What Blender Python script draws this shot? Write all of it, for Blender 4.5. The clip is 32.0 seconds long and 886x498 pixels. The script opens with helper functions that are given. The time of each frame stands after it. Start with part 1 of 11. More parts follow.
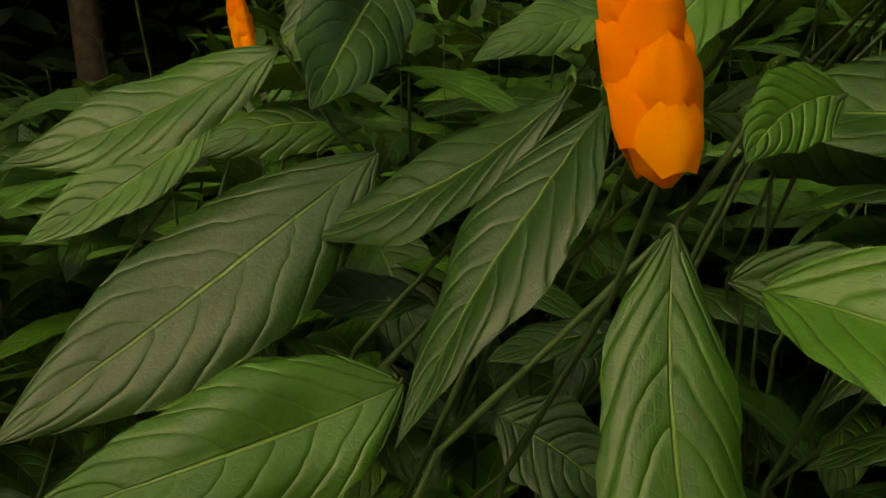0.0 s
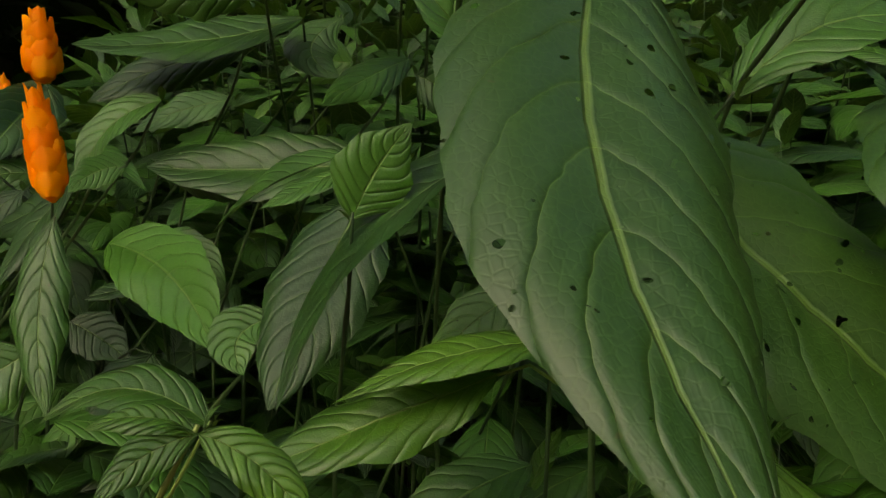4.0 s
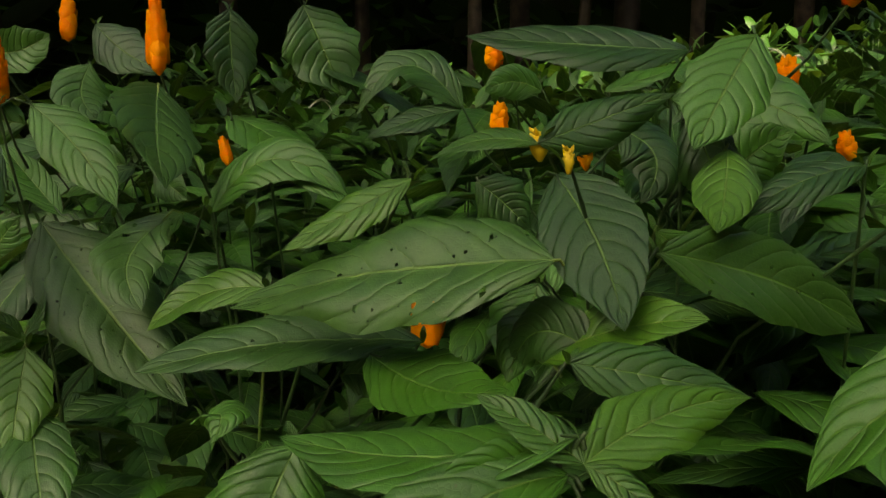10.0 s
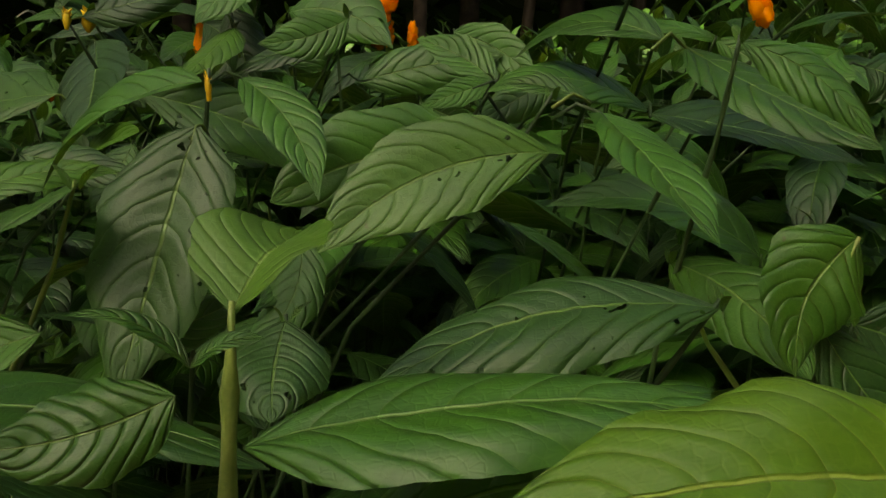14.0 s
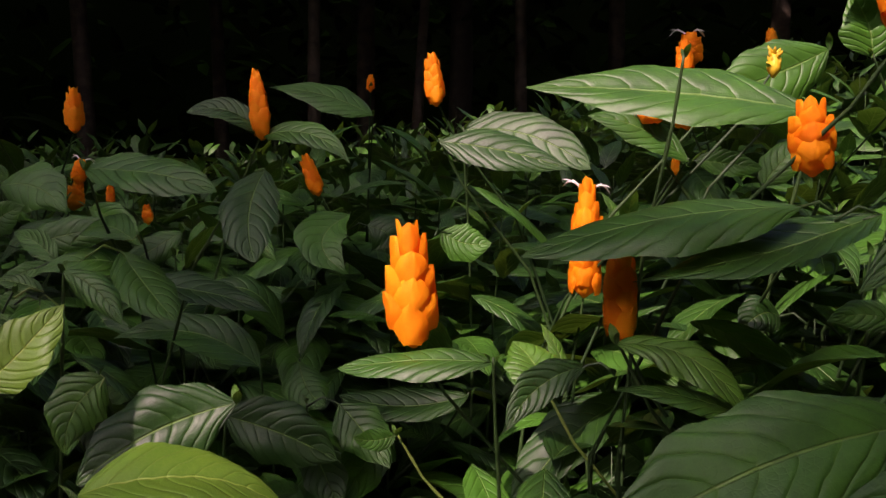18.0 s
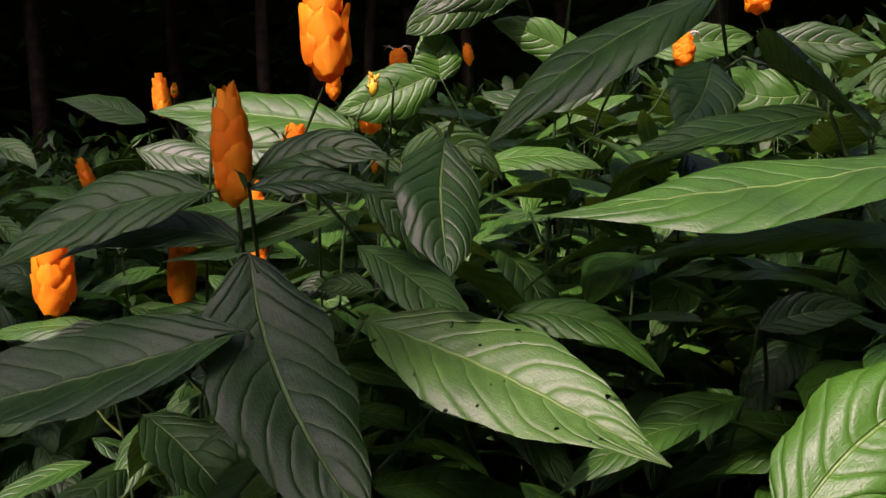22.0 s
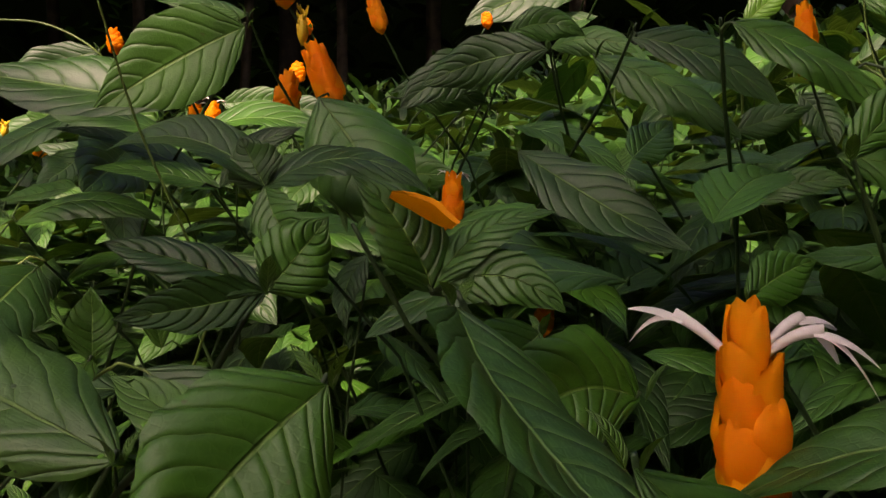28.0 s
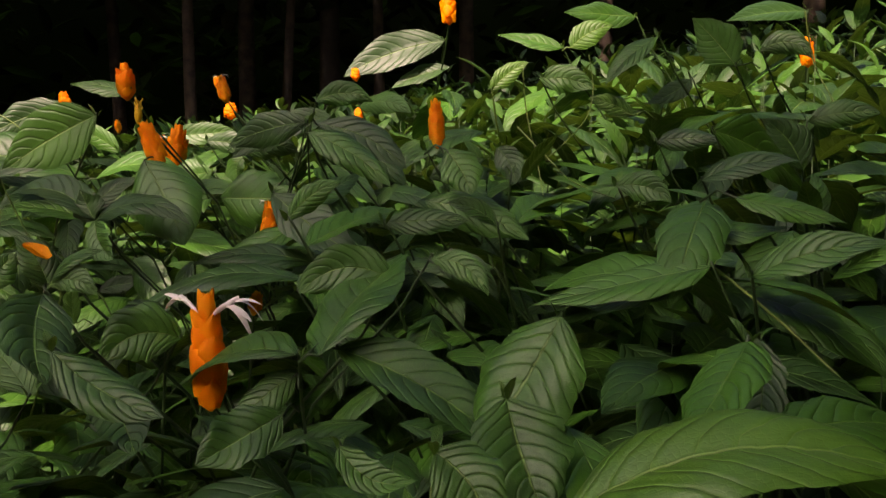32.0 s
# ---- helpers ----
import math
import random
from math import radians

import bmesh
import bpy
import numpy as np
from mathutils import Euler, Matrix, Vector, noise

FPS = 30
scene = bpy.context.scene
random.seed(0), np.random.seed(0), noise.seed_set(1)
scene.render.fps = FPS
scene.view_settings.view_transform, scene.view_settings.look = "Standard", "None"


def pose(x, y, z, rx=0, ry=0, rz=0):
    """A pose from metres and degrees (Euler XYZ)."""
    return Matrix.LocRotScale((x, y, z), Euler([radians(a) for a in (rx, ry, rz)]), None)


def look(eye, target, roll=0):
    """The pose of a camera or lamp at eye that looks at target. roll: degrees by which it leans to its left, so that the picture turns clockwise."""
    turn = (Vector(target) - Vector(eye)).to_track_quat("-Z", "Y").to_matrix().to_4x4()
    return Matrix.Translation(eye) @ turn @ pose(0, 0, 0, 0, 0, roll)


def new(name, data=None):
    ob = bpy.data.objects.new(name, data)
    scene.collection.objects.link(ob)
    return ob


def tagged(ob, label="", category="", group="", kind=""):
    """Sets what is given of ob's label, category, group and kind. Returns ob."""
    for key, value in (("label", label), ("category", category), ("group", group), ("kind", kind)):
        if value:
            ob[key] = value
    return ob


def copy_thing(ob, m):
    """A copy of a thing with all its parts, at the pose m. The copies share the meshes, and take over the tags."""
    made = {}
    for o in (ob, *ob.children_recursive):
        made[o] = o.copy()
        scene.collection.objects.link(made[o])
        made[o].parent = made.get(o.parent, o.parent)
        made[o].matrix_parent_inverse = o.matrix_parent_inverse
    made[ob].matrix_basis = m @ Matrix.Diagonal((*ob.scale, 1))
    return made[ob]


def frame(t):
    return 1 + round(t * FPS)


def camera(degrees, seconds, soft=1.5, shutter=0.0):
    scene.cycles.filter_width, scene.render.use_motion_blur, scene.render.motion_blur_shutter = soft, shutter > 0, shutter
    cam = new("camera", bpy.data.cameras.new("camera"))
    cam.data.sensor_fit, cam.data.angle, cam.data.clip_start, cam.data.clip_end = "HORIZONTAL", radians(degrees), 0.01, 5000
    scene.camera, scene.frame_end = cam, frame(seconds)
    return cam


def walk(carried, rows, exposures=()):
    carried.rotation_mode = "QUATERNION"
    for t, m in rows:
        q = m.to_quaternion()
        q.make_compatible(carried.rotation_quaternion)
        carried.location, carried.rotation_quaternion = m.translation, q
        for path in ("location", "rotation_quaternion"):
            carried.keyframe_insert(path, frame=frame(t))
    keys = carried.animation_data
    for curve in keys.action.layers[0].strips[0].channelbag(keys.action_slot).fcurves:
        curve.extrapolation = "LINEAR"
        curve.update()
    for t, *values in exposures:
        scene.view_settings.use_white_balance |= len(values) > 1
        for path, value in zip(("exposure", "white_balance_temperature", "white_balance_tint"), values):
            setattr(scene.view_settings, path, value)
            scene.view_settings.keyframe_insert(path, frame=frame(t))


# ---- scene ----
cam = camera(54.23, 32.0)

PATH = [
    (0, (0.0, -0.0, 1.1), (-0.0, 1.9487, 0.6501), -0.00),
    (0.5, (0.0396, -0.068, 1.095), (0.0654, 1.8877, 0.677), 1.70),
    (1, (0.0829, -0.1236, 1.1134), (0.1327, 1.8327, 0.7001), 2.78),
    (1.5, (0.114, -0.1743, 1.1258), (0.2003, 1.7861, 0.7393), 2.63),
    (2, (0.1477, -0.2223, 1.1309), (0.2719, 1.7381, 0.7547), 1.78),
    (2.5, (0.1706, -0.2516, 1.1314), (0.32, 1.7062, 0.7512), 1.08),
    (4.5, (0.312, -0.4248, 1.152), (0.4879, 1.5316, 0.7761), -0.83),
    (5, (0.3644, -0.464, 1.164), (0.5023, 1.4942, 0.7817), -0.78),
    (5.5, (0.4051, -0.4951, 1.1713), (0.5062, 1.4687, 0.8059), -0.35),
    (6, (0.4483, -0.5237, 1.1756), (0.5073, 1.443, 0.817), 0.25),
    (6.5, (0.4855, -0.549, 1.1858), (0.517, 1.4191, 0.8309), 0.67),
    (7, (0.522, -0.5745, 1.1951), (0.5553, 1.3923, 0.8339), 0.81),
    (7.5, (0.5531, -0.6004, 1.2046), (0.5951, 1.3675, 0.8504), 0.59),
    (8, (0.5748, -0.6454, 1.2181), (0.637, 1.3218, 0.863), 0.17),
    (8.5, (0.5941, -0.6876, 1.2149), (0.6611, 1.2806, 0.8662), 0.17),
    (9, (0.6177, -0.7331, 1.2113), (0.6864, 1.2433, 0.9123), 0.61),
    (9.5, (0.6397, -0.78, 1.2078), (0.7127, 1.1997, 0.9333), 0.72),
    (10, (0.6587, -0.8241, 1.2061), (0.7473, 1.1575, 0.9499), 0.84),
    (10.5, (0.6802, -0.8564, 1.1854), (0.7823, 1.1253, 0.9351), 0.76),
    (11, (0.6988, -0.8799, 1.1662), (0.8121, 1.1013, 0.9172), 0.81),
    (11.5, (0.7299, -0.8944, 1.1493), (0.8686, 1.0847, 0.8965), 1.26),
    (12, (0.7724, -0.9096, 1.1348), (0.9184, 1.0682, 0.8763), 1.31),
    (12.5, (0.8151, -0.9287, 1.1228), (0.9618, 1.0489, 0.8626), 1.52),
    (13, (0.8652, -0.9502, 1.1187), (1.0077, 1.0277, 0.8588), 1.93),
    (13.5, (0.9157, -0.9728, 1.1262), (1.0436, 1.0052, 0.8588), 2.31),
    (14, (0.9714, -1.001, 1.1265), (1.096, 0.9788, 0.872), 2.80),
    (14.5, (1.0225, -1.0262, 1.127), (1.1441, 0.9546, 0.879), 3.10),
    (16.5, (1.1719, -1.1399, 1.1555), (1.299, 0.8517, 1.025), 1.30),
    (17, (1.2167, -1.1928, 1.1782), (1.3781, 0.7965, 1.05), 1.40),
    (17.5, (1.2562, -1.2499, 1.2007), (1.4555, 0.7376, 1.0987), 1.19),
    (18, (1.2922, -1.3059, 1.2145), (1.5351, 0.6771, 1.1218), 0.51),
    (18.5, (1.3329, -1.3454, 1.2187), (1.6242, 0.6309, 1.1227), 0.14),
    (19, (1.3911, -1.3779, 1.2171), (1.7485, 0.587, 1.1114), -0.25),
    (19.5, (1.443, -1.4081, 1.2198), (1.8283, 0.5515, 1.1108), -0.37),
    (20, (1.4791, -1.4345, 1.2256), (1.8681, 0.524, 1.1115), -0.35),
    (20.5, (1.5059, -1.4524, 1.231), (1.8875, 0.5074, 1.1134), -0.06),
    (21, (1.531, -1.471, 1.2322), (1.8752, 0.4955, 1.1107), -0.24),
    (21.5, (1.5602, -1.492, 1.2301), (1.863, 0.4808, 1.1019), -0.41),
    (22, (1.5861, -1.5177, 1.2281), (1.8466, 0.4605, 1.091), -0.63),
    (22.5, (1.6098, -1.5489, 1.2277), (1.8705, 0.4292, 1.0892), -1.00),
    (23, (1.6279, -1.5969, 1.2246), (1.9235, 0.3767, 1.0927), -1.55),
    (23.5, (1.646, -1.6475, 1.2256), (1.9963, 0.3169, 1.0902), -2.08),
    (24, (1.6735, -1.6901, 1.2338), (2.0763, 0.2636, 1.0888), -2.56),
    (24.5, (1.6945, -1.7292, 1.2423), (2.1334, 0.2166, 1.0971), -3.25),
    (25, (1.7252, -1.7773, 1.2419), (2.255, 0.1471, 1.1159), -2.92),
    (25.5, (1.768, -1.819, 1.2443), (2.3641, 0.0846, 1.1), -3.90),
    (26, (1.8126, -1.8463, 1.2394), (2.4177, 0.0542, 1.0916), -3.98),
    (26.5, (1.8683, -1.8791, 1.2495), (2.458, 0.0265, 1.106), -3.65),
    (28.5, (1.9963, -1.9947, 1.278), (2.3659, -0.0384, 1.0869), 1.52),
    (29, (2.026, -2.0203, 1.2747), (2.355, -0.0577, 1.0747), 1.60),
    (29.5, (2.041, -2.0539, 1.283), (2.3517, -0.0884, 1.0826), 1.35),
    (30, (2.0678, -2.1048, 1.2884), (2.3651, -0.1371, 1.0881), 0.91),
    (30.5, (2.086, -2.1588, 1.299), (2.3643, -0.1881, 1.1021), 0.43),
    (31, (2.1127, -2.2167, 1.3076), (2.3852, -0.2449, 1.1138), 0.09),
    (31.5, (2.1495, -2.2765, 1.314), (2.4175, -0.3037, 1.1235), -0.03),
    (32, (2.2021, -2.3243, 1.3218), (2.4757, -0.3525, 1.1292), 0.03),
]
EXPOSURES = [(0.0, 2.0, 11500, 4), (2.5, 2.05, 11500, 4), (4.5, 2.15, 7200, 10), (7.0, 2.25, 7200, 10), (9.0, 2.05, 8000, 2), (14.5, 1.85, 8200, 4), (16.5, 1.45, 7200, 8), (18.0, 1.05, 6600, 36), (22.0, 1.1, 6300, 42), (25.0, 1.4, 6400, 38), (26.5, 1.35, 7400, 32), (29.0, 1.5, 7300, 26), (32.0, 1.65, 7300, 28)]
walk(cam, [(t, look(eye, target, roll)) for t, eye, target, roll in PATH], EXPOSURES)

# ---- light ----
world = bpy.data.worlds.new("sky")
scene.world = world
world.use_nodes = True
wn = world.node_tree.nodes
sky = wn.new("ShaderNodeTexSky")
sky.sky_type = "NISHITA"
sky.sun_disc = False
sky.air_density, sky.dust_density, sky.ozone_density = 1.0, 4.0, 0.6
SUN_FROM = Vector((-0.42, -0.50, 0.76)).normalized()
sky.sun_elevation = math.asin(SUN_FROM.z)
sky.sun_rotation = math.atan2(SUN_FROM.x, SUN_FROM.y)
wn["Background"].inputs["Strength"].default_value = 0.15
world.node_tree.links.new(sky.outputs[0], wn["Background"].inputs["Color"])
sun = new("sun", bpy.data.lights.new("sun", "SUN"))
sun.data.energy, sun.data.angle, sun.data.color = 3.8, radians(0.9), (1.0, 0.80, 0.70)
sun.matrix_world = look(SUN_FROM * 20, (0, 0, 0))


# ---- materials ----
def material(name):
    mat = bpy.data.materials.new(name)
    mat.use_nodes = True
    nodes, links = mat.node_tree.nodes, mat.node_tree.links
    return mat, nodes, links, nodes["Principled BSDF"]


def calc(nodes, links, op, a, b=None, c=None):
    n = nodes.new("ShaderNodeMath")
    n.operation = op
    for i, v in enumerate((a, b, c)):
        if v is None:
            continue
        if isinstance(v, (int, float)):
            n.inputs[i].default_value = v
        else:
            links.new(v, n.inputs[i])
    return n.outputs[0]


def blend(nodes, links, fac, a, b, mode="MIX"):
    n = nodes.new("ShaderNodeMix")
    n.data_type, n.blend_type = "RGBA", mode
    for socket, v in ((n.inputs[0], fac), (n.inputs[6], a), (n.inputs[7], b)):
        if isinstance(v, (int, float)):
            socket.default_value = v
        elif isinstance(v, tuple):
            socket.default_value = (*v, 1.0)
        else:
            links.new(v, socket)
    return n.outputs[2]


def ramp(nodes, links, v, lo, hi, a=0.0, b=1.0):
    n = nodes.new("ShaderNodeMapRange")
    n.interpolation_type = "SMOOTHSTEP"
    links.new(v, n.inputs[0])
    for i, x in zip((1, 2, 3, 4), (lo, hi, a, b)):
        n.inputs[i].default_value = x
    return n.outputs[0]


VEINS = 8.0


def leaf_material(name, deep, light, vein, gloss=0.45, thin=0.12, holes=0.0, relief=1.0):
    """A leaf blade: green patches, pale midrib and side veins that run forward, quilted relief, waxy gloss and some light let through."""
    mat, nodes, links, bsdf = material(name)
    uv = nodes.new("ShaderNodeUVMap").outputs[0]
    sep = nodes.new("ShaderNodeSeparateXYZ")
    links.new(uv, sep.inputs[0])
    across = calc(nodes, links, "ABSOLUTE", calc(nodes, links, "MULTIPLY_ADD", sep.outputs[0], 2.0, -1.0))
    along = sep.outputs[1]
    info = nodes.new("ShaderNodeObjectInfo")
    coord = nodes.new("ShaderNodeTexCoord").outputs["Object"]
    geo = nodes.new("ShaderNodeNewGeometry")
    chance = calc(nodes, links, "FRACT", calc(nodes, links, "ADD", info.outputs["Random"], geo.outputs["Random Per Island"]))

    def noise_at(scale, detail=4.0, rough=0.6):
        n = nodes.new("ShaderNodeTexNoise")
        n.noise_dimensions = "4D"
        n.inputs["Scale"].default_value, n.inputs["Detail"].default_value, n.inputs["Roughness"].default_value = scale, detail, rough
        links.new(coord, n.inputs["Vector"])
        links.new(calc(nodes, links, "MULTIPLY", chance, 37.0), n.inputs["W"])
        return n.outputs[0]

    patch, grain = noise_at(38.0), noise_at(420.0, 3.0)
    wobble = calc(nodes, links, "MULTIPLY_ADD", noise_at(45.0, 2.0), 0.7, -0.35)
    bend = calc(nodes, links, "MULTIPLY", calc(nodes, links, "POWER", across, 1.45), 0.27 * VEINS)
    s = calc(nodes, links, "ADD", calc(nodes, links, "SUBTRACT", calc(nodes, links, "MULTIPLY", along, VEINS), bend), wobble)
    saw = calc(nodes, links, "ABSOLUTE", calc(nodes, links, "SUBTRACT", calc(nodes, links, "FRACT", s), 0.5))
    side = ramp(nodes, links, saw, 0.472, 0.497)
    side = calc(nodes, links, "MULTIPLY", side, ramp(nodes, links, across, 0.55, 0.95, 1.0, 0.15))
    mid = ramp(nodes, links, across, 0.012, 0.045, 1.0, 0.0)
    web = nodes.new("ShaderNodeTexVoronoi")
    web.feature = "DISTANCE_TO_EDGE"
    web.inputs["Scale"].default_value = 330.0
    links.new(coord, web.inputs["Vector"])
    net = ramp(nodes, links, web.outputs["Distance"], 0.0, 0.16, 1.0, 0.0)
    tone = ramp(nodes, links, calc(nodes, links, "ADD", calc(nodes, links, "MULTIPLY", patch, 0.6), calc(nodes, links, "MULTIPLY", chance, 0.55)), 0.3, 0.95)
    col = blend(nodes, links, tone, deep, light)
    col = blend(nodes, links, calc(nodes, links, "MULTIPLY", grain, 0.22), col, tuple(0.55 * c for c in deep))
    col = blend(nodes, links, calc(nodes, links, "MULTIPLY", net, 0.05), col, vein)
    col = blend(nodes, links, calc(nodes, links, "MULTIPLY", side, 0.24 * relief), col, vein)
    col = blend(nodes, links, calc(nodes, links, "MULTIPLY", mid, 0.55), col, vein)
    spots = ramp(nodes, links, noise_at(150.0, 2.0, 0.7), 0.70, 0.75)
    col = blend(nodes, links, calc(nodes, links, "MULTIPLY", spots, 0.5), col, (0.06, 0.04, 0.015))
    links.new(col, bsdf.inputs["Base Color"])
    bsdf.inputs["Specular IOR Level"].default_value = 0.55
    links.new(calc(nodes, links, "ADD", calc(nodes, links, "MULTIPLY", grain, 0.16), gloss - 0.02), bsdf.inputs["Roughness"])
    crease = calc(nodes, links, "POWER", calc(nodes, links, "MULTIPLY", saw, 2.0), 4.0)
    ribs = nodes.new("ShaderNodeTexWave")
    ribs.wave_type, ribs.bands_direction = "BANDS", "X"
    ribs.inputs["Scale"].default_value, ribs.inputs["Distortion"].default_value, ribs.inputs["Detail Scale"].default_value = 1.0, 5.0, 1.5
    lane = nodes.new("ShaderNodeCombineXYZ")
    links.new(calc(nodes, links, "MULTIPLY", across, 5.0), lane.inputs[0])
    links.new(calc(nodes, links, "MULTIPLY", s, 0.8), lane.inputs[1])
    links.new(calc(nodes, links, "MULTIPLY", chance, 9.0), lane.inputs[2])
    links.new(lane.outputs[0], ribs.inputs["Vector"])
    height = calc(nodes, links, "ADD", calc(nodes, links, "MULTIPLY", crease, -0.85), calc(nodes, links, "MULTIPLY", net, -0.05))
    height = calc(nodes, links, "ADD", height, calc(nodes, links, "MULTIPLY", ribs.outputs["Fac"], 0.022))
    height = calc(nodes, links, "ADD", height, calc(nodes, links, "MULTIPLY", mid, -0.8))
    height = calc(nodes, links, "ADD", height, calc(nodes, links, "MULTIPLY", patch, 0.25))
    bump = nodes.new("ShaderNodeBump")
    bump.inputs["Strength"].default_value, bump.inputs["Distance"].default_value = 0.85, 0.0010 * relief
    links.new(height, bump.inputs["Height"])
    links.new(bump.outputs[0], bsdf.inputs["Normal"])
    through_light = nodes.new("ShaderNodeBsdfTranslucent")
    links.new(blend(nodes, links, 0.40, col, (0.25, 0.42, 0.03), "MIX"), through_light.inputs["Color"])
    links.new(bump.outputs[0], through_light.inputs["Normal"])
    mix = nodes.new("ShaderNodeMixShader")
    mix.inputs[0].default_value = thin
    links.new(bsdf.outputs[0], mix.inputs[1])
    links.new(through_light.outputs[0], mix.inputs[2])
    out = mix.outputs[0]
    if holes:
        bite = ramp(nodes, links, noise_at(190.0, 1.0, 0.4), 0.705, 0.71)
        gap = nodes.new("ShaderNodeBsdfTransparent")
        eaten = nodes.new("ShaderNodeMixShader")
        links.new(bite, eaten.inputs[0])
        links.new(out, eaten.inputs[1])
        links.new(gap.outputs[0], eaten.inputs[2])
        out = eaten.outputs[0]
    links.new(out, nodes["Material Output"].inputs["Surface"])
    return mat


def plain_material(name, a, b, scale, rough, bump_d=0.0, thin=0.0, spec=0.4):
    mat, nodes, links, bsdf = material(name)
    coord = nodes.new("ShaderNodeTexCoord").outputs["Object"]
    info = nodes.new("ShaderNodeObjectInfo")
    n1, n2 = nodes.new("ShaderNodeTexNoise"), nodes.new("ShaderNodeTexNoise")
    n1.inputs["Scale"].default_value, n2.inputs["Scale"].default_value = scale, scale * 9
    for n in (n1, n2):
        n.inputs["Detail"].default_value = 5.0
        links.new(coord, n.inputs["Vector"])
    f = calc(nodes, links, "ADD", calc(nodes, links, "MULTIPLY", n1.outputs[0], 0.7), calc(nodes, links, "MULTIPLY", n2.outputs[0], 0.3))
    f = calc(nodes, links, "ADD", f, calc(nodes, links, "MULTIPLY_ADD", info.outputs["Random"], 0.3, -0.15))
    col = blend(nodes, links, ramp(nodes, links, f, 0.32, 0.68), a, b)
    links.new(col, bsdf.inputs["Base Color"])
    bsdf.inputs["Roughness"].default_value, bsdf.inputs["Specular IOR Level"].default_value = rough, spec
    if bump_d:
        bump = nodes.new("ShaderNodeBump")
        bump.inputs["Strength"].default_value, bump.inputs["Distance"].default_value = 0.6, bump_d
        links.new(f, bump.inputs["Height"])
        links.new(bump.outputs[0], bsdf.inputs["Normal"])
    if thin:
        tr = nodes.new("ShaderNodeBsdfTranslucent")
        links.new(col, tr.inputs["Color"])
        mix = nodes.new("ShaderNodeMixShader")
        mix.inputs[0].default_value = thin
        links.new(bsdf.outputs[0], mix.inputs[1])
        links.new(tr.outputs[0], mix.inputs[2])
        links.new(mix.outputs[0], nodes["Material Output"].inputs["Surface"])
    return mat


LEAF = leaf_material("leaf_blade", (0.007, 0.046, 0.0030), (0.042, 0.160, 0.008), (0.15, 0.27, 0.05))
EATEN = leaf_material("leaf_blade_eaten", (0.016, 0.066, 0.007), (0.064, 0.175, 0.018), (0.15, 0.27, 0.05), holes=1.0)
YOUNG = leaf_material("leaf_blade_young", (0.022, 0.095, 0.006), (0.068, 0.190, 0.012), (0.22, 0.34, 0.08), gloss=0.42, thin=0.22)
SEEDLING = leaf_material("leaf_blade_seedling", (0.070, 0.185, 0.012), (0.150, 0.285, 0.020), (0.36, 0.46, 0.08), gloss=0.45, thin=0.34, relief=0.9)
TENDER = leaf_material("leaf_blade_tender", (0.045, 0.130, 0.010), (0.095, 0.215, 0.018), (0.22, 0.34, 0.08), gloss=0.45, thin=0.22, relief=0.5)
STEM = plain_material("green_stem", (0.014, 0.038, 0.010), (0.032, 0.070, 0.018), 90.0, 0.5, 0.0006)
BRIGHT_STEM = plain_material("young_stem", (0.09, 0.16, 0.03), (0.17, 0.24, 0.05), 90.0, 0.45, 0.0004)
BRACT = plain_material("orange_bract", (1.0, 0.29, 0.001), (1.0, 0.41, 0.004), 70.0, 0.55, 0.0006, thin=0.40, spec=0.2)
BUD = plain_material("yellow_bud", (0.62, 0.38, 0.01), (0.80, 0.56, 0.03), 120.0, 0.5, 0.0005, thin=0.2)
PETAL = plain_material("white_petal", (0.80, 0.74, 0.72), (0.88, 0.85, 0.83), 80.0, 0.45, 0.0004, thin=0.3)
SOIL = plain_material("dark_soil", (0.012, 0.008, 0.005), (0.045, 0.032, 0.020), 6.0, 0.9, 0.012)
BARK = plain_material("bark", (0.03, 0.022, 0.014), (0.09, 0.066, 0.040), 14.0, 0.85, 0.012)
LITTER = plain_material("dry_leaf", (0.07, 0.035, 0.018), (0.20, 0.11, 0.06), 30.0, 0.8, 0.001)
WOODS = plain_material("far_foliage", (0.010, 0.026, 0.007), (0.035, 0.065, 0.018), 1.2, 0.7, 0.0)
# for the unseen canopy that is added overhead to shape the light
ADDED_CANOPY = plain_material("added_canopy_leaves", (0.030, 0.09, 0.008), (0.06, 0.16, 0.014), 1.5, 0.6, thin=0.15)
# near-black: the shade deep in the woods is put into this colour
BACKDROP = plain_material("painted_deep_shade", (0.005, 0.007, 0.004), (0.014, 0.018, 0.009), 0.4, 0.95)


# ---- builders ----
def mesh_of(name, verts, faces, mat, uvs=None, smooth=True):
    me = bpy.data.meshes.new(name)
    me.from_pydata(verts, [], faces)
    if uvs is not None:
        layer = me.uv_layers.new(name="UVMap")
        idx = np.empty(len(me.loops), dtype=np.int32)
        me.loops.foreach_get("vertex_index", idx)
        layer.data.foreach_set("uv", np.asarray(uvs, dtype=np.float32)[idx].ravel())
    me.polygons.foreach_set("use_smooth", [smooth] * len(me.polygons))
    me.materials.append(mat)
    me.update()
    return me


def part(name, me, parent, label=""):
    ob = new(name, me)
    ob.parent = parent
    if label:
        ob["label"] = label
    return ob


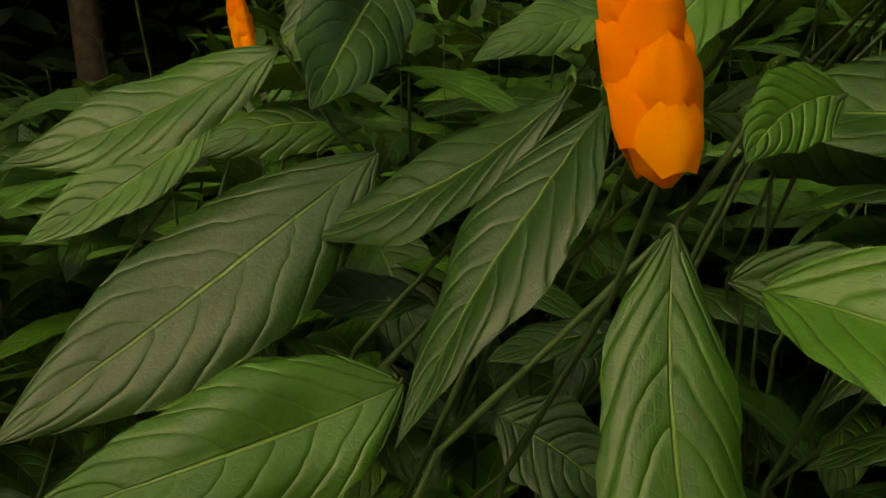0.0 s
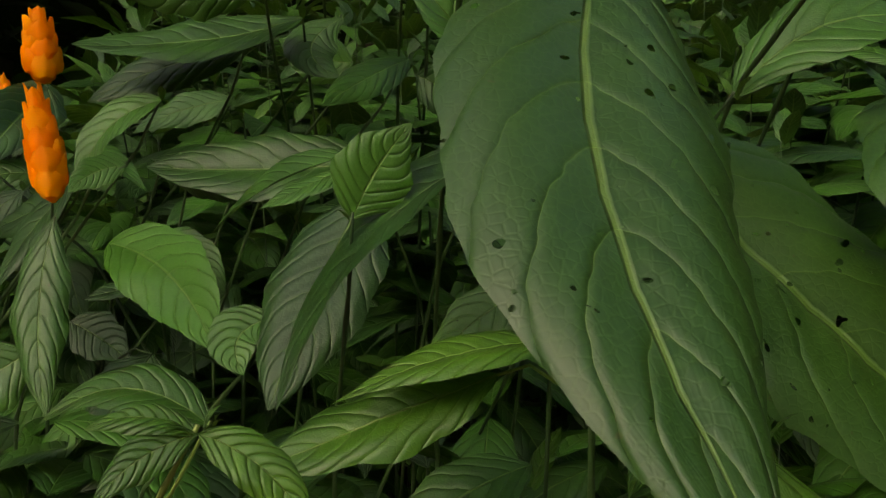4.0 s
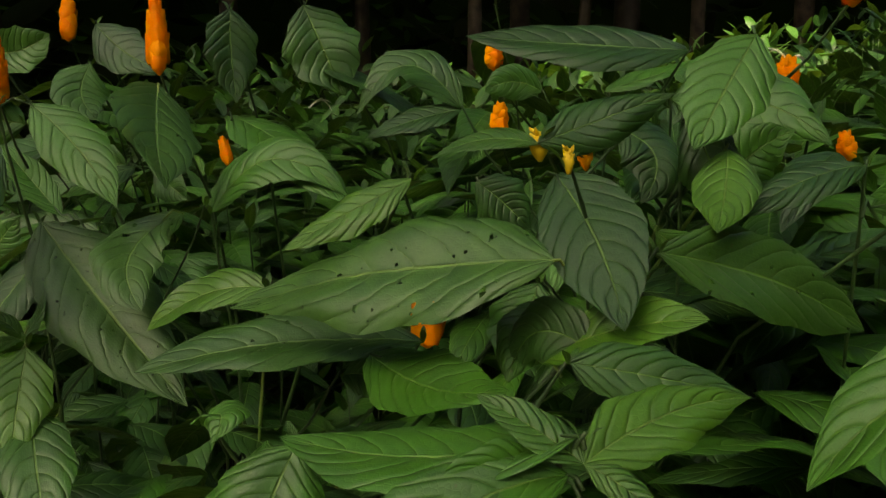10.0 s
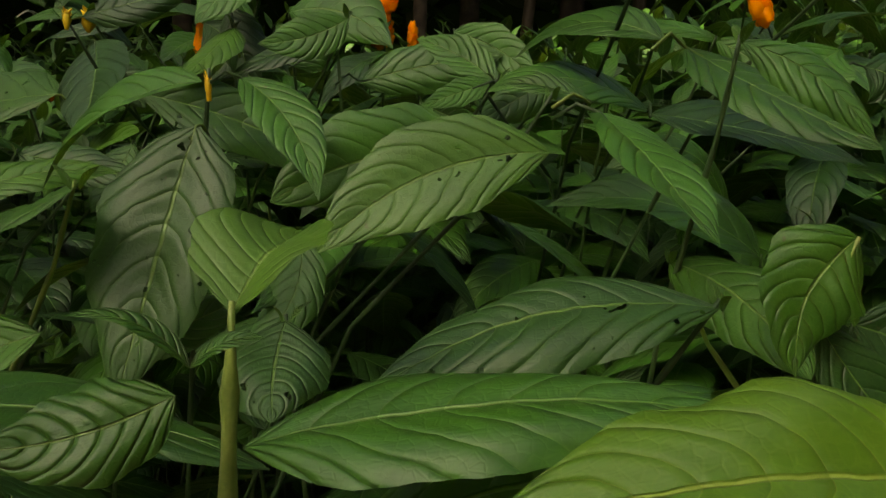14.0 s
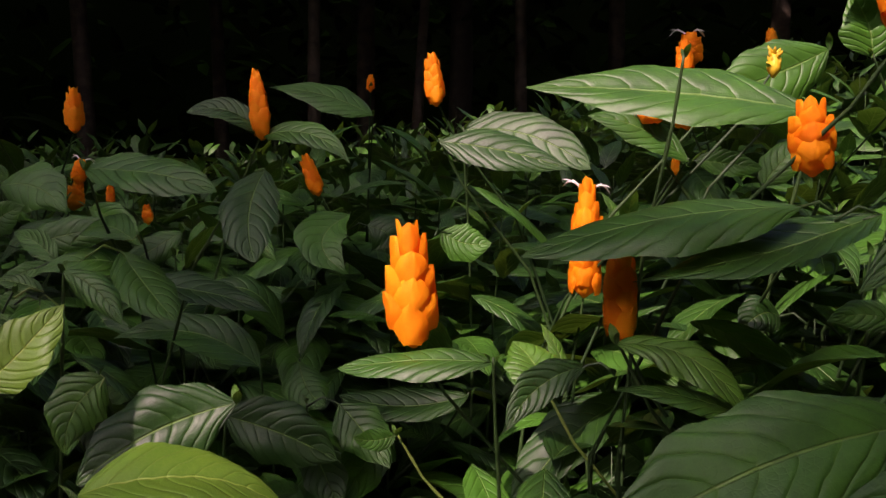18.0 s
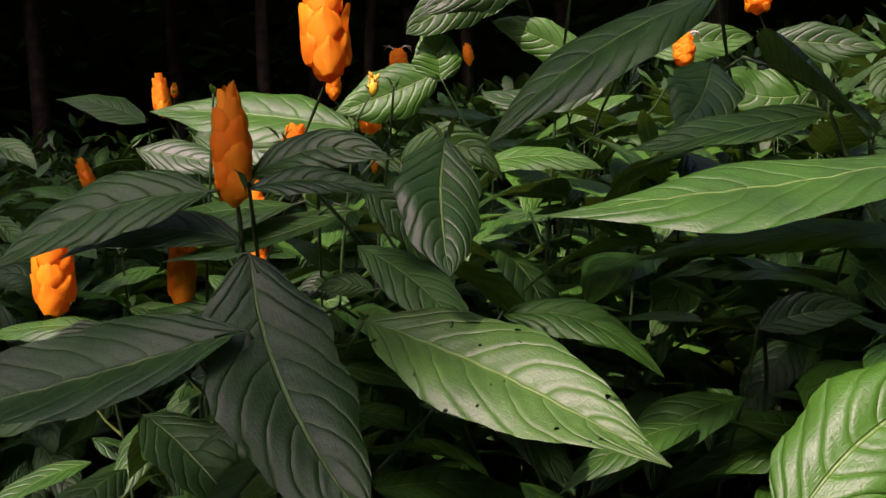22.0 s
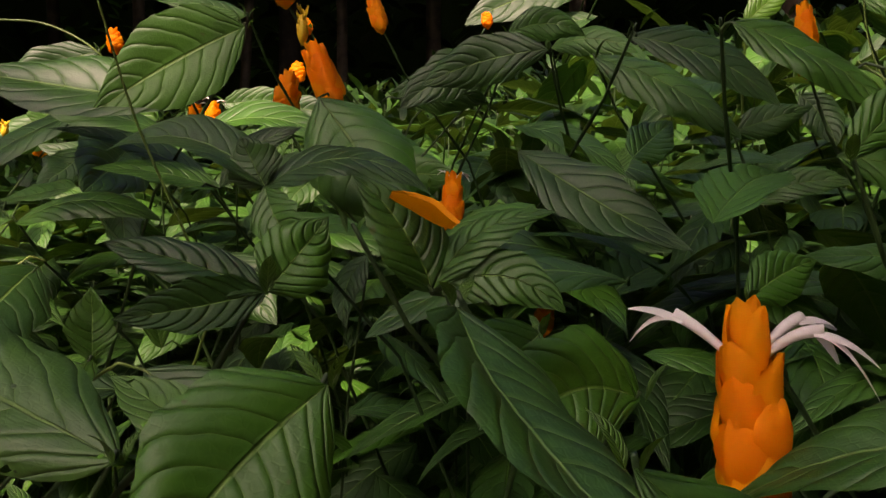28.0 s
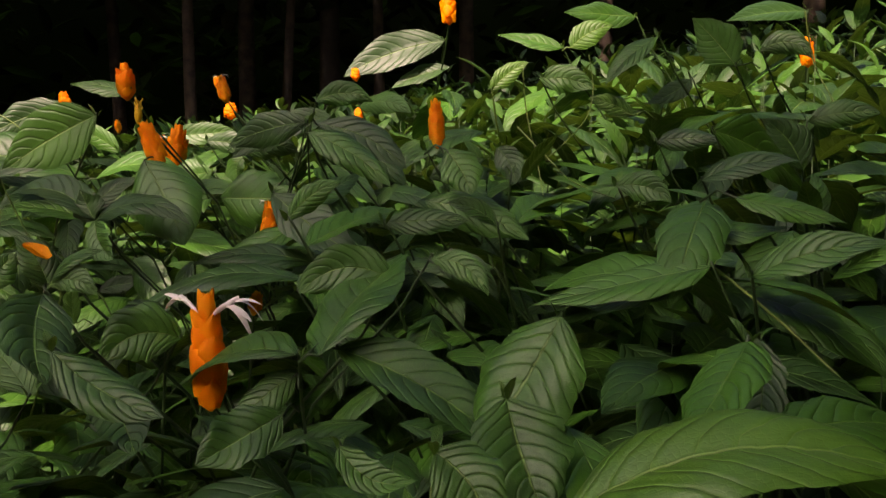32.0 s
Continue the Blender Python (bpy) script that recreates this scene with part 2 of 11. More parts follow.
def tube(points, radii, sides=7):
    """Vertices and faces of a closed tube along points."""
    pts = [Vector(p) for p in points]
    verts, faces = [], []
    for i, p in enumerate(pts):
        d = (pts[min(i + 1, len(pts) - 1)] - pts[max(i - 1, 0)]).normalized()
        a = d.cross(Vector((0.31, 0.95, 0.05))).normalized()
        b = d.cross(a)
        for k in range(sides):
            w = 2 * math.pi * k / sides
            verts.append(p + (a * math.cos(w) + b * math.sin(w)) * radii[i])
    for i in range(len(pts) - 1):
        for k in range(sides):
            k2 = (k + 1) % sides
            faces.append((i * sides + k, i * sides + k2, (i + 1) * sides + k2, (i + 1) * sides + k))
    faces.append(tuple(range(sides - 1, -1, -1)))
    faces.append(tuple((len(pts) - 1) * sides + k for k in range(sides)))
    return verts, faces


def join(chunks):
    verts, faces = [], []
    for v, f in chunks:
        n = len(verts)
        verts += v
        faces += [tuple(i + n for i in q) for q in f]
    return verts, faces


def blade(base, tip, width, roll, arch, sway, rows=40, cols=6, seed=0, fold=0.24):
    """A leaf blade from base to tip: pointed outline with a wavy edge, a midrib bent by arch and sway, a shallow trough along it and quilting between the side veins."""
    rnd = random.Random(seed)
    B, T = Vector(base), Vector(tip)
    c = (T - B).normalized()
    n0 = Vector((0, 0, 1)) - c * c.z
    n0 = n0.normalized() if n0.length > 1e-4 else Vector((0, -1, 0))
    s0 = c.cross(n0)
    r = radians(roll)
    N = n0 * math.cos(r) + s0 * math.sin(r)
    side = c.cross(N)
    M = (B + T) / 2 + N * arch + side * sway
    C = 2 * M - (B + T) / 2
    L = (T - B).length
    fold = fold + rnd.uniform(-0.14, 0.20)
    curl, ripple, phase = rnd.uniform(0.05, 0.45), rnd.uniform(0.025, 0.075), rnd.uniform(0, 6)
    quilt = width * (rnd.uniform(0.007, 0.018) if rows > 45 else rnd.uniform(0.003, 0.011))
    bumpy = rnd.uniform(0.0, 1.0)
    verts, uvs, faces = [], [], []
    peak, slim = rnd.uniform(0.38, 0.48), rnd.uniform(0.80, 1.12)
    for i in range(rows + 1):
        v = i / rows
        p = B * (1 - v) ** 2 + C * (2 * v * (1 - v)) + T * v * v
        d = ((C - B) * (1 - v) + (T - C) * v).normalized()
        n = (N - d * N.dot(d)).normalized()
        e = d.cross(n)
        f = (v / peak) ** 0.85 * ((1 - v) / (1 - peak)) ** (0.85 * (1 - peak) / peak) if 0 < v < 1 else 0
        f = f ** slim * (1 - 0.06 * v) + 0.012
        half = width / 2 * min(1.0, f)
        for k in range(-cols, cols + 1):
            u = k / cols
            a = abs(u)
            edge = 1 + (ripple * math.sin(v * 21 + phase + (2 if u > 0 else 0)) + 0.012 * math.sin(v * 83 + k)) * a ** 3
            s = VEINS * v - 0.27 * VEINS * a ** 1.45
            pillow = 1 - abs(2 * ((s + 0.5) % 1.0) - 1) ** 3
            h = fold * a * half - curl * half * a * a * a + quilt * pillow * (1 - a ** 3) * min(1, half / (0.25 * width) + 0.1)
            h += 0.05 * width * bumpy * math.sin(v * 9 + phase + u * 2.2) * (0.3 + a) * min(1, 4 * v * (1 - v))
            verts.append(p + e * (u * half * edge) + n * h)
            uvs.append((u * 0.5 + 0.5, v))
    w = 2 * cols + 1
    for i in range(rows):
        for k in range(w - 1):
            faces.append((i * w + k, i * w + k + 1, (i + 1) * w + k + 1, (i + 1) * w + k))
    return verts, faces, uvs


KINDS = {"leaf": LEAF, "near": LEAF, "eaten": EATEN, "young": YOUNG, "seedling": SEEDLING, "heart": TENDER}
made = {"leaf": 0}


def shrub(x, y, label="leafy green shrub with long pointed dark leaves"):
    """A shrub of the bed, at its foot."""
    ob = tagged(new("shrub"), label, "shrub", "shrubs of the bed")
    ob.location = (x, y, 0)
    return ob


def branch(ob, x, y, top, lx=0.0, ly=0.1, young=False, thick=1.0):
    """A shoot of a shrub: it leans by (lx, ly) below its top node, then runs down to the foot, with swollen nodes."""
    o = ob.location
    dx, dy = x - o.x, y - o.y
    run = [(dx, dy, top), (dx + lx * 0.15, dy + ly * 0.15, top - 0.04), (dx + lx * 0.6, dy + ly * 0.6, top - 0.12), (dx + lx, dy + ly, top - 0.27), (dx * 0.5 + lx, dy * 0.5 + ly, top * 0.4), (0, 0, -0.03)]
    fine, radii = [], []
    for i in range(26):
        q = i / 25 * 5
        j = min(4, int(q))
        fine.append(Vector(run[j]).lerp(Vector(run[j + 1]), q - j))
        radii.append((0.0009 + 0.0008 * i / 25) * (1.35 if i % 3 == 0 else 1.0) * (min(thick, 0.7 + 0.5 * i)))
    v, f = tube(fine, radii)
    stem = part("stem", mesh_of("stem", v, f, BRIGHT_STEM if young else STEM), ob)
    r = random.Random(int(9000 * abs(x) + 5000 * abs(y)))
    a = r.uniform(0, 6.3)
    for k in range(2 if thick == 1.0 else 0):
        size, rise = r.uniform(0.008, 0.017), r.uniform(0.6, 1.1)
        c, d = math.cos(a + math.pi * k), math.sin(a + math.pi * k)
        b = Vector((dx + 0.002 * c, dy + 0.002 * d, top - 0.004))
        bv, bf, uv = blade(b, b + Vector((c * math.cos(rise), d * math.cos(rise), math.sin(rise))) * size, size * 0.36, 0, 0.002, 0.0, 8, 2, int(7000 * abs(x)) + k)
        part("shoot_leaf", mesh_of("shoot_leaf", bv, bf, YOUNG, uv), ob, "tiny pale green new leaf")
    return stem


def leaf(ob, base, tip, width, roll, arch, sway, kind="leaf", stalk=None, rows=40, cols=6):
    """One leaf of a shrub, with its stalk to the stem when it stands off from it."""
    made["leaf"] += 1
    o = ob.location
    b, t = Vector(base) - o, Vector(tip) - o
    v, f, uv = blade(b, t, width, roll, arch, sway, rows, cols, made["leaf"], 0.75 if kind == "heart" else 0.24)
    lf = part("leaf", mesh_of("leaf", v, f, KINDS[kind], uv), ob, "pale yellow-green leaf" if kind in ("young", "seedling", "heart") else "")
    if stalk:
        s = Vector(stalk) - o
        d = (t - b).normalized()
        k = b + d * 0.012
        m = (s + b) / 2 + Vector((0, 0, 0.25 * (s - b).length))
        tv, tf = tube([s, s.lerp(m, 0.6), m, m.lerp(b, 0.5), b, k], [0.0010, 0.0009, 0.0009, 0.0009, 0.0009, 0.0006], 6)
        part("leaf_stalk", mesh_of("leaf_stalk", tv, tf, BRIGHT_STEM if kind != "leaf" else STEM), lf)
    return lf


def bract_mesh(flare, sharp):
    """A broad ovate bract that wraps the spike, one wide and one high, its tip standing off by flare."""
    verts, faces = [], []
    for i in range(9):
        v = i / 8
        half = min(1.0, 0.45 + 1.3 * v) * (1 - v ** 2.6) ** sharp if i < 8 else 0.04
        for k in range(-4, 5):
            u = k / 4
            w = u * half * radians(64)
            r = 0.035 * (1 - abs(u)) + 0.385 + 0.08 * math.sin(math.pi * min(1, v * 0.85 + 0.1)) + flare * v ** 3 - 0.05 * abs(u) + 0.03 * math.cos(u * 9 + sharp * 30) * v + 0.012 * math.sin(v * 9 + u * 4)
            verts.append((math.sin(w) * r, math.cos(w) * r, v - 0.05 * u * u * (1 - v)))
    for i in range(8):
        for k in range(8):
            a = i * 9 + k
            faces.append((a, a + 1, a + 10, a + 9))
    return mesh_of("bract", verts, faces, BRACT)


BRACT_MESHES = [bract_mesh(f, q) for f, q in ((0.0, 0.42), (0.03, 0.48), (-0.02, 0.40), (0.10, 0.55), (0.15, 0.95))]


def petal_part(parent, at, yaw, length, droop):
    """A two-lipped white flower that bends out of the spike: a thin tube that opens into a hooded upper lip and a split, drooping lower lip."""
    out_d, side = Vector((math.cos(yaw), math.sin(yaw), 0)), Vector((-math.sin(yaw), math.cos(yaw), 0))

    def arc(q):
        return Vector(at) + out_d * (length * (0.04 + 0.96 * q)) + Vector((0, 0, length * (0.55 * math.sin(q * 1.8) - droop * q * q)))

    chunks = [tube([arc(i / 12) for i in range(8)], [length * (0.030 + 0.028 * i / 7) for i in range(8)], 8)]
    for sgn, spread, fall in ((0, 0.11, 0.0), (0, 0.10, 0.30)):
        verts, faces = [], []
        for i in range(9):
            q = i / 8
            mid = arc(0.5 + 0.5 * q * (1.0 if sgn == 0 else 0.8)) + side * (sgn * length * 0.045 * q) - Vector((0, 0, length * fall * q * q))
            half = length * spread * math.sin(math.pi * min(0.97, 0.22 + 0.75 * q)) ** 0.8
            for k in (-2, -1, 0, 1, 2):
                verts.append(mid + side * (half * k / 2) - Vector((0, 0, half * 0.5 * (k / 2) ** 2)))
        faces = [(i * 5 + k, i * 5 + k + 1, i * 5 + k + 6, i * 5 + k + 5) for i in range(8) for k in range(4)]
        chunks.append((verts, faces))
    v, f = join(chunks)
    part("flower", mesh_of("flower", v, f, PETAL), parent, "white two-lipped flower")


def spike(ob, base, top, width, flowers=0, kind="spike", turn=20.0):
    """An upright flower spike: a core with overlapping bracts in four ranks, smaller towards the tip."""
    o = ob.location
    b, t = Vector(base) - o, Vector(top) - o
    ax, h = (t - b).normalized(), (t - b).length
    head = part("flower_spike", None, ob, "yellow flower bud" if kind == "bud" else "orange spike of overlapping bracts")
    x = ax.cross(Vector((0.2, 1, 0.1))).normalized()
    y = ax.cross(x)
    frame_m = Matrix((x, y, ax)).transposed().to_4x4()
    head.matrix_local = Matrix.Translation(b) @ frame_m
    v, f = tube([(0, 0, -0.004), (0, 0, h * 0.02), (0, 0, h * 0.2), (0, 0, h * 0.6), (0, 0, h * 0.92)], [0.0012, width * 0.27, width * 0.36, width * 0.27, width * 0.05], 10)
    core = part("core", mesh_of("core", v, f, BUD if kind == "bud" else BRACT), head)
    rnd = random.Random(int(abs(base[0]) * 9000 + abs(base[1]) * 7000))
    if kind == "bud":
        for i in range(14):
            w = 2.4 * i
            r, z = width * 0.30, h * (0.1 + 0.05 * i)
            sv, sf = tube([(0, 0, z), (r * math.cos(w), r * math.sin(w), z + h * 0.25), (r * 1.2 * math.cos(w), r * 1.2 * math.sin(w), z + h * 0.36)], [width * 0.10, width * 0.08, width * 0.02], 5)
            part("bud_scale", mesh_of("bud_scale", sv, sf, BUD), head)
        return head
    tame = flowers < 2
    tiers = max(8, min(15, int(h / width * 3.8)))
    for k in range(tiers):
        q = k / (tiers - 1)
        size = width * (0.86 + 0.55 * q - 1.02 * q ** 1.9) * rnd.uniform(0.93, 1.07)
        tall = max(0.20 * h, min(0.34 * h, 0.75 * width)) * (1 - 0.15 * q) * rnd.uniform(0.9, 1.08)
        z = min(h * 0.80 * q, h - tall)
        for j in range(2):
            piece = part("bract", BRACT_MESHES[rnd.choice((0, 0, 1, 1, 2, 3) if tame else (0, 1, 3, 4, 1, 2))], head)
            m = Matrix.Translation((0, 0, z + rnd.uniform(-0.01, 0.01) * h)) @ Matrix.Rotation(radians(turn + 90 * (k % 2) + 180 * j + rnd.uniform(-8, 8)), 4, "Z")
            piece.matrix_local = m @ Matrix.Diagonal((size, size, tall, 1))
    for i in range(flowers + 1 if flowers else 0):
        yaw = radians((200, -25, 150, 20)[i % 4] + rnd.uniform(-10, 10))
        petal_part(head, (0, 0, h * (0.72 if flowers > 1 else 0.85)), yaw, width * (1.25 if flowers > 1 else 0.7) * rnd.uniform(0.85, 1.1), (0.30, 0.0, 0.55)[i % 3])
    return head


# ---- ground, woods and distance ----
gx = np.concatenate([np.linspace(-45, -4, 14), np.linspace(-3, 6, 46), np.linspace(7, 45, 14)])
gy = np.concatenate([np.linspace(-45, -5, 14), np.linspace(-4, 5, 46), np.linspace(6, 45, 14)])
gv = [(x, y, 0.05 * noise.noise(Vector((x * 0.9, y * 0.9, 0))) + 0.015 * noise.noise(Vector((x * 5, y * 5, 3))) - 0.03) for y in gy for x in gx]
gf = [(j * len(gx) + i, j * len(gx) + i + 1, (j + 1) * len(gx) + i + 1, (j + 1) * len(gx) + i) for j in range(len(gy) - 1) for i in range(len(gx) - 1)]
tagged(new("ground", mesh_of("ground", gv, gf, SOIL)), "dark damp soil under the shrubs", "ground", kind="structure")
# closing ring, coloured near-black in place of shade between the trees
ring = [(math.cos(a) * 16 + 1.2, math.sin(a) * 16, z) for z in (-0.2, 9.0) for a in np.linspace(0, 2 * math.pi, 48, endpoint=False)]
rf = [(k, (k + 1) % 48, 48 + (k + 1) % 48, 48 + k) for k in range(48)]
tagged(new("backdrop", mesh_of("backdrop", ring, rf, BACKDROP)), "near-black backdrop ring with the shade of the woods put into its colour", "backdrop", kind="structure")


# unseen leaf roof, added to keep sky and sun off woods and bed
roof = [(1.2 + math.cos(a) * r, -1.0 + math.sin(a) * r, z) for r, z in ((10.0, 6.4), (14.0, 7.0), (22.0, 8.6)) for a in np.linspace(0, 2 * math.pi, 64, endpoint=False)]
of = [(i * 64 + k, i * 64 + (k + 1) % 64, (i + 1) * 64 + (k + 1) % 64, (i + 1) * 64 + k) for i in range(2) for k in range(64)]


def open_sky(x, y, z):
    """Whether the added canopy has a gap here: openings beside and beyond the bed for skylight, and chinks placed to
    aim the sun at leaves.
    """
    off, along = -0.72 * x - 0.69 * y, 0.69 * x - 0.72 * y
    ragged = 0.5 * noise.noise(Vector((x * 1.1, y * 1.1, 9.0)))
    if -4.0 < along < 6.5 and (0.1 < off + ragged < 1.3 or 4.1 < off + ragged < 8.4):
        return True
    if 2.5 < x < 6.0 and 0.0 < y < 3.0:
        return True
    q = (z - 1.1) / SUN_FROM.z
    u, v = x + SUN_FROM.x * -q, y + SUN_FROM.y * -q
    wob = 0.55 * noise.noise(Vector((u * 6.0, v * 6.0, 4.0)))
    return any(math.hypot((u - cx) / (rx + 0.03), (v - cy) / (ry + 0.03)) + wob < 1 for cx, cy, rx, ry in [(1.73, -1.14, 0.19, 0.20), (1.63, -1.03, 0.10, 0.14), (1.92, -1.66, 0.12, 0.10), (2.85, -1.0, 0.3, 0.2), (1.52, -0.53, 0.26, 0.31), (1.22, -0.88, 0.24, 0.2), (2.04, -1.13, 0.19, 0.16), (1.98, -0.5, 0.26, 0.3), (2.36, -0.45, 0.26, 0.18), (2.6, -0.55, 0.3, 0.26), (2.8, -0.85, 0.24, 0.2), (3.07, -0.82, 0.22, 0.2), (3.05, -0.05, 1.05, 0.85)])


rnd = random.Random(21)
rv, rq = list(roof), list(of)
for layer in range(2):
    for i in range(110):
        for j in range(110):
            x, y, z = -9.8 + 0.2 * i + rnd.uniform(-0.07, 0.07), -12.0 + 0.2 * j + rnd.uniform(-0.07, 0.07), 5.5 + 0.25 * layer + rnd.uniform(-0.1, 0.1)
            turn = Euler((rnd.uniform(-0.35, 0.35), rnd.uniform(-0.35, 0.35), rnd.uniform(0, 6.3))).to_matrix()
            if open_sky(x, y, z):
                continue
            n = len(rv)
            for a, b in ((0, -0.25), (0.15, -0.06), (0.13, 0.13), (0, 0.25), (-0.13, 0.13), (-0.15, -0.06)):
                rv.append(turn @ Vector((a, b, 0)) + Vector((x, y, z)))
            rq.append((n, n + 1, n + 2, n + 3, n + 4, n + 5))
tagged(new("canopy", mesh_of("canopy", rv, rq, ADDED_CANOPY)), "unseen leaf canopy added over woods and bed to block sky and sun", "canopy", kind="structure")


def clump(rnd, centre, spread, count, size):
    """Leaves strewn in an uneven clump, as vertices and faces."""
    verts, faces = [], []
    for _ in range(count):
        p = Vector(centre) + Vector((rnd.gauss(0, spread[0]), rnd.gauss(0, spread[1]), rnd.gauss(0, spread[2])))
        q = Euler((rnd.uniform(-0.9, 0.9), rnd.uniform(-0.9, 0.9), rnd.uniform(0, 6.3))).to_matrix()
        s = size * rnd.uniform(0.6, 1.4)
        n = len(verts)
        for a, b, h in ((0, -1, 0), (0.33, -0.3, 0.08), (0.28, 0.35, 0.05), (0, 1, -0.1), (-0.28, 0.35, 0.05), (-0.33, -0.3, 0.08), (0, 0, 0)):
            verts.append(p + q @ Vector((a * s, b * s, h * s)))
        faces += [(n + 6, n, n + 1), (n + 6, n + 1, n + 2), (n + 6, n + 2, n + 3), (n + 6, n + 3, n + 4), (n + 6, n + 4, n + 5), (n + 6, n + 5, n)]
    return verts, faces


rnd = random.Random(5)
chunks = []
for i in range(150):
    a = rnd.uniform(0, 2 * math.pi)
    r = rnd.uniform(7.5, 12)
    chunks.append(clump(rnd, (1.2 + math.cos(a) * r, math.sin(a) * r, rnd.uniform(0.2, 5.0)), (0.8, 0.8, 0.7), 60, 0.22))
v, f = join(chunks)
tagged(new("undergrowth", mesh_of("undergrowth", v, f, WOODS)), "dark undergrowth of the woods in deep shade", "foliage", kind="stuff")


def tree(x, y, r, height, lean, seed):
    """A forest tree: tapered trunk, limbs and an uneven crown of leaves."""
    rnd = random.Random(seed)
    ob = tagged(new("tree"), "slender forest tree with a bare brown trunk in shade", "tree", "trees behind the bed")
    ob.location = (x, y, 0)
    pts = [(lean[0] * q * height + 0.05 * math.sin(5 * q + seed), lean[1] * q * height, q * height - 0.05) for q in np.linspace(0, 1, 12)]
    v, f = tube(pts, [r * (1.25 - 0.75 * q) * (1.25 if q == 0 else 1) for q in np.linspace(0, 1, 12)], 12)
    part("trunk", mesh_of("trunk", v, f, BARK), ob)
    chunks = []
    for k in range(6):
        q = 0.62 + 0.06 * k
        s = Vector(pts[int(q * 11)])
        a = rnd.uniform(0, 6.3)
        e = s + Vector((math.cos(a) * 1.3, math.sin(a) * 1.3, rnd.uniform(0.4, 1.0)))
        lv, lf = tube([s, s.lerp(e, 0.5) + Vector((0, 0, 0.12)), e], [r * 0.4, r * 0.28, r * 0.1], 7)
        part("limb", mesh_of("limb", lv, lf, BARK), ob)
        chunks.append(clump(rnd, e, (0.5, 0.5, 0.4), 130, 0.16))
    chunks.append(clump(rnd, pts[-1], (0.8, 0.8, 0.5), 220, 0.16))
    cv, cf = join(chunks)
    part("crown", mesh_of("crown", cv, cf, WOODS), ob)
    return ob


for i, (x, y, r) in enumerate([(-0.6, 5.6, 0.07), (0.3, 6.2, 0.06), (1.1, 5.2, 0.05), (1.6, 5.9, 0.08), (1.9, 5.4, 0.045), (2.3, 5.7, 0.10), (2.65, 5.3, 0.05), (3.4, 5.4, 0.07), (-2.0, 5.0, 0.08), (4.6, 4.9, 0.08), (6.0, 4.0, 0.09)]):
    tree(x, y, r, 5.2 + 0.3 * (i % 4), (0.012 * ((i * 7) % 5 - 2), 0.01 * ((i * 3) % 5 - 2)), i)


def variant(k):
    """The leaves of one shoot of the bed: pairs that turn by a right angle from node to node, as (base, tip, width, roll, arch), measured from the top node."""
    r = random.Random(100 + k)
    out = []
    turn = r.uniform(0, 6.3)
    for node in range(12):
        z = -0.050 * node - r.uniform(0, 0.02)
        size = (0.055, 0.105, 0.135, 0.140, 0.135, 0.130, 0.130, 0.125, 0.125, 0.12, 0.12, 0.12)[node] * r.uniform(0.85, 1.15)
        for j in range(2):
            a = turn + 1.571 * node + math.pi * j + r.uniform(-0.25, 0.25)
            rise = (0.75, 0.25, -0.05, -0.3, -0.45, -0.5, -0.5, -0.5, -0.45, -0.4, -0.4, -0.4)[node] + r.uniform(-0.18, 0.18)
            c = math.cos(rise)
            b = (0.012 * math.cos(a), 0.012 * math.sin(a), z)
            t = (b[0] + size * c * math.cos(a), b[1] + size * c * math.sin(a), b[2] + size * math.sin(rise))
            out.append((b, t, size * r.uniform(0.34, 0.42), r.uniform(-25, 25), size * r.uniform(0.04, 0.13)))
    return out


def under(k):
    """Leaves lower down a shoot, in pairs, as (base, tip, width, roll, arch), from the lowest node above them."""
    r = random.Random(900 + k)
    out = []
    turn = r.uniform(0, 6.3)
    for node in range(4):
        z = -0.045 - 0.055 * node - r.uniform(0, 0.02)
        for j in range(2):
            size = r.uniform(0.09, 0.135)
            a = turn + 1.571 * node + math.pi * j + r.uniform(-0.25, 0.25)
            rise = r.uniform(-0.7, -0.1)
            b = (0.010 * math.cos(a), 0.010 * math.sin(a), z)
            t = (b[0] + size * math.cos(rise) * math.cos(a), b[1] + size * math.cos(rise) * math.sin(a), b[2] + size * math.sin(rise))
            out.append((b, t, size * r.uniform(0.36, 0.44), r.uniform(-25, 25), size * r.uniform(0.04, 0.13)))
    return out


def lower(ob, x, y, z, k, skip):
    """The lower leaves of a shoot, but for those it has shed."""
    for i, (b, t, w, roll, arch) in enumerate(under(k)):
        if i not in skip:
            leaf(ob, (x + b[0], y + b[1], z + b[2]), (x + t[0], y + t[1], z + t[2]), w, roll, arch, 0.0, rows=14, cols=3)


def shoot(x, y, z, k, turn, skip):
    """A shrub of the bed with a single shoot of the k-th kind, without the leaves it has shed."""
    ob = shrub(x, y)
    branch(ob, x, y, z, 0.0, 0.08)
    c, s = math.cos(turn), math.sin(turn)
    for i, (b, t, w, roll, arch) in enumerate(variant(k)):
        if i < 16 and i not in skip:
            leaf(ob, (x + c * b[0] - s * b[1], y + s * b[0] + c * b[1], z + b[2]), (x + c * t[0] - s * t[1], y + s * t[0] + c * t[1], z + t[2]), w, roll, arch, 0.0, "young" if i < 2 else "leaf", rows=20, cols=4)


